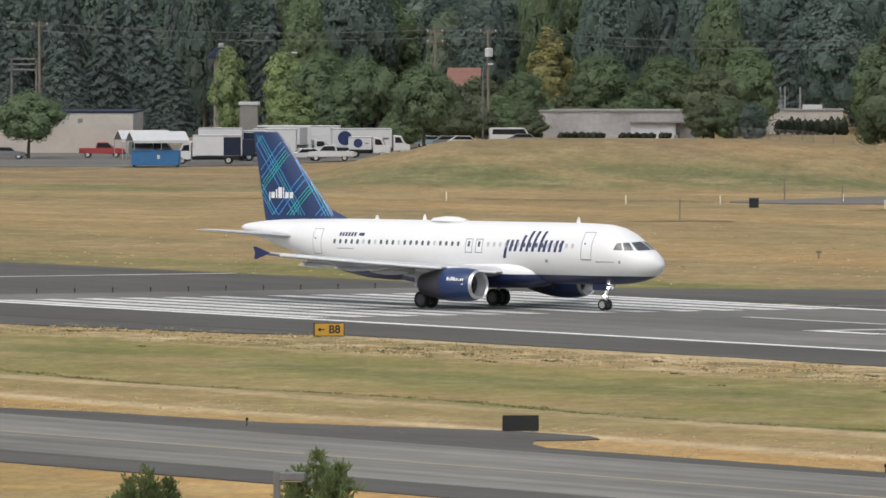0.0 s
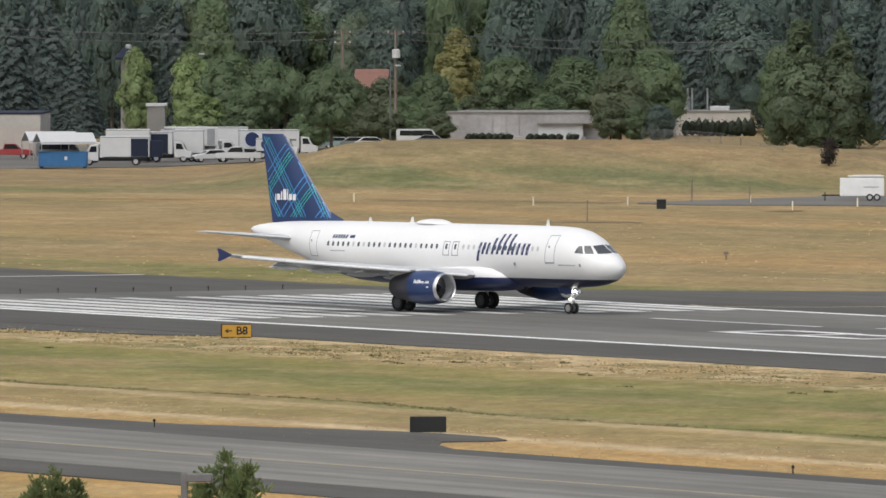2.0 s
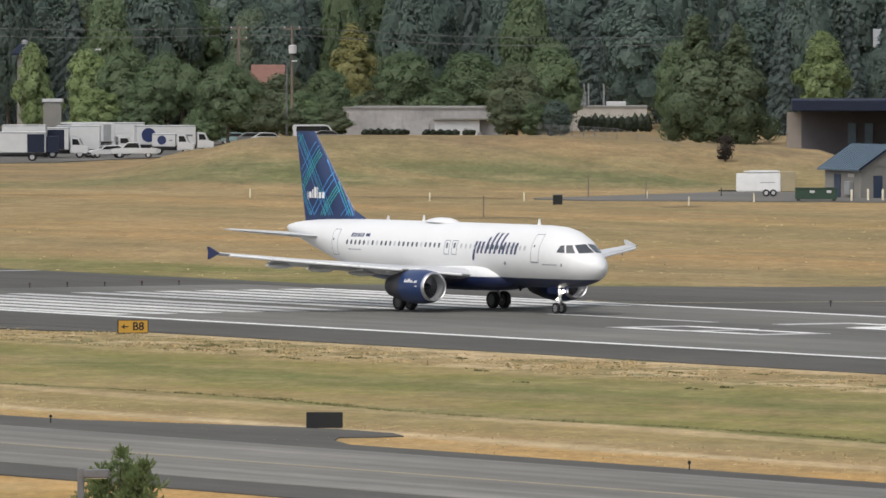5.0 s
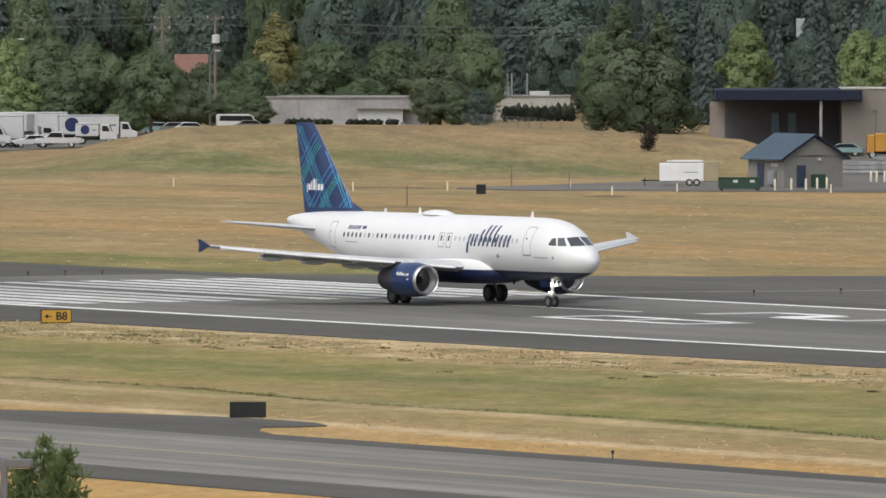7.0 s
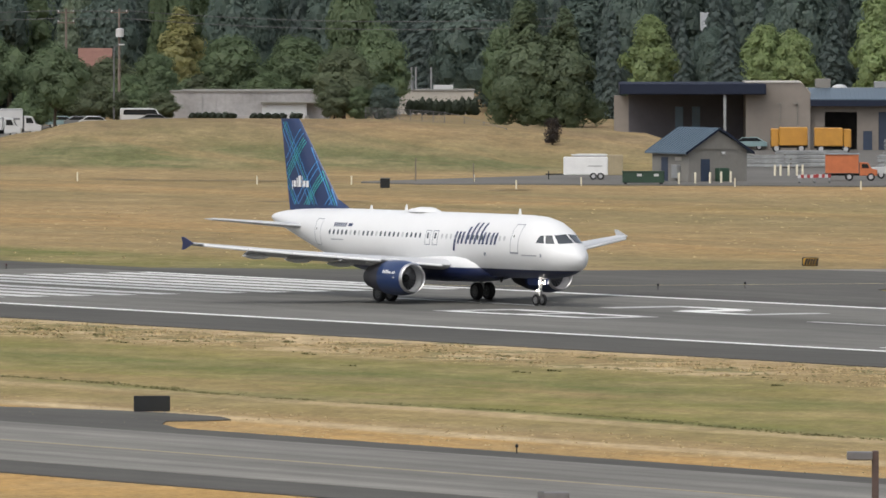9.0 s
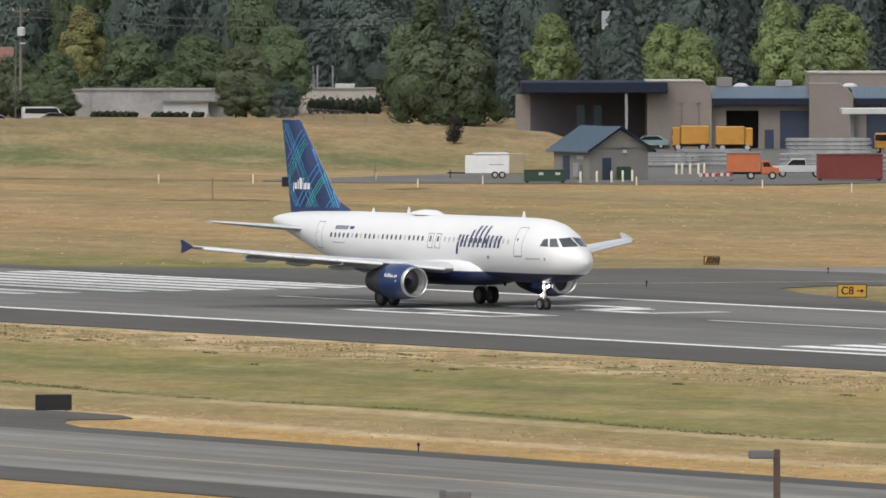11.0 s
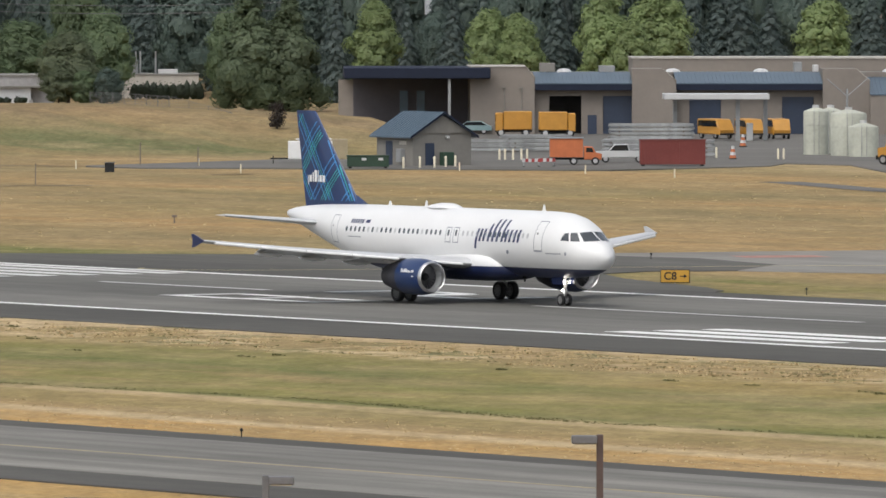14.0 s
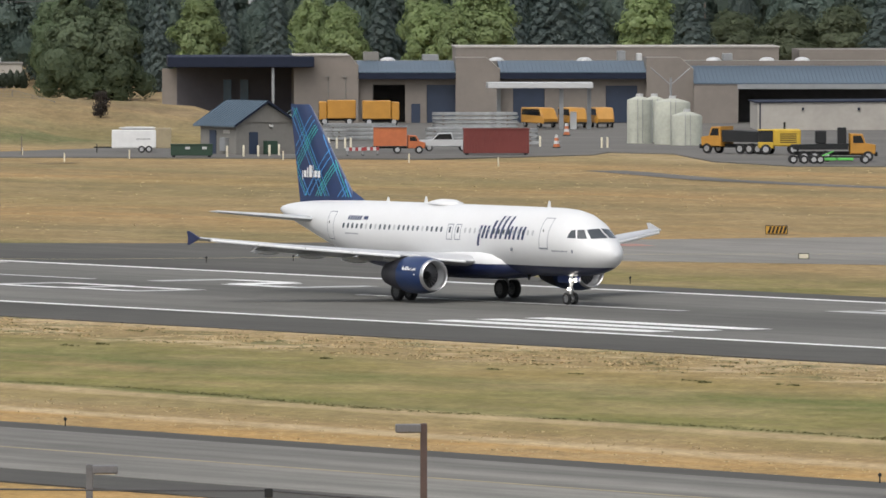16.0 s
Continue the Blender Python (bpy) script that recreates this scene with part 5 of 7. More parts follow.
def box_truck(m, label, length=6.2, high=3.6, open_back=False, paint=None, badge=False):
    """A box truck, heading along x: cab ahead, cargo box on a frame."""
    t = thing("box_truck", m, label, "truck", "parked trucks")
    paint = paint or VAN_WHITE
    part("chassis", Geo().box(-length, 1.9, -0.55, 0.55, 0.5, 0.85), BLACK, t)
    part("cab", shell([(0.15, 0.5), (2.15, 0.5), (2.25, 1.25), (1.55, 1.45), (1.15, 2.3), (0.15, 2.4)], 2.2), paint, t, "", 40)
    for s in (-1, 1):
        part("side_window", Geo().prism([(1.3, 1.5), (1.02, 2.15), (0.4, 2.18), (0.4, 1.5)], s * 1.09 - 0.02, s * 1.09 + 0.02), GLASS, t)
        for x in (1.25, -length * 0.72):
            small_wheel(t, 0.46, 0.3, (x, s * 0.95, 0.46))
    part("windscreen", Geo().add([(1.64, -0.9, 1.5), (1.64, 0.9, 1.5), (1.24, 0.85, 2.22), (1.24, -0.85, 2.22)], [(0, 1, 2, 3)]), GLASS, t)
    box = part("cargo_box", Geo().box(-length, 0, -1.25, 1.25, 0.95, high, bevel=0.05), paint, t, "plain cargo box")
    part("roof_rail", Geo().box(-length - 0.02, 0.02, -1.27, 1.27, high - 0.16, high - 0.04), GALV, box)
    part("skirt", Geo().box(-length + 0.3, -0.3, -1.2, 1.2, 0.68, 0.9), BLACK, box)
    if open_back:
        # no hole is cut: a dark panel paints the shade of the open doorway
        part("side_opening", Geo().box(-length + 0.15, -length + 2.1, -1.29, 1.29, 1.0, high - 0.25), FASCIA, box, "dark panel standing in for the shade in an open cargo doorway")
        part("ramp", Geo().box(-length - 1.4, -length - 0.05, -1.2, 1.2, 0.95, high - 0.5, bevel=0.03), FASCIA, t, "dark raised tail lift")
    if badge:
        r = (high - 1.2) * 0.42
        part("round_badge", Geo().turned([(0, r), (0.03, r)], 24, "y", pose(-length + r + 0.6, -1.29, 0.95 + (high - 0.95) * 0.5)), NAVY, box, "round navy emblem")
        part("lettering_bar", Geo().box(-length + 2 * r + 0.9, -0.35, -1.28, -1.26, 1.0 + (high - 0.95) * 0.4, 1.0 + (high - 0.95) * 0.5), GREY_CAR, box, "bar of small grey writing")
    return t


def catering_truck(m, label, lift=1.1):
    """A catering truck, heading along x: cargo box raised on a scissor lift, railed platform over the cab."""
    t = thing("catering_truck", m, label, "truck", "parked trucks")
    part("chassis", Geo().box(-5.4, 1.9, -0.55, 0.55, 0.5, 0.9), BLACK, t)
    part("cab", shell([(0.15, 0.5), (2.15, 0.5), (2.25, 1.15), (1.75, 1.35), (1.35, 2.1), (0.15, 2.15)], 2.2), VAN_WHITE, t, "", 40)
    for s in (-1, 1):
        part("side_window", Geo().prism([(1.5, 1.4), (1.2, 1.98), (0.4, 2.0), (0.4, 1.4)], s * 1.09 - 0.02, s * 1.09 + 0.02), GLASS, t)
        for x in (1.25, -3.9):
            small_wheel(t, 0.46, 0.3, (x, s * 0.95, 0.46))
        for x0, x1 in ((-4.6, -0.8), (-0.8, -4.6)):
            part("scissor_arm", Geo().tube((x0, s * 0.85, 0.9), (x1, s * 0.85, 0.95 + lift), 0.09, n=6), POST_GREY, t, "grey scissor lift arm")
    part("windscreen", Geo().add([(1.83, -0.9, 1.38), (1.83, 0.9, 1.38), (1.44, 0.85, 2.04), (1.44, -0.85, 2.04)], [(0, 1, 2, 3)]), GLASS, t)
    z = 0.95 + lift
    box = part("cargo_box", Geo().box(-5.4, -0.3, -1.2, 1.2, z, z + 2.2, bevel=0.05), VAN_WHITE, t, "raised white cargo box")
    # solid door panel in the dark interior colour
    part("rear_door", Geo().box(-5.44, -5.4, -1.0, 1.0, z + 0.1, z + 2.0), INSIDE, box)
    part("side_door", Geo().box(-1.6, -0.7, -1.23, -1.2, z + 0.1, z + 2.0), GALV, box)
    deck = part("platform", Geo().box(-0.3, 1.7, -1.1, 1.1, z, z + 0.1), GALV, t, "railed loading platform")
    for x in (-0.2, 0.7, 1.6):
        part("rail_post", Geo().tube((x, -1.05, z + 0.1), (x, -1.05, z + 1.1), 0.035, n=5), VAN_WHITE, deck)
    for h in (0.6, 1.1):
        part("hand_rail", Geo().tube((-0.2, -1.05, z + h), (1.6, -1.05, z + h), 0.035, n=5), VAN_WHITE, deck)
    return t


# the long depot building with blue roofs
DEPOT = 1335.0


def wall_with_openings(parent, name, x0, x1, z0, z1, y, holes, material, thick=0.35):
    """A front wall along x at depth y, cut by openings (x0, x1, z1) that start at the ground."""
    g = Geo()
    x = x0
    for a, b, top in sorted(holes):
        g.box(x, a, y, y + thick, z0, z1)
        g.box(a, b, y, y + thick, top, z1)
        x = b
    g.box(x, x1, y, y + thick, z0, z1)
    return part(name, g, material, parent)


def ribbed_roof(parent, x0, x1, y0, y1, z0, z1, step=0.45, material=None):
    roof = part("roof", Geo().loft([[(x0, y0, z0 - 0.1), (x1, y0, z0 - 0.1), (x1, y0, z0), (x0, y0, z0)], [(x0, y1, z1 - 0.1), (x1, y1, z1 - 0.1), (x1, y1, z1), (x0, y1, z1)]]), material or ROOF_BLUE, parent, "blue standing seam metal roof")
    n = int((x1 - x0) / step)
    rib = Geo().loft([[(-0.04, y0, z0), (0.04, y0, z0), (0.04, y0, z0 + 0.09), (-0.04, y0, z0 + 0.09)], [(-0.04, y1, z1), (0.04, y1, z1), (0.04, y1, z1 + 0.09), (-0.04, y1, z1 + 0.09)]])
    me = mesh_of("seam", rib, material or ROOF_BLUE)
    for i in range(n + 1):
        part("seam", me, None, roof, "", None, pose(x0 + (x1 - x0) * i / max(1, n), 0, 0))
    return roof


def depot():
    b = thing("depot_building", pose(0, DEPOT, YARD), "long tan masonry depot with blue metal roofs and bay doors", "building", kind="structure")
    # open covered bay
    xa, xb, xc = 11.88, 26.38, 33.49
    part("bay_roof", Geo().box(xa + 0.6, xb + 2.2, -3.0, 14, 6.15, 7.35, bevel=0.08), FASCIA, b, "deep navy flat roof of an open bay")
    part("bay_end_wall", Geo().box(xa, xa + 1.6, -1.0, 0.8, 0, 6.0), TAN, b)
    # the wall's dark navy tone puts the bay's shade into its colour
    part("bay_back_wall", Geo().box(xa + 1.6, xb, 12.5, 13, 0, 6.14), mat("shaded_back_wall", (0.105, 0.10, 0.115), 0.8, vary=0.12, size=2.0), b, "back wall of the bay coloured dark for its shade")
    for x in (19.24, 21.12):
        part("bay_door", Geo().box(x - 0.45, x + 0.45, 12.3, 12.5, 0, 4.6), mat("bay_door_glass", (0.09, 0.15, 0.21), 0.3, vary=0.15), b, "pale blue bay door")
    part("bay_post", Geo().box(24.05 - 0.15, 24.05 + 0.15, -2.6, -2.3, 0, 6.14), GALV, b)
    face = ((xb, 0), (xc, 0), (xc, 6.35), (xc - 0.95, 7.4), (xb, 7.4))
    part("wing_wall", Geo().loft([[(x, y, z) for x, z in face] for y in (-1, 13)]), TAN, b, "plain tan masonry block")
    part("coping", Geo().box(xb - 0.1, xc - 0.95, -1.1, 13, 7.4, 7.5), CREAM, b)
    part("coping", Geo().loft([[(xc + 0.06, y, 6.3), (xc - 0.95, y, 7.5), (xc - 0.95, y, 7.4), (xc + 0.02, y, 6.22)] for y in (-1.1, 13)]), CREAM, b)
    for x in (30.15, 32.05):
        part("wall_lamp", Geo().box(x - 0.35, x + 0.12, -1.2, -1.02, 5.05, 5.2), BLOCK, b)
        part("downpipe", Geo().tube((x, -1.06, 0), (x, -1.06, 5.1), 0.05, n=6), BLOCK, b)
    # bays with doors under blue roofs
    for x0, x1, holes, doors in ((33.49, 44.77, [(35.11, 38.66, 4.2), (41.03, 44.58, 4.2)], [(1, DOOR_BLUE)]),
                                 (49.07, 65.22, [(50.56, 54.06, 4.0), (60.79, 64.29, 4.1)], [(0, DOOR_BLUE), (1, DOOR_BLUE)])):
        wall_with_openings(b, "bay_wall", x0, x1, 0, 5.0, 0, holes, TAN)
        # dark sheet behind the openings, coloured as the shade within
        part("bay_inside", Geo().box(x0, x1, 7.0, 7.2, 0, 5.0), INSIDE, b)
        for i, ma in doors:
            a, c, top = holes[i]
            d = part("roll_door", Geo().box(a + 0.02, c - 0.02, 0.2, 0.28, 0, top), ma, b, "navy blue roller door")
            for k in range(6):
                part("door_slat", Geo().box(a + 0.03, c - 0.03, 0.17, 0.2, top * k / 6 + 0.03, top * (k + 1) / 6 - 0.03), ma, d)
        part("fascia", Geo().box(x0, x1, -1.3, 0.35, 4.85, 5.6), FASCIA, b, "navy fascia band")
        ribbed_roof(b, x0, x1, -1.35, 6.0, 5.62, 6.75)
    x = 39.84
    part("side_door", Geo().box(x - 0.5, x + 0.5, -0.06, 0.02, 0, 2.1), DOOR_BLUE, b)
    # piers between the bays, with a sloping shoulder
    for p, q in ((44.21, 49.07), (65.22, 70.40)):
        g = Geo()
        g.loft([[(x, y, z) for x, z in ((p, 0), (q, 0), (q, 5.9), (q - 1.5, 7.2), (p, 7.2))] for y in (-1.6, 7.0)])
        part("pier", g, TAN, b, "plain tan masonry pier")
        part("coping", Geo().loft([[(q + 0.05, y, 5.95), (q - 1.5, y, 7.27), (q - 1.5, y, 7.2), (q + 0.05, y, 5.85)] for y in (-1.65, -1.2)]), CREAM, b)
    # last bay, with its lower sloped roof
    x0, x1 = 70.40, 96.0
    ribbed_roof(b, x0, x1, -3.0, 6.0, 4.4, 6.2)
    part("roof_upstand", Geo().box(x0, 100, 6.02, 6.2, 5.9, 6.76), TAN, b)
    part("fascia", Geo().box(x0 + 4.8, x1, -3.0, 0, 3.75, 4.3), GALV, b, "pale grey fascia band")
    part("corner_wall", Geo().box(x0, x0 + 4.9, -2.9, 6, 0, 4.35), TAN, b)
    # the last bay's shade, again as a dark sheet at its back
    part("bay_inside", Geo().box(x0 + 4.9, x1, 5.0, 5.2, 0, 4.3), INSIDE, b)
    # upper storey behind
    part("upper_storey", Geo().box(44.70, 80.66, 12, 26, 0, 8.15), TAN, b, "set back tan upper wall")
    part("coping", Geo().box(44.70 - 0.1, 80.66 + 0.1, 11.9, 26.1, 8.15, 8.3), CREAM, b)
    part("upper_storey", Geo().box(82.93, 100, 12, 26, 0, 7.9), TAN, b)
    part("flat_roof", Geo().box(xc - 0.6, 100, 6.21, 12, 6.4, 6.75), BLOCK, b)
    for px, w, h, ma in ((35.10, 1.7, 1.0, BLOCK), (41.68, 1.8, 0.7, GALV), (62.87, 0.9, 1.1, GALV), (64.85, 0.6, 0.8, VAN_WHITE), (74.66, 1.1, 0.8, GALV), (30.47, 1.5, 0.5, BLOCK)):
        part("roof_unit", Geo().box(px - w / 2, px + w / 2, 7.0, 9.0, 6.75, 6.75 + h, bevel=0.05), ma, b, "boxy roof vent unit")
    for px in (36.93, 49.00, 58.77, 79.06, 82.95, 73.11):
        part("skylight", Geo().turned([(6.75, 0.85), (6.95, 0.75), (7.1, 0.45), (7.15, 0.05)], 16, "z", pose(px, 7.5, 0)), VAN_WHITE, b, "white domed skylight", 60)
    return b


depot()


def annex():
    b = thing("annex", pose(0, 1292, YARD), "low beige shed building with a flat roof", "building", kind="structure")
    x0 = 75.08
    part("wall", Geo().box(x0, 100, 0, 14, 0, 2.95), CREAM, b)
    part("roof_edge", Geo().loft([[(x0 - 0.2, -0.2, 2.9), (100, -0.2, 3.1), (100, 14, 3.1), (x0 - 0.2, 14, 2.9)], [(x0 - 0.2, -0.2, 3.02), (100, -0.2, 3.22), (100, 14, 3.22), (x0 - 0.2, 14, 3.02)]]), FASCIA, b)
    for px in (79.92, 85.90):
        part("wall_lamp", Geo().box(px - 0.12, px + 0.12, -0.2, 0, 2.1, 2.4), FASCIA, b)
    part("fold_door", Geo().box(x0 + 0.2, x0 + 0.35, -0.03, 0, 0.1, 2.85), FASCIA, b)


annex()


def fuel_canopy():
    c = thing("fuel_canopy", pose(0, 1296, YARD), "flat white fuel canopy on slim columns", "canopy")
    x0, x1 = 46.30, 57.56
    part("canopy_roof", Geo().box(x0, x1, -3, 3, 4.45, 5.05, bevel=0.05), VAN_WHITE, c, "white canopy slab")
    for px, py in ((47.61, 1.5), (54.23, -1.0), (57.31, 1.5)):
        part("column", Geo().box(px - 0.22, px + 0.22, py - 0.22, py + 0.22, 0, 4.45), GALV, c)
    for px in (54.70,):
        part("fuel_pump", Geo().box(px + 0.5, px + 1.2, -0.4, 0.4, 0, 1.9, bevel=0.05), VAN_WHITE, c, "white fuel pump")


fuel_canopy()


def pump_house():
    """Small block shed with a blue gabled roof whose gable faces half to the field."""
    s = thing("pump_house", pose(18.73, 1174, YARD, 0, 0, -60), "small grey block shed with a blue gabled roof", "shed")
    L, W, h = 3.4, 3.3, 3.1
    part("wall", Geo().loft([[(x, -W, z) for x, z in ((-L, 0), (L, 0), (L, h), (-L, h))], [(x, W, z) for x, z in ((-L, 0), (L, 0), (L, h), (-L, h))]]), BLOCK, s, "grey concrete block walls")
    top = 5.15
    for x in (-L, L):
        g = Geo().loft([[(x + d, y, z) for y, z in ((-W, h), (W, h), (0, top - 0.3))] for d in (-0.12, 0.12)])
        part("gable", g, BLOCK, s)
    for sy in (-1, 1):
        e = W + 0.55
        roof = part("roof_slope", Geo().loft([[(x, sy * e, h - 0.32), (x, 0, top), (x, 0, top - 0.14), (x, sy * e, h - 0.46)] for x in (-L - 0.5, L + 0.5)]), ROOF_BLUE, s, "blue metal roof slope")
        rib = mesh_of("seam", Geo().loft([[(x, sy * e, h - 0.32), (x, 0, top), (x, 0, top + 0.07), (x, sy * e, h - 0.25)] for x in (-0.03, 0.03)]), ROOF_BLUE)
        for i in range(15):
            part("seam", rib, None, roof, "", None, pose(-L - 0.45 + i * (2 * L + 0.9) / 14, 0, 0))
    part("fascia_board", Geo().loft([[(L + 0.5, y, z) for y, z in ((-W - 0.55, h - 0.5), (0, top - 0.16), (W + 0.55, h - 0.5), (W + 0.55, h - 0.28), (0, top + 0.06), (-W - 0.55, h - 0.28))], [(L + 0.56, y, z) for y, z in ((-W - 0.55, h - 0.5), (0, top - 0.16), (W + 0.55, h - 0.5), (W + 0.55, h - 0.28), (0, top + 0.06), (-W - 0.55, h - 0.28))]]), FASCIA, s)
    part("door", Geo().box(L, L + 0.06, -1.9, -0.9, 0, 2.15), DOOR_BLUE, s, "blue-grey steel door")
    part("door", Geo().box(-1.6, -0.4, -W - 0.06, -W, 0, 2.3), DOOR_BLUE, s, "blue-grey steel door")
    part("meter_box", Geo().box(1.0, 2.0, -W - 0.5, -W, 0.3, 1.6, bevel=0.04), GALV, s, "grey meter cabinet")
    part("notice", Geo().box(1.0, 2.2, -W - 0.06, -W, 2.0, 2.35), CREAM, s, "small white notice with unreadable writing")
    part("wall_lamp", Geo().box(L, L + 0.25, 0.4, 0.7, 2.6, 2.85), VAN_WHITE, s)
    part("cabinet", Geo().box(L + 0.5, L + 1.3, -0.6, 0.6, 0, 1.3, bevel=0.05), BIN_GREEN, s, "green utility cabinet")


pump_house()


def low_warehouse():
    b = thing("white_warehouse", pose(0, 1562, -0.5), "long low stained white warehouse with a flat roof", "building", kind="structure")
    x0, x1 = -43.28, -22.88
    part("wall", Geo().box(x0, x1, 0, 16, -1, 3.9), DIRTY_WHITE, b, "white wall streaked by rain")
    part("roof_edge", Geo().box(x0 - 0.15, x1 + 0.1, -0.15, 16, 3.9, 4.08), BLOCK, b)
    for k in range(11):
        x = x0 + 2.3 + k * 1.75
        if x < x1 - 0.3:
            part("wall_rib", Geo().box(x - 0.06, x + 0.06, -0.12, 0, -1, 3.85), DIRTY_WHITE, b)
    part("loading_bay", Geo().box(-31.47, -25.72, -1.6, 0, 0.6, 2.5), VAN_WHITE, b, "pale loading bay front")
    part("bay_canopy", Geo().box(-31.62, -24.11, -2.2, 0, 2.5, 2.7), BLOCK, b)
    part("dock", Geo().box(-41.09, -25.43, -2.4, 0, -3, 0.9), DIRTY_WHITE, b)
    for px in (-27.98, -26.15, -30.45):
        part("dock_post", Geo().box(px - 0.2, px + 0.2, -2.7, -2.4, -3, 1.3), VAN_WHITE, b)
    b = thing("cream_office", pose(0, 1600, -1.0), "low cream office roofline with vents and a hedge", "building", kind="structure")
    x0, x1 = -14.56, -4.27
    part("wall", Geo().box(x0, x1, 0, 12, -3, 4.0), CREAM, b)
    part("parapet", Geo().box(x0 - 0.1, x1 + 0.1, -0.1, 12.1, 4.0, 4.2), BLOCK, b)
    part("roof_unit", Geo().box(-13.81, -12.24, 2, 4, 4.2, 6.0, bevel=0.05), GALV, b, "pale roof vent housing")
    part("roof_unit", Geo().box(-9.63, -7.02, 2, 4, 4.2, 4.8, bevel=0.05), VAN_WHITE, b)
    for px in (-12.54, -11.95, -9.93):
        part("flue", Geo().tube((px, 1.5, 4.0), (px, 1.5, 7.2), 0.12, n=8), GALV, b, "thin metal flue")
    b = thing("cream_hangar", pose(0, 1442, YARD), "plain cream warehouse with a flat roof", "building", kind="structure")
    x1 = -88.47
    part("wall", Geo().box(x1 - 40, x1, 0, 20, 0, 3.1), mat("pinkish_wall", (0.37, 0.33, 0.295), 0.85, vary=0.1, size=3.0), b)
    part("upper_wall", Geo().box(x1 - 40, x1 + 0.02, -0.03, 20, 3.1, 4.75), CREAM, b)
    part("parapet", Geo().box(x1 - 40, x1 + 0.1, -0.12, 20, 4.75, 4.95), FASCIA, b)
    part("vent", Geo().box(-94.75 - 0.3, -94.75 + 0.3, -0.15, 0, 3.7, 4.1), BLOCK, b)
    b = thing("stair_tower", pose(0, 1490, YARD), "tan concrete tower with a white cap", "tower", kind="structure")
    x = -77.13
    part("shaft", Geo().box(x - 1.1, x + 1.1, 0, 3, 0, 5.1), BLOCK, b)
    part("cap", Geo().box(x - 1.25, x + 1.25, -0.15, 3.15, 5.1, 5.45), VAN_WHITE, b)
    b = thing("round_tower", pose(-84.3, 1560, 0), "grey round tower with a dark conical roof", "tower", kind="structure")
    part("shaft", Geo().turned([(0, 1.0), (10.4, 0.95)], 16, "z"), BLOCK, b, "", 40)
    part("roof", Geo().turned([(10.3, 1.75), (10.6, 1.75), (11.6, 0.95), (11.75, 0.5)], 20, "z"), FASCIA, b, "dark conical roof", 30)
    part("cap", Geo().turned([(11.7, 0.42), (12.1, 0.42), (12.3, 0.25)], 12, "z"), GALV, b, "grey vent cap", 30)


low_warehouse()


def house(u, v, top, w, label, tiles=None):
    h = thing("house", pose(u, v, 0), label, "house", kind="structure")
    part("wall", Geo().box(-w, w, -3, 3, 0, top - 2.2), CREAM, h)
    for s in (-1, 1):
        part("roof_slope", Geo().loft([[(x, s * 3.6, top - 2.4), (x, 0, top), (x, 0, top - 0.2), (x, s * 3.6, top - 2.6)] for x in (-w - 0.6, w + 0.6)]), tiles or TILE, h)
    part("window", Geo().box(-w * 0.4, w * 0.4, -3.05, -3, top - 4.2, top - 3.0), GLASS, h)


house(-53.42, 1575, 8.96, 1.6, "pale house with a red tiled roof among trees")
house(-30.67, 1640, 8.16, 0.9, "pale house with a red tiled roof among trees")
house(28.47, 1660, 13.03, 1.3, "pale house glimpsed between tall trees", GALV)
house(98.71, 1700, 10.69, 2.4, "pale house glimpsed between tall trees", GALV)

# hedges
def hedge(u0, u1, v, z0, h, label, name="hedge"):
    g, rnd = Geo(), random.Random(int(u0 * 10))
    n = max(2, int((u1 - u0) / 0.8))
    for i in range(n):
        c = (u0 + (u1 - u0) * (i + 0.5) / n, v + rnd.uniform(-0.3, 0.3), z0 + h * 0.5)
        g.add(*ico(0.75, h * 0.6 / 0.75, i + 7), Matrix.Translation(c))
        leaves(g, rnd, c, h * 0.55, 60, 0.16)
    whole(name, g, HEDGE, pose(0, 0, 0), label, "hedge", "hedges")


hedge(-40.69, -34.74, 1555, 0.0, 0.9, "clipped dark hedge before a white wall")
hedge(-32.93, -28.21, 1555, 0.0, 0.8, "clipped dark hedge before a white wall")
hedge(-27.63, -26.33, 1555, 0.0, 0.9, "clipped dark shrub before a white wall")
hedge(-13.13, -3.65, 1590, -0.1, 2.3, "tall dark green hedge")

# parking lot, from the warehouse to the bank
car(spot(-90.05, 1409.4, turn=0), "pickup", RED, "red pickup truck parked by a cream warehouse", "pickup truck")
car(spot(-100.37, 1397.8, turn=0), "car", GREY_CAR, "dark grey parked car", "car")
box_truck(spot(-77.09, 1368, turn=180), "white box truck with a dark open cargo bay", 5.6, 3.3, True)
box_truck(spot(-77.40, 1385, turn=180), "white box truck behind other trucks", 5.0, 3.85)
box_truck(spot(-71.54, 1392, turn=180), "white box truck parked in a row", 5.0, 3.65)
catering_truck(spot(-65.4, 1405, turn=12), "white catering truck with its body raised on a lift", 0.65)
catering_truck(spot(-67.0, 1418, turn=25), "white catering truck parked behind other trucks", 0.5)
box_truck(spot(-57.0, 1425, turn=8), "white box truck with a round navy emblem", 7.0, 3.2, badge=True)
box_truck(spot(-58.6, 1410, turn=0), "smaller white box truck with a navy emblem", 2.7, 2.45, badge=True)
box_truck(spot(-69.91, 1388, turn=0), "white box truck with a dark open back", 2.6, 3.5, True)
box_truck(spot(-63.6, 1440, turn=0), "white box truck half hidden behind others", 4.6, 3.3)
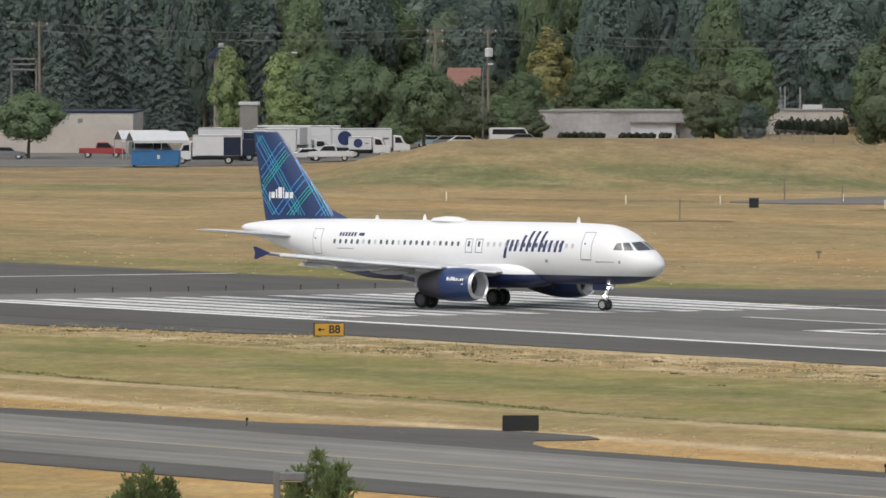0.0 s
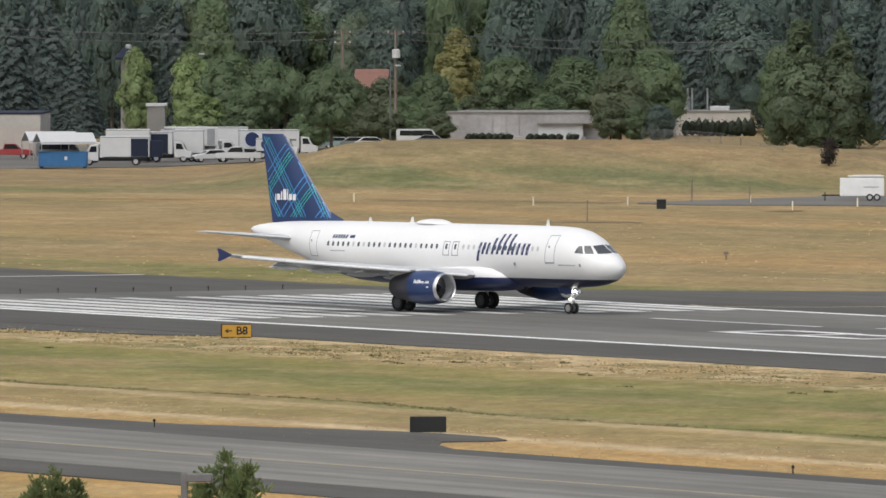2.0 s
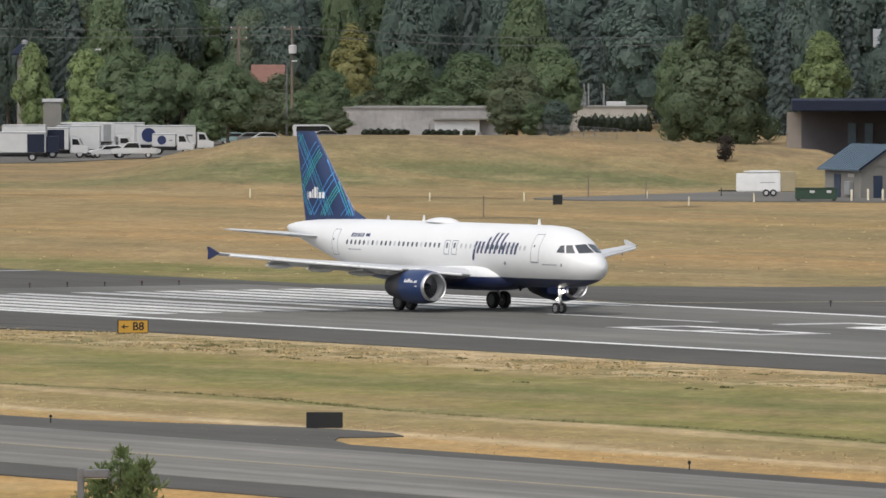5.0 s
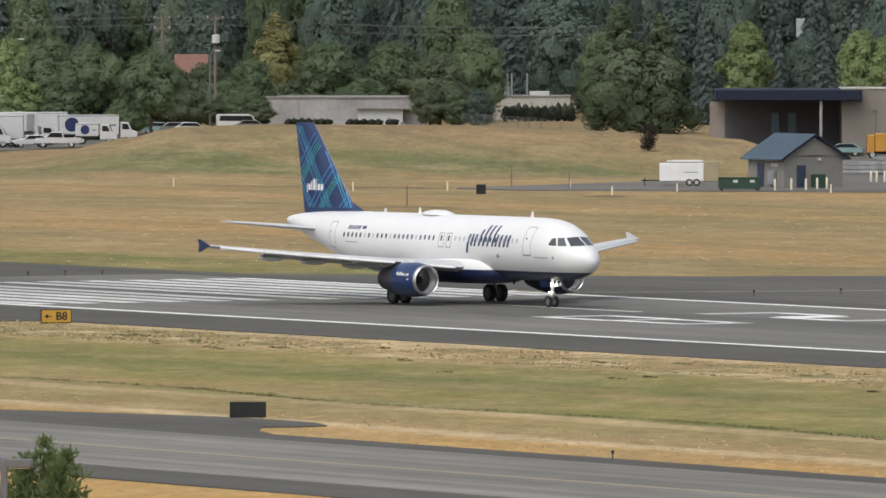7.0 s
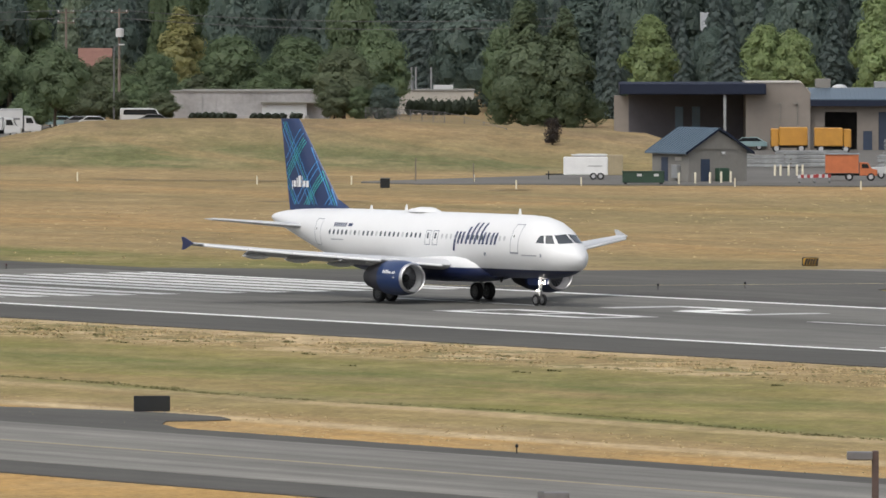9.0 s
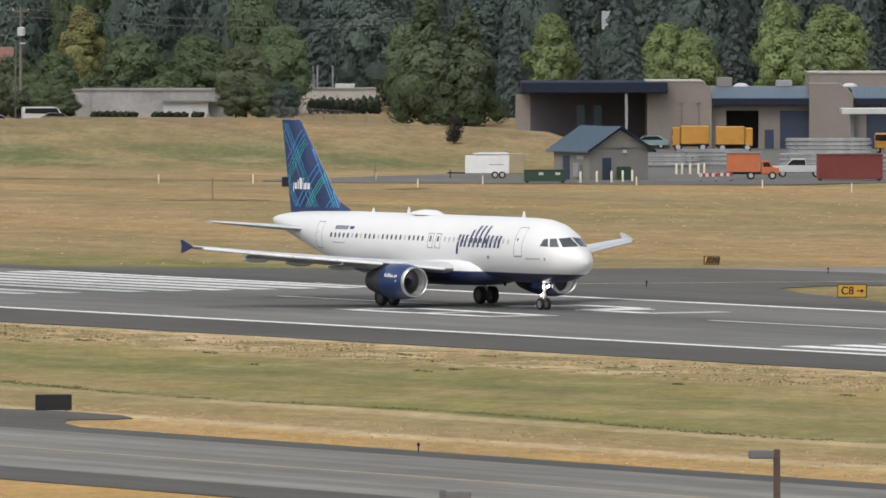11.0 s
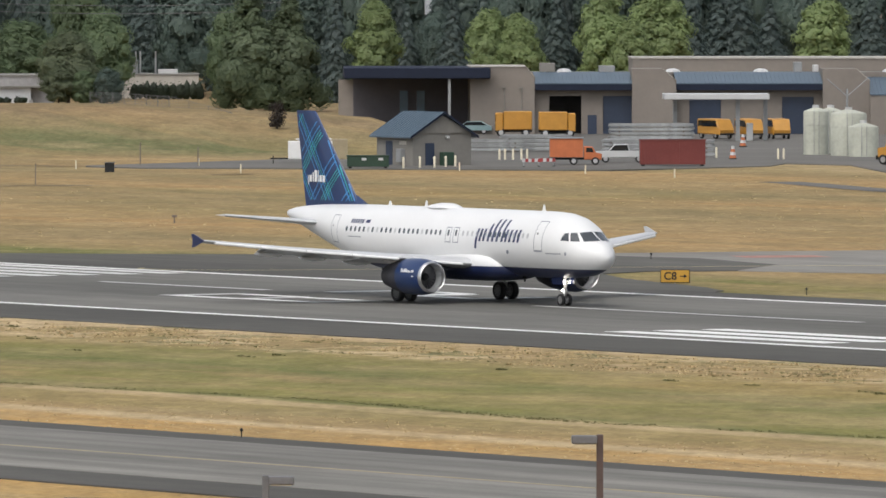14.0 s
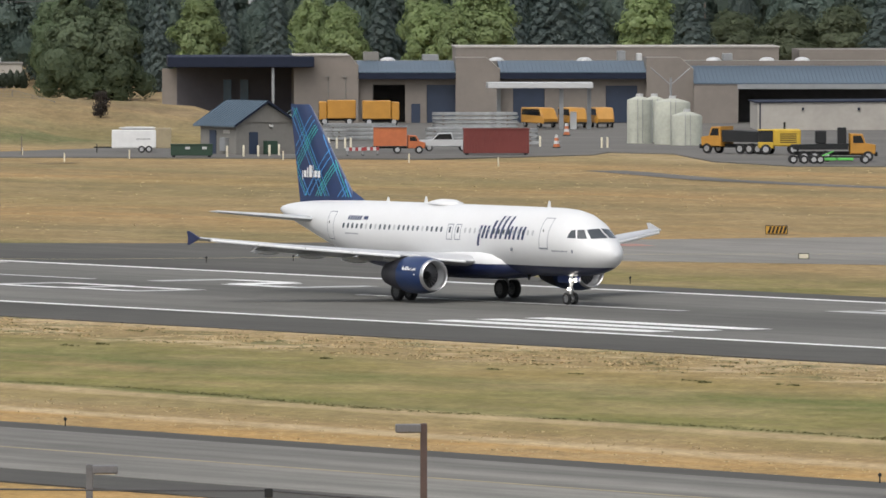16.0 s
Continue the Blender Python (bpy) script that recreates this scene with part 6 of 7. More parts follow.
car(spot(-65.56, 1387.9, turn=200), "car", VAN_WHITE, "white estate car parked by trucks", "car")
car(spot(-62.45, 1388.0, turn=180), "pickup", VAN_WHITE, "white pickup truck parked by trucks", "pickup truck")
for x, kind, paint, lab in ((735, "car", GREY_CAR, "dark grey car among parked cars"), (765, "car", TEAL_CAR, "pale blue car among parked cars"), (800, "car", GREY_CAR, "dark grey car among parked cars"), (822, "car", VAN_WHITE, "white car among parked cars"), (905, "van", VAN_WHITE, "white van parked behind the bank"), (930, "car", GREY_CAR, "grey car parked behind the bank")):
    car(spot({735: -56.21, 765: -54.14, 800: -51.89, 822: -50.09, 905: -45.20, 930: -43.31}[x], 1482 if x < 850 else 1500, 0.12, 5), kind, paint, lab, "van" if kind == "van" else "car")


def skip(name, m, L, W, H, paint, label, ribs=7):
    s = thing(name, m, label, "container")
    body = part("body", Geo().box(-L / 2, L / 2, -W / 2, W / 2, 0.15, H, bevel=0.04), paint, s)
    rib = mesh_of("rib", Geo().box(-0.06, 0.06, -W / 2 - 0.07, -W / 2, 0.2, H - 0.12), paint)
    for i in range(ribs):
        part("rib", rib, None, body, "", None, pose(-L / 2 + 0.2 + (L - 0.4) * i / (ribs - 1), 0, 0))
    part("rim", Geo().box(-L / 2 - 0.05, L / 2 + 0.05, -W / 2 - 0.09, W / 2 + 0.09, H - 0.12, H, bevel=0.02), paint, s)
    for x in (-L / 2 + 0.3, L / 2 - 0.3):
        part("skid", Geo().box(x - 0.15, x + 0.15, -W / 2, W / 2, 0, 0.15), BLACK, s)
    return s


b = skip("waste_container", spot(-80.34, 1351.6), 5.4, 2.2, 1.85, BIN_BLUE, "blue steel waste container with ribbed sides")
part("notice", Geo().box(0.2, 0.5, -1.2, -1.16, 0.9, 1.3), VAN_WHITE, b)
b = skip("dumpster", spot(13.11, 1158.0), 4.0, 1.6, 1.25, BIN_GREEN, "dark green dumpster with small white labels")
for x in (-0.6, 1.0):
    part("notice", Geo().box(x, x + 0.45, -0.9, -0.87, 0.75, 1.0), VAN_WHITE, b)
skip("shipping_container", spot(42.61, 1168.1), 6.3, 2.4, 2.55, RUST, "rust red steel container with ribbed sides", 22)

for x, y, w in ((-84.9, 1403, 3.0), (-82.7, 1394, 3.3)):
    c = thing("shade_canopy", spot(x, y, YARD, 16), "white canvas canopy on thin posts", "canopy", "white canopies")
    canvas = part("canvas", Geo().loft([[(q, py, z) for py, z in ((-2.2, 2.25), (0, 3.3), (2.2, 2.25), (2.2, 2.18), (0, 3.22), (-2.2, 2.18))] for q in (-w, w)]), VAN_WHITE, c, "white canvas roof")
    part("valance", Geo().box(-w, w, -2.23, -2.2, 1.98, 2.28), VAN_WHITE, canvas)
    for px in (-w + 0.1, 0, w - 0.1):
        for py in (-2.1, 2.1):
            part("post", Geo().tube((px, py, 0), (px, py, 2.22), 0.05, n=6), GALV, c)
car(spot(-83.6, 1397, turn=8), "van", GREY_CAR, "dark grey van under a white canopy", "van")


TRAILER_WHITE = mat("trailer_white", (0.66, 0.66, 0.65), 0.4, vary=0.08)


def cargo_trailer():
    t = thing("cargo_trailer", spot(7.73, 1178.8), "white twin-axle cargo trailer with ladders on its roof", "trailer")
    part("box", Geo().box(-2.15, 2.15, -1.0, 1.0, 0.45, 2.2, bevel=0.06), TRAILER_WHITE, t)
    part("stripe_sign", Geo().box(0.2, 1.6, -1.03, -1.0, 1.3, 1.36), GREY_CAR, t, "faint line of unreadable writing")
    for x in (0.75, 1.45):
        for s in (-1, 1):
            small_wheel(t, 0.34, 0.22, (x, s * 1.0, 0.34))
    part("drawbar", Geo().box(-3.9, -2.1, -0.06, 0.06, 0.45, 0.58), BLACK, t)
    part("jack", Geo().tube((-3.6, 0, 0), (-3.6, 0, 0.8), 0.05, n=6), BLACK, t)
    part("roof_rack", Geo().box(-1.2, 2.0, -0.8, 0.8, 2.25, 2.35), GALV, t)
    part("ladder", Geo().box(-1.4, 2.1, -0.6, -0.2, 2.36, 2.46), TRAILER_WHITE, t)
    part("ladder", Geo().box(-0.9, 1.9, 0.1, 0.5, 2.36, 2.5), TRAILER_WHITE, t)


cargo_trailer()
whole("wood_stack", Geo().box(-1.3, 1.3, -1.0, 1.0, 0, 2.0, bevel=0.06), mat("straw_board", (0.30, 0.25, 0.16), 0.9, vary=0.15), spot(10.28, 1200), "tan board-clad bin behind the trailer", "bin")


def utility_truck(m, label):
    t = thing("utility_truck", m, label, "truck", "yellow trucks")
    part("chassis", Geo().box(-2.0, 2.0, -0.6, 0.6, 0.5, 0.8), BLACK, t)
    part("body", Geo().box(-2.0, 1.1, -1.2, 1.2, 0.75, 2.75, bevel=0.08), YELLOW, t, "boxy yellow body")
    part("cab", Geo().box(1.15, 2.0, -1.15, 1.15, 0.6, 2.6, bevel=0.1), YELLOW, t)
    part("grille", Geo().box(1.98, 2.04, -0.9, 0.9, 0.8, 1.4), BLACK, t)
    part("windscreen", Geo().box(1.98, 2.03, -1.0, 1.0, 1.6, 2.4), GLASS, t)
    for s in (-1, 1):
        for x in (-1.3, 1.4):
            small_wheel(t, 0.45, 0.28, (x, s * 1.0, 0.45))
    return t


utility_truck(spot(30.85, 1320.9, turn=180), "yellow boxy utility truck parked before the depot")
utility_truck(spot(35.51, 1317.5, turn=0), "yellow boxy utility truck parked before the depot")
car(spot(26.43, 1334.3, turn=180), "car", TEAL_CAR, "pale teal car parked in the yard", "car")
for x, turn, lab in ((52.4, -64, "yellow van parked under the canopy"), (56.0, -76, "yellow van parked beside a canopy column"), (59.2, -84, "yellow van seen from its front")):
    car(spot(x, 1308, turn=turn), "van", YELLOW, lab, "van")


def orange_truck(m):
    t = thing("work_truck", m, "orange work truck with a grey-topped box body", "truck")
    part("tarp_body", Geo().loft([[(x, y, z) for y, z in ((-0.95, 0.75), (0.95, 0.75), (0.9, 2.55), (-0.9, 2.55))] for x in (-1.7, 1.5)]), ORANGE, t, "orange box body")
    part("lid", Geo().box(-1.8, 1.6, -1.0, 1.0, 2.55, 2.65), GALV, t)
    part("cab", shell([(1.6, 0.5), (3.3, 0.5), (3.35, 1.05), (2.75, 1.2), (2.45, 1.75), (1.6, 1.8)], 1.9), ORANGE, t, "orange truck cab", 40)
    for s in (-1, 1):
        part("side_window", Geo().prism([(2.55, 1.22), (2.35, 1.65), (1.8, 1.67), (1.8, 1.22)], s * 0.94 - 0.02, s * 0.94 + 0.02), GLASS, t)
    part("frame", Geo().box(-1.8, 3.2, -0.5, 0.5, 0.5, 0.7), BLACK, t)
    for s in (-1, 1):
        for x in (0.6, 2.7):
            small_wheel(t, 0.38, 0.22, (x, s * 0.9, 0.38))


orange_truck(spot(32.61, 1173.4))
car(spot(38.26, 1183.9, turn=180), "pickup", VAN_WHITE, "white pickup truck parked by a red container", "pickup truck")


RAIL = mat("weathered_rail", (0.27, 0.28, 0.28), 0.5, metal=0.2, vary=0.35, size=0.8, each=0.2)


def rail_stack(m, n, L, rows, label, group):
    """Galvanised guard rails stacked on bearers, each a beam of its own."""
    t = thing("rail_stack", m, label, "stack", group)
    beam = mesh_of("rail", Geo().prism([(-L / 2, 0), (L / 2, 0), (L / 2, 0.10), (-L / 2, 0.10)], -0.16, 0.16), RAIL)
    rnd = random.Random(n + rows)
    for r in range(rows):
        part("bearer", Geo().box(-L * 0.4, -L * 0.4 + 0.15, -n * 0.2, n * 0.2, r * 0.42, r * 0.42 + 0.15), WOOD, t)
        part("bearer", Geo().box(L * 0.4 - 0.15, L * 0.4, -n * 0.2, n * 0.2, r * 0.42, r * 0.42 + 0.15), WOOD, t)
        for k in range(n):
            for lay in (0, 1, 2):
                part("rail", beam, None, t, "", None, pose(rnd.uniform(-0.25, 0.25), (k - (n - 1) / 2) * 0.36, r * 0.42 + 0.16 + lay * 0.105, rnd.uniform(-4, 4), 0, rnd.uniform(-0.6, 0.6)))


rail_stack(spot(26.36, 1235), 6, 6.8, 3, "stack of galvanised rails on bearers", "rail stacks")
rail_stack(spot(31.2, 1238), 6, 7.0, 4, "stack of galvanised rails on bearers", "rail stacks")
rail_stack(spot(40.68, 1215), 5, 6.5, 4, "stack of galvanised rails on bearers", "rail stacks")
rail_stack(spot(45.2, 1210), 5, 6.0, 4, "stack of galvanised rails on bearers", "rail stacks")
rail_stack(spot(43.6, 1255), 4, 8.5, 6, "tall stack of pale steel rails", "rail stacks")


def tank(u, v, r, h, label):
    t = thing("storage_tank", spot(u, v), label, "tank", "storage tanks")
    part("shell", Geo().turned([(0, r), (h - 0.25, r), (h - 0.1, r * 0.96), (h + 0.22, r * 0.3), (h + 0.25, 0.05)], 28, "z"), TANK, t, "", 40)
    for z in (h * 0.33, h * 0.66):
        part("band", Geo().turned([(z - 0.03, r + 0.01), (z, r + 0.03), (z + 0.03, r + 0.01)], 28, "z", cap=False), TANK, t, "", 60)
    part("hatch", Geo().turned([(h + 0.15, 0.35), (h + 0.5, 0.35), (h + 0.5, 0.05)], 12, "z"), VAN_WHITE, t)
    for s in (-0.25, 0.25):
        part("ladder_rail", Geo().tube((s, -r - 0.12, 0), (s, -r - 0.12, h), 0.03, n=5), GALV, t)


for x, v, w, y in ((1133, 1222, 42, 180), (1152, 1228, 40, 182), (1190, 1217, 64, 182), (1216, 1212, 54, 204)):
    tank({1133: 59.07, 1152: 60.86, 1190: 62.13, 1216: 63.35}[x], v, w * v / 42870 * (1.0 if w > 45 else 1.05), (259 - y) * v / 21435, "off-white upright storage tank")


def dump_truck(m, label, flat=False):
    t = thing("dump_truck", m, label, "truck", "work trucks")
    part("frame", Geo().box(-4.6, 2.4, -0.5, 0.5, 0.6, 0.95), BLACK, t)
    part("cab", shell([(0.6, 0.7), (3.0, 0.7), (3.05, 1.6), (2.1, 1.75), (1.8, 2.6), (0.6, 2.65)], 2.2), YELLOW, t, "yellow truck cab", 40)
    for s in (-1, 1):
        part("side_window", Geo().prism([(1.95, 1.75), (1.65, 2.45), (0.9, 2.45), (0.9, 1.75)], s * 1.09 - 0.02, s * 1.09 + 0.02), GLASS, t)
        for x in (2.3, -1.6, -2.7, -3.7):
            small_wheel(t, 0.5, 0.3, (x, s * 1.0, 0.5))
    bed = part("dump_bed", Geo().loft([[(x, y, z) for x, z in ((-4.6, 1.15), (0.4, 1.15), (0.5, 2.3 if not flat else 1.7), (-4.8, 2.1 if not flat else 1.6))] for y in (-1.2, 1.2)]), BLACK, t, "black tipper body")
    for k in range(6):
        part("rib", Geo().box(-4.2 + k * 0.85, -4.1 + k * 0.85, -1.27, -1.2, 1.15, 2.0 if not flat else 1.6), BLACK, bed)
    if flat:
        part("crane", Geo().box(-0.5, 0.3, -0.7, 0.7, 1.6, 3.2, bevel=0.06), BLACK, t, "dark loader mast")
        part("salt_hopper", Geo().box(-2.6, -1.6, -0.8, 0.8, 1.7, 2.9, bevel=0.1), BLACK, t)
    part("bumper", Geo().box(3.0, 3.2, -1.1, 1.1, 0.5, 0.9, bevel=0.03), BLACK, t)


dump_truck(spot(65.7, 1172, turn=142), "black tipper truck with a yellow cab facing away")
dump_truck(spot(74.04, 1136, turn=0), "flatbed work truck with a yellow cab", True)


LEMON = mat("yellow_machine_paint", (0.50, 0.33, 0.03), 0.5, vary=0.15)


def compressor(m):
    t = thing("snow_blower", m, "yellow boxy machine with a dark cab", "machine")
    part("hood", Geo().box(-0.6, 2.1, -1.1, 1.1, 0.8, 2.45, bevel=0.12), LEMON, t, "yellow engine hood")
    for k in range(5):
        part("louvre", Geo().box(0.1, 1.7, -1.13, -1.1, 1.15 + k * 0.2, 1.23 + k * 0.2), BLACK, t)
    part("cab_roof", Geo().box(-2.0, -0.5, -1.1, 1.1, 2.3, 2.42, bevel=0.03), LEMON, t)
    part("ballast", Geo().box(-1.95, -0.55, -1.09, 1.09, 0.6, 1.2, bevel=0.04), LEMON, t)
    part("cab", Geo().box(-1.9, -0.55, -1.05, 1.05, 0.7, 2.3, bevel=0.08), BLACK, t)
    part("stack", Geo().tube((0.6, 0.3, 2.4), (0.6, 0.3, 3.1), 0.1, n=8), BLACK, t)
    for s in (-1, 1):
        for x in (-1.3, 1.4):
            small_wheel(t, 0.5, 0.35, (x, s * 1.0, 0.5))


compressor(spot(69.9, 1168))


def mower(m):
    t = thing("gang_mower", m, "bright green towed mower with black wheels", "mower")
    part("frame", Geo().box(-3.5, 3.6, -0.06, 0.06, 0.55, 0.7), BLACK, t)
    for x in (-0.2, 1.4):
        part("deck", Geo().box(x - 0.7, x + 0.8, -1.0, 1.0, 0.3, 0.55, bevel=0.05), MOWER, t, "green mower deck")
    part("arm", Geo().tube((-0.9, 0, 0.6), (0.4, 0, 1.15), 0.08, n=6), MOWER, t)
    for x in (-3.4, -2.4, -1.5, -0.9, 3.3):
        for s in (-0.9, 0.9):
            small_wheel(t, 0.4, 0.28, (x, s, 0.4))


mower(spot(72.19, 1127))


def traffic_cone(u, v):
    t = thing("traffic_cone", spot(u, v), "orange and white striped traffic barrel", "cone", "traffic cones")
    part("base", Geo().box(-0.4, 0.4, -0.4, 0.4, 0, 0.1, bevel=0.03), BLACK, t)
    for k in range(4):
        part("band", Geo().turned([(0.1 + k * 0.3, 0.34 - k * 0.05), (0.4 + k * 0.3, 0.29 - k * 0.05)], 12, "z"), ORANGE if k % 2 == 0 else VAN_WHITE, t)


traffic_cone(49.76, 1199.7)
traffic_cone(53.40, 1262)

for k, (u, v, turn) in enumerate(((28.9, 1164, 8), (30.4, 1166, -14))):
    t = thing("barricade", spot(u, v, YARD, turn), "low red and white striped road barricade", "barricade", "road barricades")
    for x in (-0.75, 0.75):
        part("foot", Geo().box(x - 0.05, x + 0.05, -0.3, 0.3, 0, 0.08), BLACK, t)
        part("upright", Geo().box(x - 0.04, x + 0.04, -0.04, 0.04, 0.08, 0.8), GALV, t)
    for i in range(6):
        part("board_stripe", Geo().box(-0.9 + i * 0.3, -0.6 + i * 0.3, -0.07, -0.04, 0.45, 0.78), RED if i % 2 else VAN_WHITE, t)

# posts along the yard's edge
post = thing("bollard", pose(0, 0, -500), "cream steel bollard post", "bollard", "bollards")
part("shaft", Geo().turned([(0, 0.11), (1.0, 0.11), (1.08, 0.06)], 10, "z"), CREAM_POST, post, "", 40)
for u, v in ((16.51, 1158.0), (18.12, 1160.5), (19.53, 1160.5), (20.65, 1163.1), (21.62, 1165.7), (26.57, 1197.5), (27.13, 1197.5), (27.92, 1197.5), (28.75, 1197.5), (29.31, 1197.5), (48.36, 1205.5), (54.24, 1199.5), (54.80, 1199.5)):
    copy_thing(post, pose(u, v, YARD))
marker = thing("marker_post", pose(0, 0, -500), "thin white roadside marker post", "post", "marker posts")
part("stake", Geo().box(-0.07, 0.07, -0.04, 0.04, 0, 0.85, bevel=0.01), CREAM_POST, marker)
for u, v in ((7.15, 1155.5), (21.72, 1150.3), (33.32, 1137.8), (0.94, 1141.3), (41.08, 1120.5), (-41.68, 1177.0), (-14.83, 1160.6), (-23.88, 1160.5), (-3.10, 1168.4)):
    copy_thing(marker, pose(u, v, 0.0))
for proto in (post, marker):
    for o in (*proto.children_recursive, proto):
        bpy.data.objects.remove(o)
for u, v, h in ((-11.46, 1145.6, 0.9),):
    t = thing("ground_box", pose(u, v, 0), "dark square utility box in the grass", "box")
    part("case", Geo().box(-0.45, 0.45, -0.3, 0.3, 0, h, bevel=0.04), BLACK, t)
    part("lid", Geo().box(-0.5, 0.5, -0.35, 0.35, h, h + 0.06), POST_GREY, t)
for u, v in ((-17.62, 1093.3), (-8.79, 1173.7), (-8.92, 1194.9), (-3.16, 1168.4)):
    t = thing("stake", pose(u, v, -0.1), "thin wooden survey stake", "stake", "survey stakes")
    part("stick", Geo().box(-0.05, 0.05, -0.05, 0.05, 0, 2.0), WOOD, t)


def bare_shrub(u, v, z, h, label):
    t = thing("shrub", pose(u, v, z), label, "shrub")
    rnd, g = random.Random(3), Geo()
    for k in range(26):
        q = rnd.uniform(0, 6.28)
        g.tube((0, 0, 0), (0.8 * math.cos(q) * rnd.uniform(0.3, 1), 0.8 * math.sin(q), h * rnd.uniform(0.5, 1)), 0.05, 0.02, 4)
    part("stems", g, BARK, t)
    g = Geo()
    for k in range(80):
        q, s = rnd.uniform(0, 6.28), rnd.uniform(0.1, 0.75)
        leaves(g, rnd, (s * math.cos(q), s * math.sin(q), h * rnd.uniform(0.2, 0.9)), 0.4, 14, 0.12)
    part("foliage", g, leaf_paint("leaf_brown", (0.05, 0.042, 0.038)), t)


bare_shrub(4.80, 1262, rise(4.80, 1262) - 0.1, 3.0, "dark brownish shrub on the grassy bank")


def fence():
    f = thing("chain_fence", pose(0, 0, 0), "chain-link fence along the top of the bank", "fence")
    pts = [(-15.10, 1300), (-13.89, 1300), (-12.68, 1300), (-11.46, 1300), (-10.25, 1300), (-9.04, 1300), (-7.83, 1300), (-6.62, 1300), (-4.48, 1294), (-2.35, 1288), (0.05, 1280)]
    hs = [1.25] * 8 + [0.8, 0.4, 0.15]
    tops = []
    for (u, v), h in zip(pts, hs):
        z = rise(u, v)
        part("post", Geo().tube((u, v, z - 0.2), (u, v, z + h + 0.05), 0.03, n=6), POST_GREY, f)
        tops.append(Vector((u, v, z + h)))
    for a, b in zip(tops, tops[1:]):
        part("rail", Geo().tube(a, b, 0.02, n=5), POST_GREY, f)
        for k in range(8):
            p, q = a.lerp(b, k / 8), a.lerp(b, (k + 1) / 8)
            part("mesh_wire", Geo().tube((p.x, p.y, rise(p.x, p.y)), q, 0.012, n=3).tube(p, (q.x, q.y, rise(q.x, q.y)), 0.006, n=3), POST_GREY, f)


fence()


def utility_pole(u, v, top, label, arms=1, can=False):
    p = thing("utility_pole", pose(u, v, 0), label, "utility pole", "utility poles")
    part("pole", Geo().tube((0, 0, 0), (0, 0, top), 0.2, 0.13, 8), WOOD, p)
    for k in range(arms):
        z = top - 0.5 - k * 1.3
        part("crossarm", Geo().box(-1.1, 1.1, -0.08, 0.08, z - 0.08, z + 0.08), WOOD, p)
        for x in (-0.95, 0, 0.95):
            part("insulator", Geo().turned([(z + 0.08, 0.05), (z + 0.2, 0.09), (z + 0.32, 0.04)], 8, "z", pose(x, 0, 0)), VAN_WHITE, p)
    if can:
        part("transformer", Geo().turned([(top - 3.6, 0.5), (top - 2.6, 0.52), (top - 2.5, 0.2)], 14, "z", pose(0.1, -0.5, 0)), VAN_WHITE, p, "pale transformer can", 40)


POLES = [(-106.38, 1540, 15.20), (-55.97, 1540, 14.34), (-49.21, 1540, 14.34), (85.95, 1600, 11.14)]
utility_pole(*POLES[0], "weathered wooden utility pole with a crossarm", 1)
utility_pole(*POLES[1], "weathered wooden utility pole with two crossarms", 2)
utility_pole(*POLES[2], "weathered wooden utility pole with a transformer", 1, True)
utility_pole(*POLES[3], "tall thin wooden utility pole", 0)


def cable(a, b, sag, r, label):
    a, b = Vector(a), Vector(b)
    n, rings = 24, []
    cross = (b - a).normalized().cross(Vector((0, 0, 1)))
    for i in range(n + 1):
        p = a.lerp(b, i / n) - Vector((0, 0, sag * 4 * (i / n) * (1 - i / n)))
        rings.append([p + cross * r * x + Vector((0, 0, r * y)) for x, y in ((1, 0), (0, 1), (-1, 0), (0, -1))])
    g = Geo().loft(rings)
    whole("cable", g, OVERHEAD if r > 0.02 else CABLE, pose(0, 0, 0), label, "cable", "overhead cables")


for off in (0.0, -1.0):
    z = lambda i: POLES[i][2] - 0.2 + off
    cable((-135, 1542, z(0) + 0.6), (*POLES[0][:2], z(0)), 0.3, 0.034, "grey overhead power cable")
    cable((*POLES[0][:2], z(0)), (*POLES[1][:2], z(1)), 0.8, 0.034, "grey overhead power cable")
    cable((*POLES[1][:2], z(1)), (*POLES[2][:2], z(2)), 0.15, 0.034, "grey overhead power cable")
    cable((*POLES[2][:2], z(2)), (0.77 + 6, 1540, z(2) - 1.0), 0.9, 0.034, "grey overhead power cable")
for px, top in ((-73.16, 11.42), (-48.75, 9.98)):
    p = thing("street_lamp", pose(px, 1505, 0), "grey street lamp with a curved arm", "street lamp", "street lamps")
    part("pole", Geo().tube((0, 0, 0), (0, 0, top - 0.2), 0.12, 0.08, 8), POST_GREY, p)
    part("arm", Geo().tube((0, 0, top - 0.2), (0.9, 0, top + 0.1), 0.06, n=6), POST_GREY, p)
    part("lamp_head", Geo().box(0.6, 1.3, -0.15, 0.15, top + 0.02, top + 0.2, bevel=0.04), VAN_WHITE, p)
p = thing("yard_mast", spot(67.21, 1320), "grey mast with two slanting arms", "mast")
part("mast", Geo().tube((0, 0, 0), (0, 0, 5.2), 0.12, n=8), GALV, p)
for s in (-1, 1):
    part("arm", Geo().tube((0, 0, 4.4), (s * 2.2, 0, 6.3), 0.06, n=6), GALV, p)
p = thing("billboard_frame", pose(-109.80, 1560, 8.74), "grey metal sign frame among the trees", "sign frame")
for k in range(3):
    part("bar", Geo().box(-2.0, 2.0, -0.1, 0.1, k * 0.7, k * 0.7 + 0.22), POST_GREY, p)
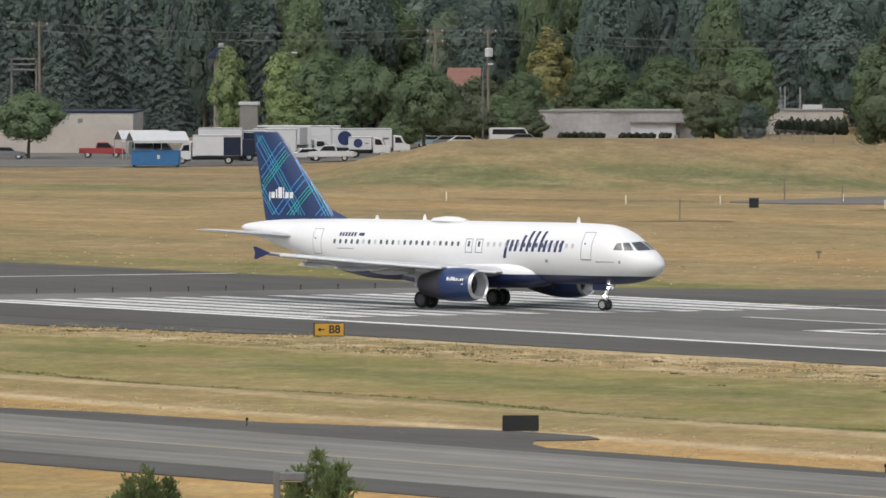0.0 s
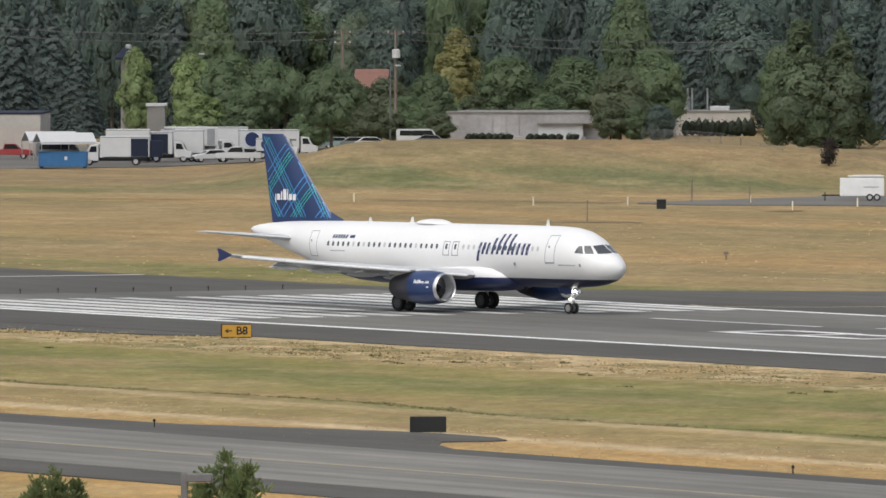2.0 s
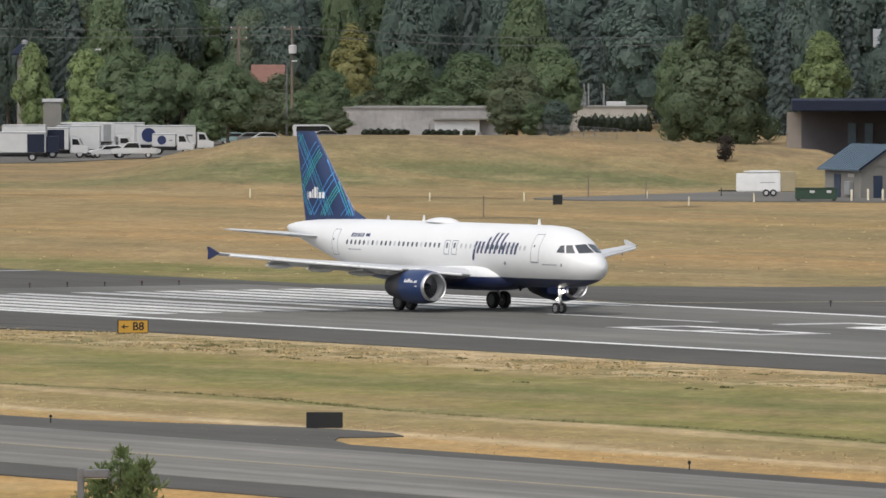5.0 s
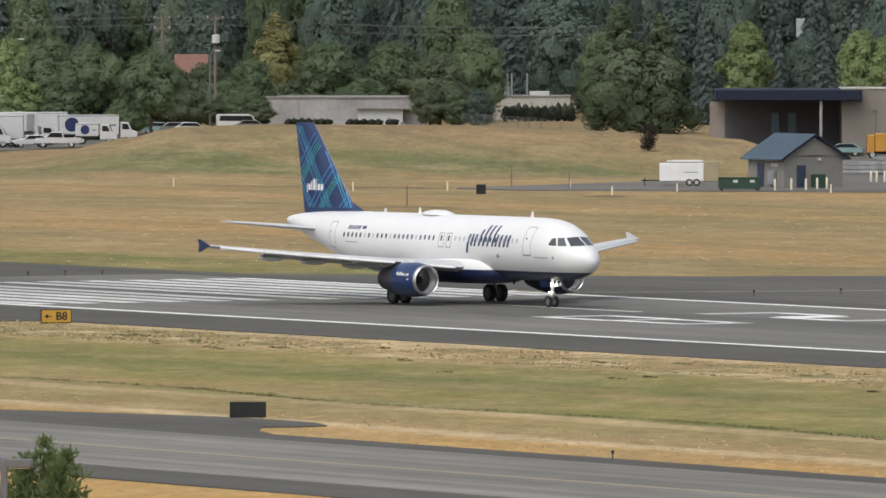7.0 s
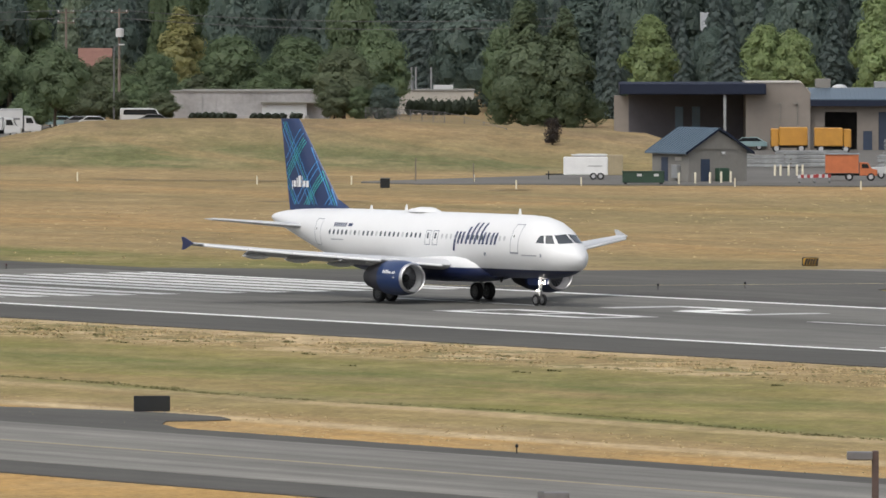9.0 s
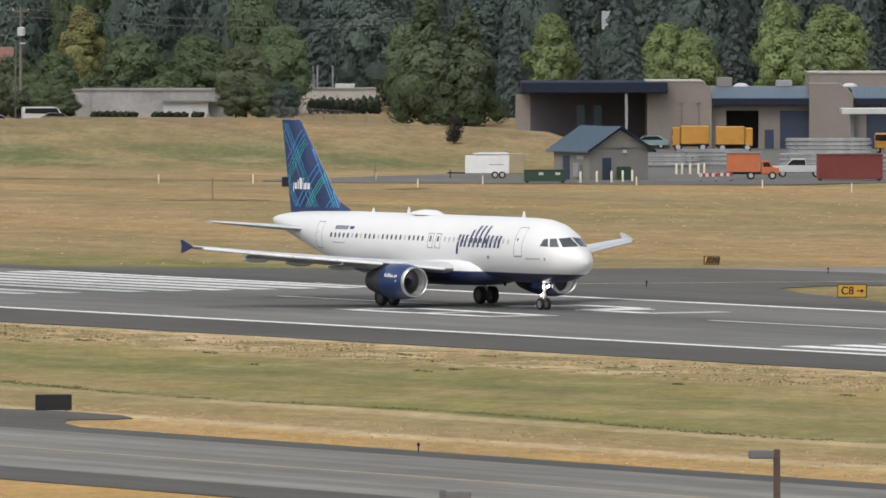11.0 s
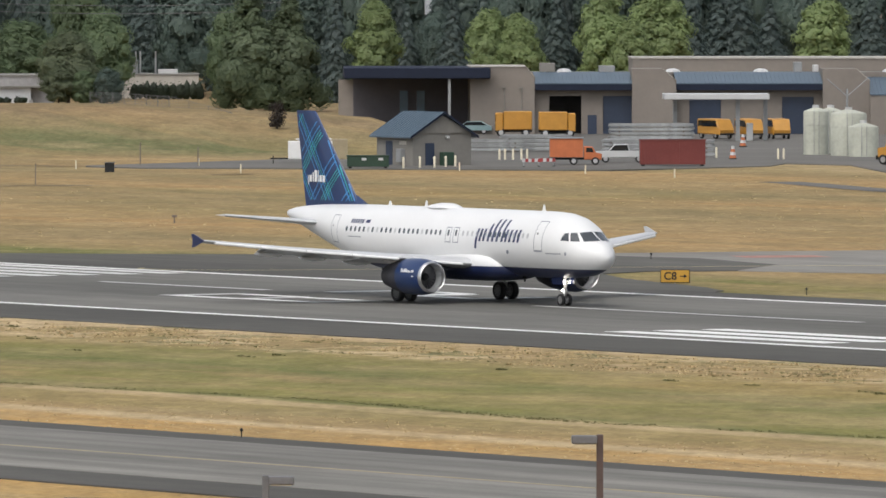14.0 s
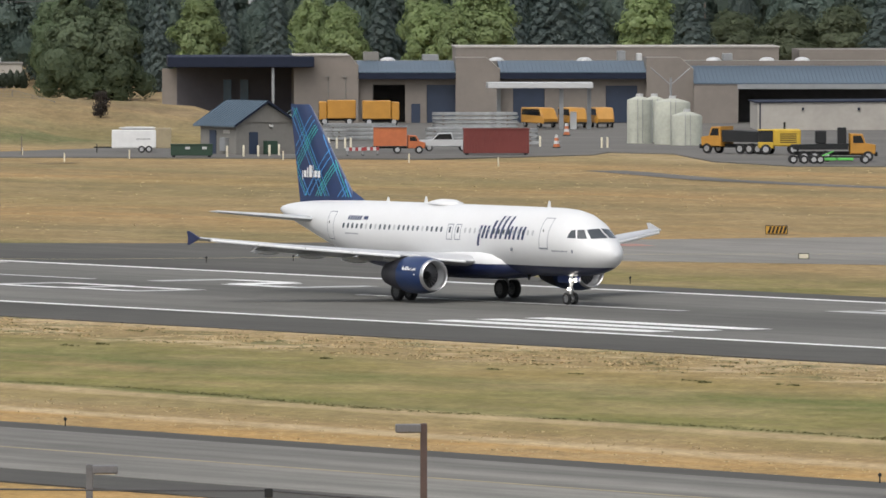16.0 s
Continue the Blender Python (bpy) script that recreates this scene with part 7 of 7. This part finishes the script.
for s in (-1.6, 1.6):
    part("leg", Geo().box(s - 0.1, s + 0.1, -0.1, 0.1, -8.74, 1.6), POST_GREY, p)

# ---- airfield signs and lights ----
def lettering(text, size, parent, m, material):
    cu = bpy.data.curves.new("sign_text", "FONT")
    cu.offset = 0.014
    cu.body, cu.size, cu.extrude, cu.align_x, cu.align_y = text, size, 0.006, "CENTER", "CENTER"
    tmp = bpy.data.objects.new("tmp", cu)
    scene.collection.objects.link(tmp)
    bpy.context.view_layer.update()
    me = bpy.data.meshes.new_from_object(tmp.evaluated_get(bpy.context.evaluated_depsgraph_get()))
    bpy.data.objects.remove(tmp)
    me.materials.clear()
    me.materials.append(material)
    ob = new("sign_text", me)
    ob.parent = parent
    ob.matrix_basis = m
    return ob


def field_sign(m, w, h, label, face, text="", arrow=0, bars=False, leg=0.04):
    s = thing("airfield_sign", m, label, "sign", "airfield signs")
    part("case", Geo().box(-w / 2, w / 2, -0.12, 0.16, leg, leg + h, bevel=0.03), BLACK, s, "black sign case")
    if face is not None:
        part("face", Geo().box(-w / 2 + 0.05, w / 2 - 0.05, -0.135, -0.122, leg + 0.05, leg + h - 0.05), face, s, "yellow sign face")
    for x in (-w * 0.35, 0, w * 0.35):
        part("leg", Geo().tube((x, 0, -0.05), (x, 0, leg + 0.05), 0.05, n=6), GALV, s)
    zc = leg + h / 2
    if text:
        t = lettering(text, h * 0.82, s, pose(0.17 * w if arrow < 0 else -0.16 * w, -0.146, zc - 0.01, 90), BLACK)
        ax = -0.27 * w if arrow < 0 else 0.29 * w
        d = arrow
        part("arrow", Geo().add([(ax - d * 0.24, -0.15, zc - 0.035), (ax + d * 0.06, -0.15, zc - 0.035), (ax + d * 0.06, -0.15, zc + 0.035), (ax - d * 0.24, -0.15, zc + 0.035)], [(0, 1, 2, 3)]).add([(ax + d * 0.24, -0.15, zc), (ax + d * 0.02, -0.15, zc - 0.14), (ax + d * 0.02, -0.15, zc + 0.14)], [(0, 1, 2)]), BLACK, s, "black arrow")
    if bars:
        for k in range(5):
            x = -w * 0.36 + k * w * 0.17
            part("stripe", Geo().add([(x - 0.06, -0.15, leg + 0.08), (x + 0.10, -0.15, leg + 0.08), (x + 0.26, -0.15, leg + h - 0.08), (x + 0.10, -0.15, leg + h - 0.08)], [(0, 1, 2, 3)]), BLACK, s)
    return s


def toward(p, z=0.0, extra=0.0):
    """Standing at p, turned to the terminal."""
    return pose(p.x, p.y, z, 0, 0, math.degrees(math.atan2(-p.x, p.y)) + extra)


field_sign(toward(rw(91.6, -37.1), 0.02, 8), 1.95, 0.86, "yellow taxiway sign with black letters and an arrow", SIGN_YELLOW, "B8", -1)
field_sign(toward(rw(92.9, 37.0), 0.02, -4), 1.95, 0.88, "yellow taxiway sign with black letters and an arrow", SIGN_YELLOW, "C8", 1)
field_sign(toward(rw(227.6, -100.8), 0.02, 3), 1.85, 0.80, "black back of a taxiway sign beside the pavement", None)
field_sign(toward(rw(21.8, 71.8), 0.0, 10), 1.15, 0.62, "small yellow and black airfield sign", SIGN_YELLOW, bars=True)
field_sign(toward(rw(28.9, 103.9), 0.0, 0), 1.65, 0.66, "yellow sign with black diagonal stripes", SIGN_YELLOW, bars=True)
field_sign(toward(rw(80.5, 70.3), 0.0, 0), 0.75, 0.4, "small pale airfield sign on short legs", CREAM_POST)


def edge_light(p, high, label, cap):
    t = thing("edge_light", pose(p.x, p.y, 0.0), label, "airfield light", "airfield edge lights")
    part("stem", Geo().tube((0, 0, 0), (0, 0, high), 0.03, n=6), BLACK, t)
    part("lens", Geo().turned([(high, 0.07), (high + 0.08, 0.08), (high + 0.15, 0.03)], 10, "z"), cap, t)


RED_LENS = mat("dark_red_lens", (0.05, 0.016, 0.016), 0.4, vary=0.2)
for k in range(13):
    edge_light(rw(0.0 - 0.2, -20 + 3.05 * k + 0.6), 0.32, "dark red light at the runway's end", RED_LENS)
for x, y in ((279, -110.5), (215, -109.8), (345, -110.6), (410, -110.6), (150, -109.8)):
    edge_light(rw(x, y), 0.35, "dark taxiway edge light", BLACK)
for x, y in ((66, 31), (66, 38), (118, 30.5), (160, 29), (46, 66)):
    edge_light(rw(x, y), 0.35, "dark taxiway edge light", BLACK)
t = thing("wind_marker", pose(*rw(-58.5, 89.7)), "small weathered instrument stand in the grass", "instrument")
part("stand", Geo().tube((0, 0, 0), (0, 0, 0.5), 0.06, n=6), WOOD, t)
part("head", Geo().box(-0.2, 0.2, -0.1, 0.1, 0.45, 0.65, bevel=0.03), WOOD, t)

# ---- foreground: lamp posts, tree tops and a cable in the terminal's car park ----
def parking_lamp(u, v, top, paint, label, arm=-1):
    p = thing("parking_lamp", pose(u, v, 0), label, "street lamp", "car park lamps")
    part("pole", Geo().box(-0.075, 0.075, -0.075, 0.075, 0, top, bevel=0.015), paint, p)
    a, b = sorted((arm * 0.62, arm * 0.06))
    head = part("lamp_head", Geo().box(a, b, -0.22, 0.22, top - 0.20, top - 0.02, bevel=0.02), POST_GREY if paint is BROWN else paint, p, "flat shoebox lamp head")
    part("lens", Geo().box(a + 0.06, b - 0.06, -0.18, 0.18, top - 0.22, top - 0.2), CREAM_POST, head)


parking_lamp(8.08, 265, 13.20, BROWN, "brown square lamp post with a shoebox head", -1)
parking_lamp(0.76, 265, 12.31, POST_GREY, "grey square lamp post with a shoebox head", 1)
parking_lamp(-13.10, 265, 13.16, POST_GREY, "grey square lamp post with a shoebox head", 1)


def tree_top(u, v, top, w, seed, label):
    """A slender young tree whose tip shows above the edge."""
    rnd = random.Random(seed)
    t = thing("young_tree", pose(u, v, 0), label, "tree", "young trees")
    part("trunk", Geo().tube((0, 0, -0.2), (0, 0, top * 0.97), 0.16, 0.02, 8), BARK, t)
    g = Geo()
    tips = [(0.0, 0.0, 0.0)] + [(rnd.uniform(-0.8, 0.8) * w, rnd.uniform(-0.8, 0.8) * w, rnd.uniform(0.25, 0.9)) for _ in range(9)]
    for k in range(620):
        tx, ty, down = rnd.choice(tips)
        t0 = top - down
        z = t0 - 3.2 * rnd.random() ** 1.2
        r = w * 0.62 * (0.05 + 0.95 * min(1.0, (t0 - z) / 1.1) ** 0.8) * rnd.uniform(0.1, 1.0)
        q = rnd.uniform(0, 6.28)
        c = Vector((tx * 0.7 + r * math.cos(q), ty * 0.7 + r * math.sin(q), z - 0.1))
        # a short upward spray of narrow leaves
        for j in range(24):
            d = Vector((rnd.gauss(0, 0.4), rnd.gauss(0, 0.4), rnd.uniform(0.3, 1.0))).normalized()
            p = c + d * rnd.uniform(0.02, 0.30)
            a = d * rnd.uniform(0.05, 0.10)
            b = d.orthogonal().normalized()
            b = Matrix.Rotation(rnd.uniform(0, 6.28), 3, d) @ b * 0.026
            g.add([p - a, p - b, p + a, p + b], [(0, 1, 2, 3)])
    part("crown", g, leaf_paint("leaf_young", (0.145, 0.190, 0.080)), t)


tree_top(-12.46, 270, 13.33, 1.25, 1, "slender green tree top with upright sprays")
tree_top(-16.34, 272, 12.87, 0.85, 2, "small green tree top with upright sprays")
tree_top(-16.90, 274, 12.58, 0.5, 3, "small green tree top with upright sprays")
cable((-3.31, 240, 13.02), (4.24, 240, 12.95), 0.02, 0.018, "thin dark cable over the car park")
cable((4.24, 240, 12.95), (7.43, 240, 12.72), 0.02, 0.018, "thin dark cable over the car park")
t = thing("cable_post", pose(4.24, 240, 0), "thin post with a small dark junction box", "post")
part("post", Geo().box(-0.04, 0.04, 0.02, 0.1, 0, 12.97), POST_GREY, t)
part("junction_box", Geo().box(-0.08, 0.08, -0.06, 0.06, 12.81, 12.99, bevel=0.01), BLACK, t)


for (p, q), (r, s) in (((-22.17, 1086.5), (-12.32, 1088.7)), ((-2.00, 1133.1), (2.07, 1135.6)), ((-86.22, 1191.4), (-56.89, 1184.4)), ((-40.0, 1183.0), (-14.0, 1171.0))):
    ribbon([(p + (r - p) * k / 12, q + (s - q) * k / 12 + 0.8 * math.sin(k * 2.1)) for k in range(13)], 1.6, 0.06, SOIL, VIEW, "rut", "dark bare rut in the dry grass")


def tufts():
    """Clumps of dry grass that break up the mown strips, and the ragged line of a shallow drain."""
    g, rnd = Geo(), random.Random(11)
    def tuft(x, y, s, n):
        c = rw(x, y)
        for _ in range(n):
            q, l = rnd.uniform(0, 6.28), s * rnd.uniform(0.5, 1.2)
            b = Vector((c.x + rnd.gauss(0, s * 0.5), c.y + rnd.gauss(0, s * 0.5), -0.01))
            d = Vector((math.cos(q) * 0.9, math.sin(q) * 0.9, 0.75)) * l
            w = Vector((math.cos(q + 1.6), math.sin(q + 1.6), 0)) * l * 0.42
            g.add([b - w, b + w, b + d], [(0, 1, 2)])
    for _ in range(5200):
        x = rnd.uniform(60, 360)
        y = rnd.choice((rnd.uniform(-52, -35.5), rnd.uniform(-44, -35.2), rnd.uniform(-111, -94)))
        tuft(x, y, rnd.uniform(0.05, 0.12), 7)
    for _ in range(420):
        x, y = rnd.uniform(60, 360), rnd.uniform(-50, -36.5)
        for _ in range(rnd.randint(3, 8)):
            tuft(x + rnd.gauss(0, 0.5), y + rnd.gauss(0, 0.25), rnd.uniform(0.08, 0.2), 7)
    for _ in range(2600):
        x, y = rnd.uniform(-170, 330), rnd.uniform(30, 235)
        if 0 < x < 140 and 27 < y < 150 or 120 < x and 80 < y < 155:
            continue
        tuft(x, y, rnd.uniform(0.06, 0.16), 7)
    whole("grass_tufts", g, leaf_paint("tuft_straw", (0.56, 0.44, 0.25)), pose(0, 0, 0), "tufts of dry grass on the airfield", "grass", kind="stuff")
    g = Geo()
    for k in range(4600):
        x = rnd.uniform(60, 360)
        tuft(x, -85.3 - 0.015 * (x - 220) + 1.3 * math.sin(x * 0.11) + abs(rnd.gauss(0, 0.7)), rnd.uniform(0.05, 0.13) * (0.6 + 0.4 * math.sin(x * 0.37) ** 2), 6)
    for k in range(420):
        x, y = rnd.uniform(60, 360), rnd.uniform(-50, -38)
        for _ in range(rnd.randint(2, 6)):
            tuft(x + rnd.gauss(0, 0.6), y + rnd.gauss(0, 0.2), rnd.uniform(0.05, 0.14), 6)
    for k in range(34):
        x = rnd.uniform(60, 360)
        y = rnd.uniform(-60, -40)
        for _ in range(5):
            tuft(x + rnd.gauss(0, 0.5), y, rnd.uniform(0.10, 0.2), 16)
    whole("green_tufts", g, leaf_paint("tuft_green", (0.165, 0.158, 0.072)), pose(0, 0, 0), "greener tufts along a shallow drain", "grass", kind="stuff")


tufts()


# ---- what moves ----
TAXI = [
    (0, 53.43, 5.22, 20.31),
    (0.5, 54.85, 5.53, 18.47),
    (1, 56.41, 5.77, 16.42),
    (1.5, 58.07, 5.96, 14.31),
    (2, 59.82, 6.10, 12.26),
    (2.5, 61.63, 6.19, 10.34),
    (3, 63.51, 6.25, 8.61),
    (5.5, 73.78, 6.17, 3.24),
    (6, 76.06, 6.11, 2.76),
    (6.5, 78.43, 6.04, 2.42),
    (7, 80.90, 5.97, 2.18),
    (7.5, 83.48, 5.89, 2.02),
    (8, 86.17, 5.81, 1.90),
    (8.5, 88.98, 5.74, 1.82),
    (9, 91.92, 5.66, 1.73),
    (11.5, 108.59, 5.25, 1.00),
    (12, 112.36, 5.15, 0.80),
    (12.5, 116.30, 5.04, 0.60),
    (13, 120.43, 4.92, 0.41),
    (13.5, 124.76, 4.78, 0.25),
    (14, 129.35, 4.61, 0.12),
    (14.5, 134.22, 4.43, 0.05),
    (15, 139.43, 4.21, 0.01),
    (15.5, 145.04, 3.95, 0.01),
    (16, 151.15, 3.66, 0.02),
]


def motions():
    walk(JET, [(t, RW @ pose(x, y, 0.09, 0, 0, turn)) for t, x, y, turn in TAXI])
    # the wheels turn by the way that the airliner has rolled
    curve = []
    for i in range(0, 481):
        scene.frame_set(1 + i)
        curve.append(JET.matrix_basis.translation.copy())
    for w, r in WHEELS:
        at = w.matrix_basis.translation.copy()
        way, rows = 0.0, []
        for i, p in enumerate(curve):
            if i:
                way += (p - curve[i - 1]).length
            rows.append((i / FPS, Matrix.Translation(at) @ Matrix.Rotation(way / r, 4, "Y")))
        walk(w, rows)
    scene.frame_set(1)


JET, WHEELS = airliner()
motions()
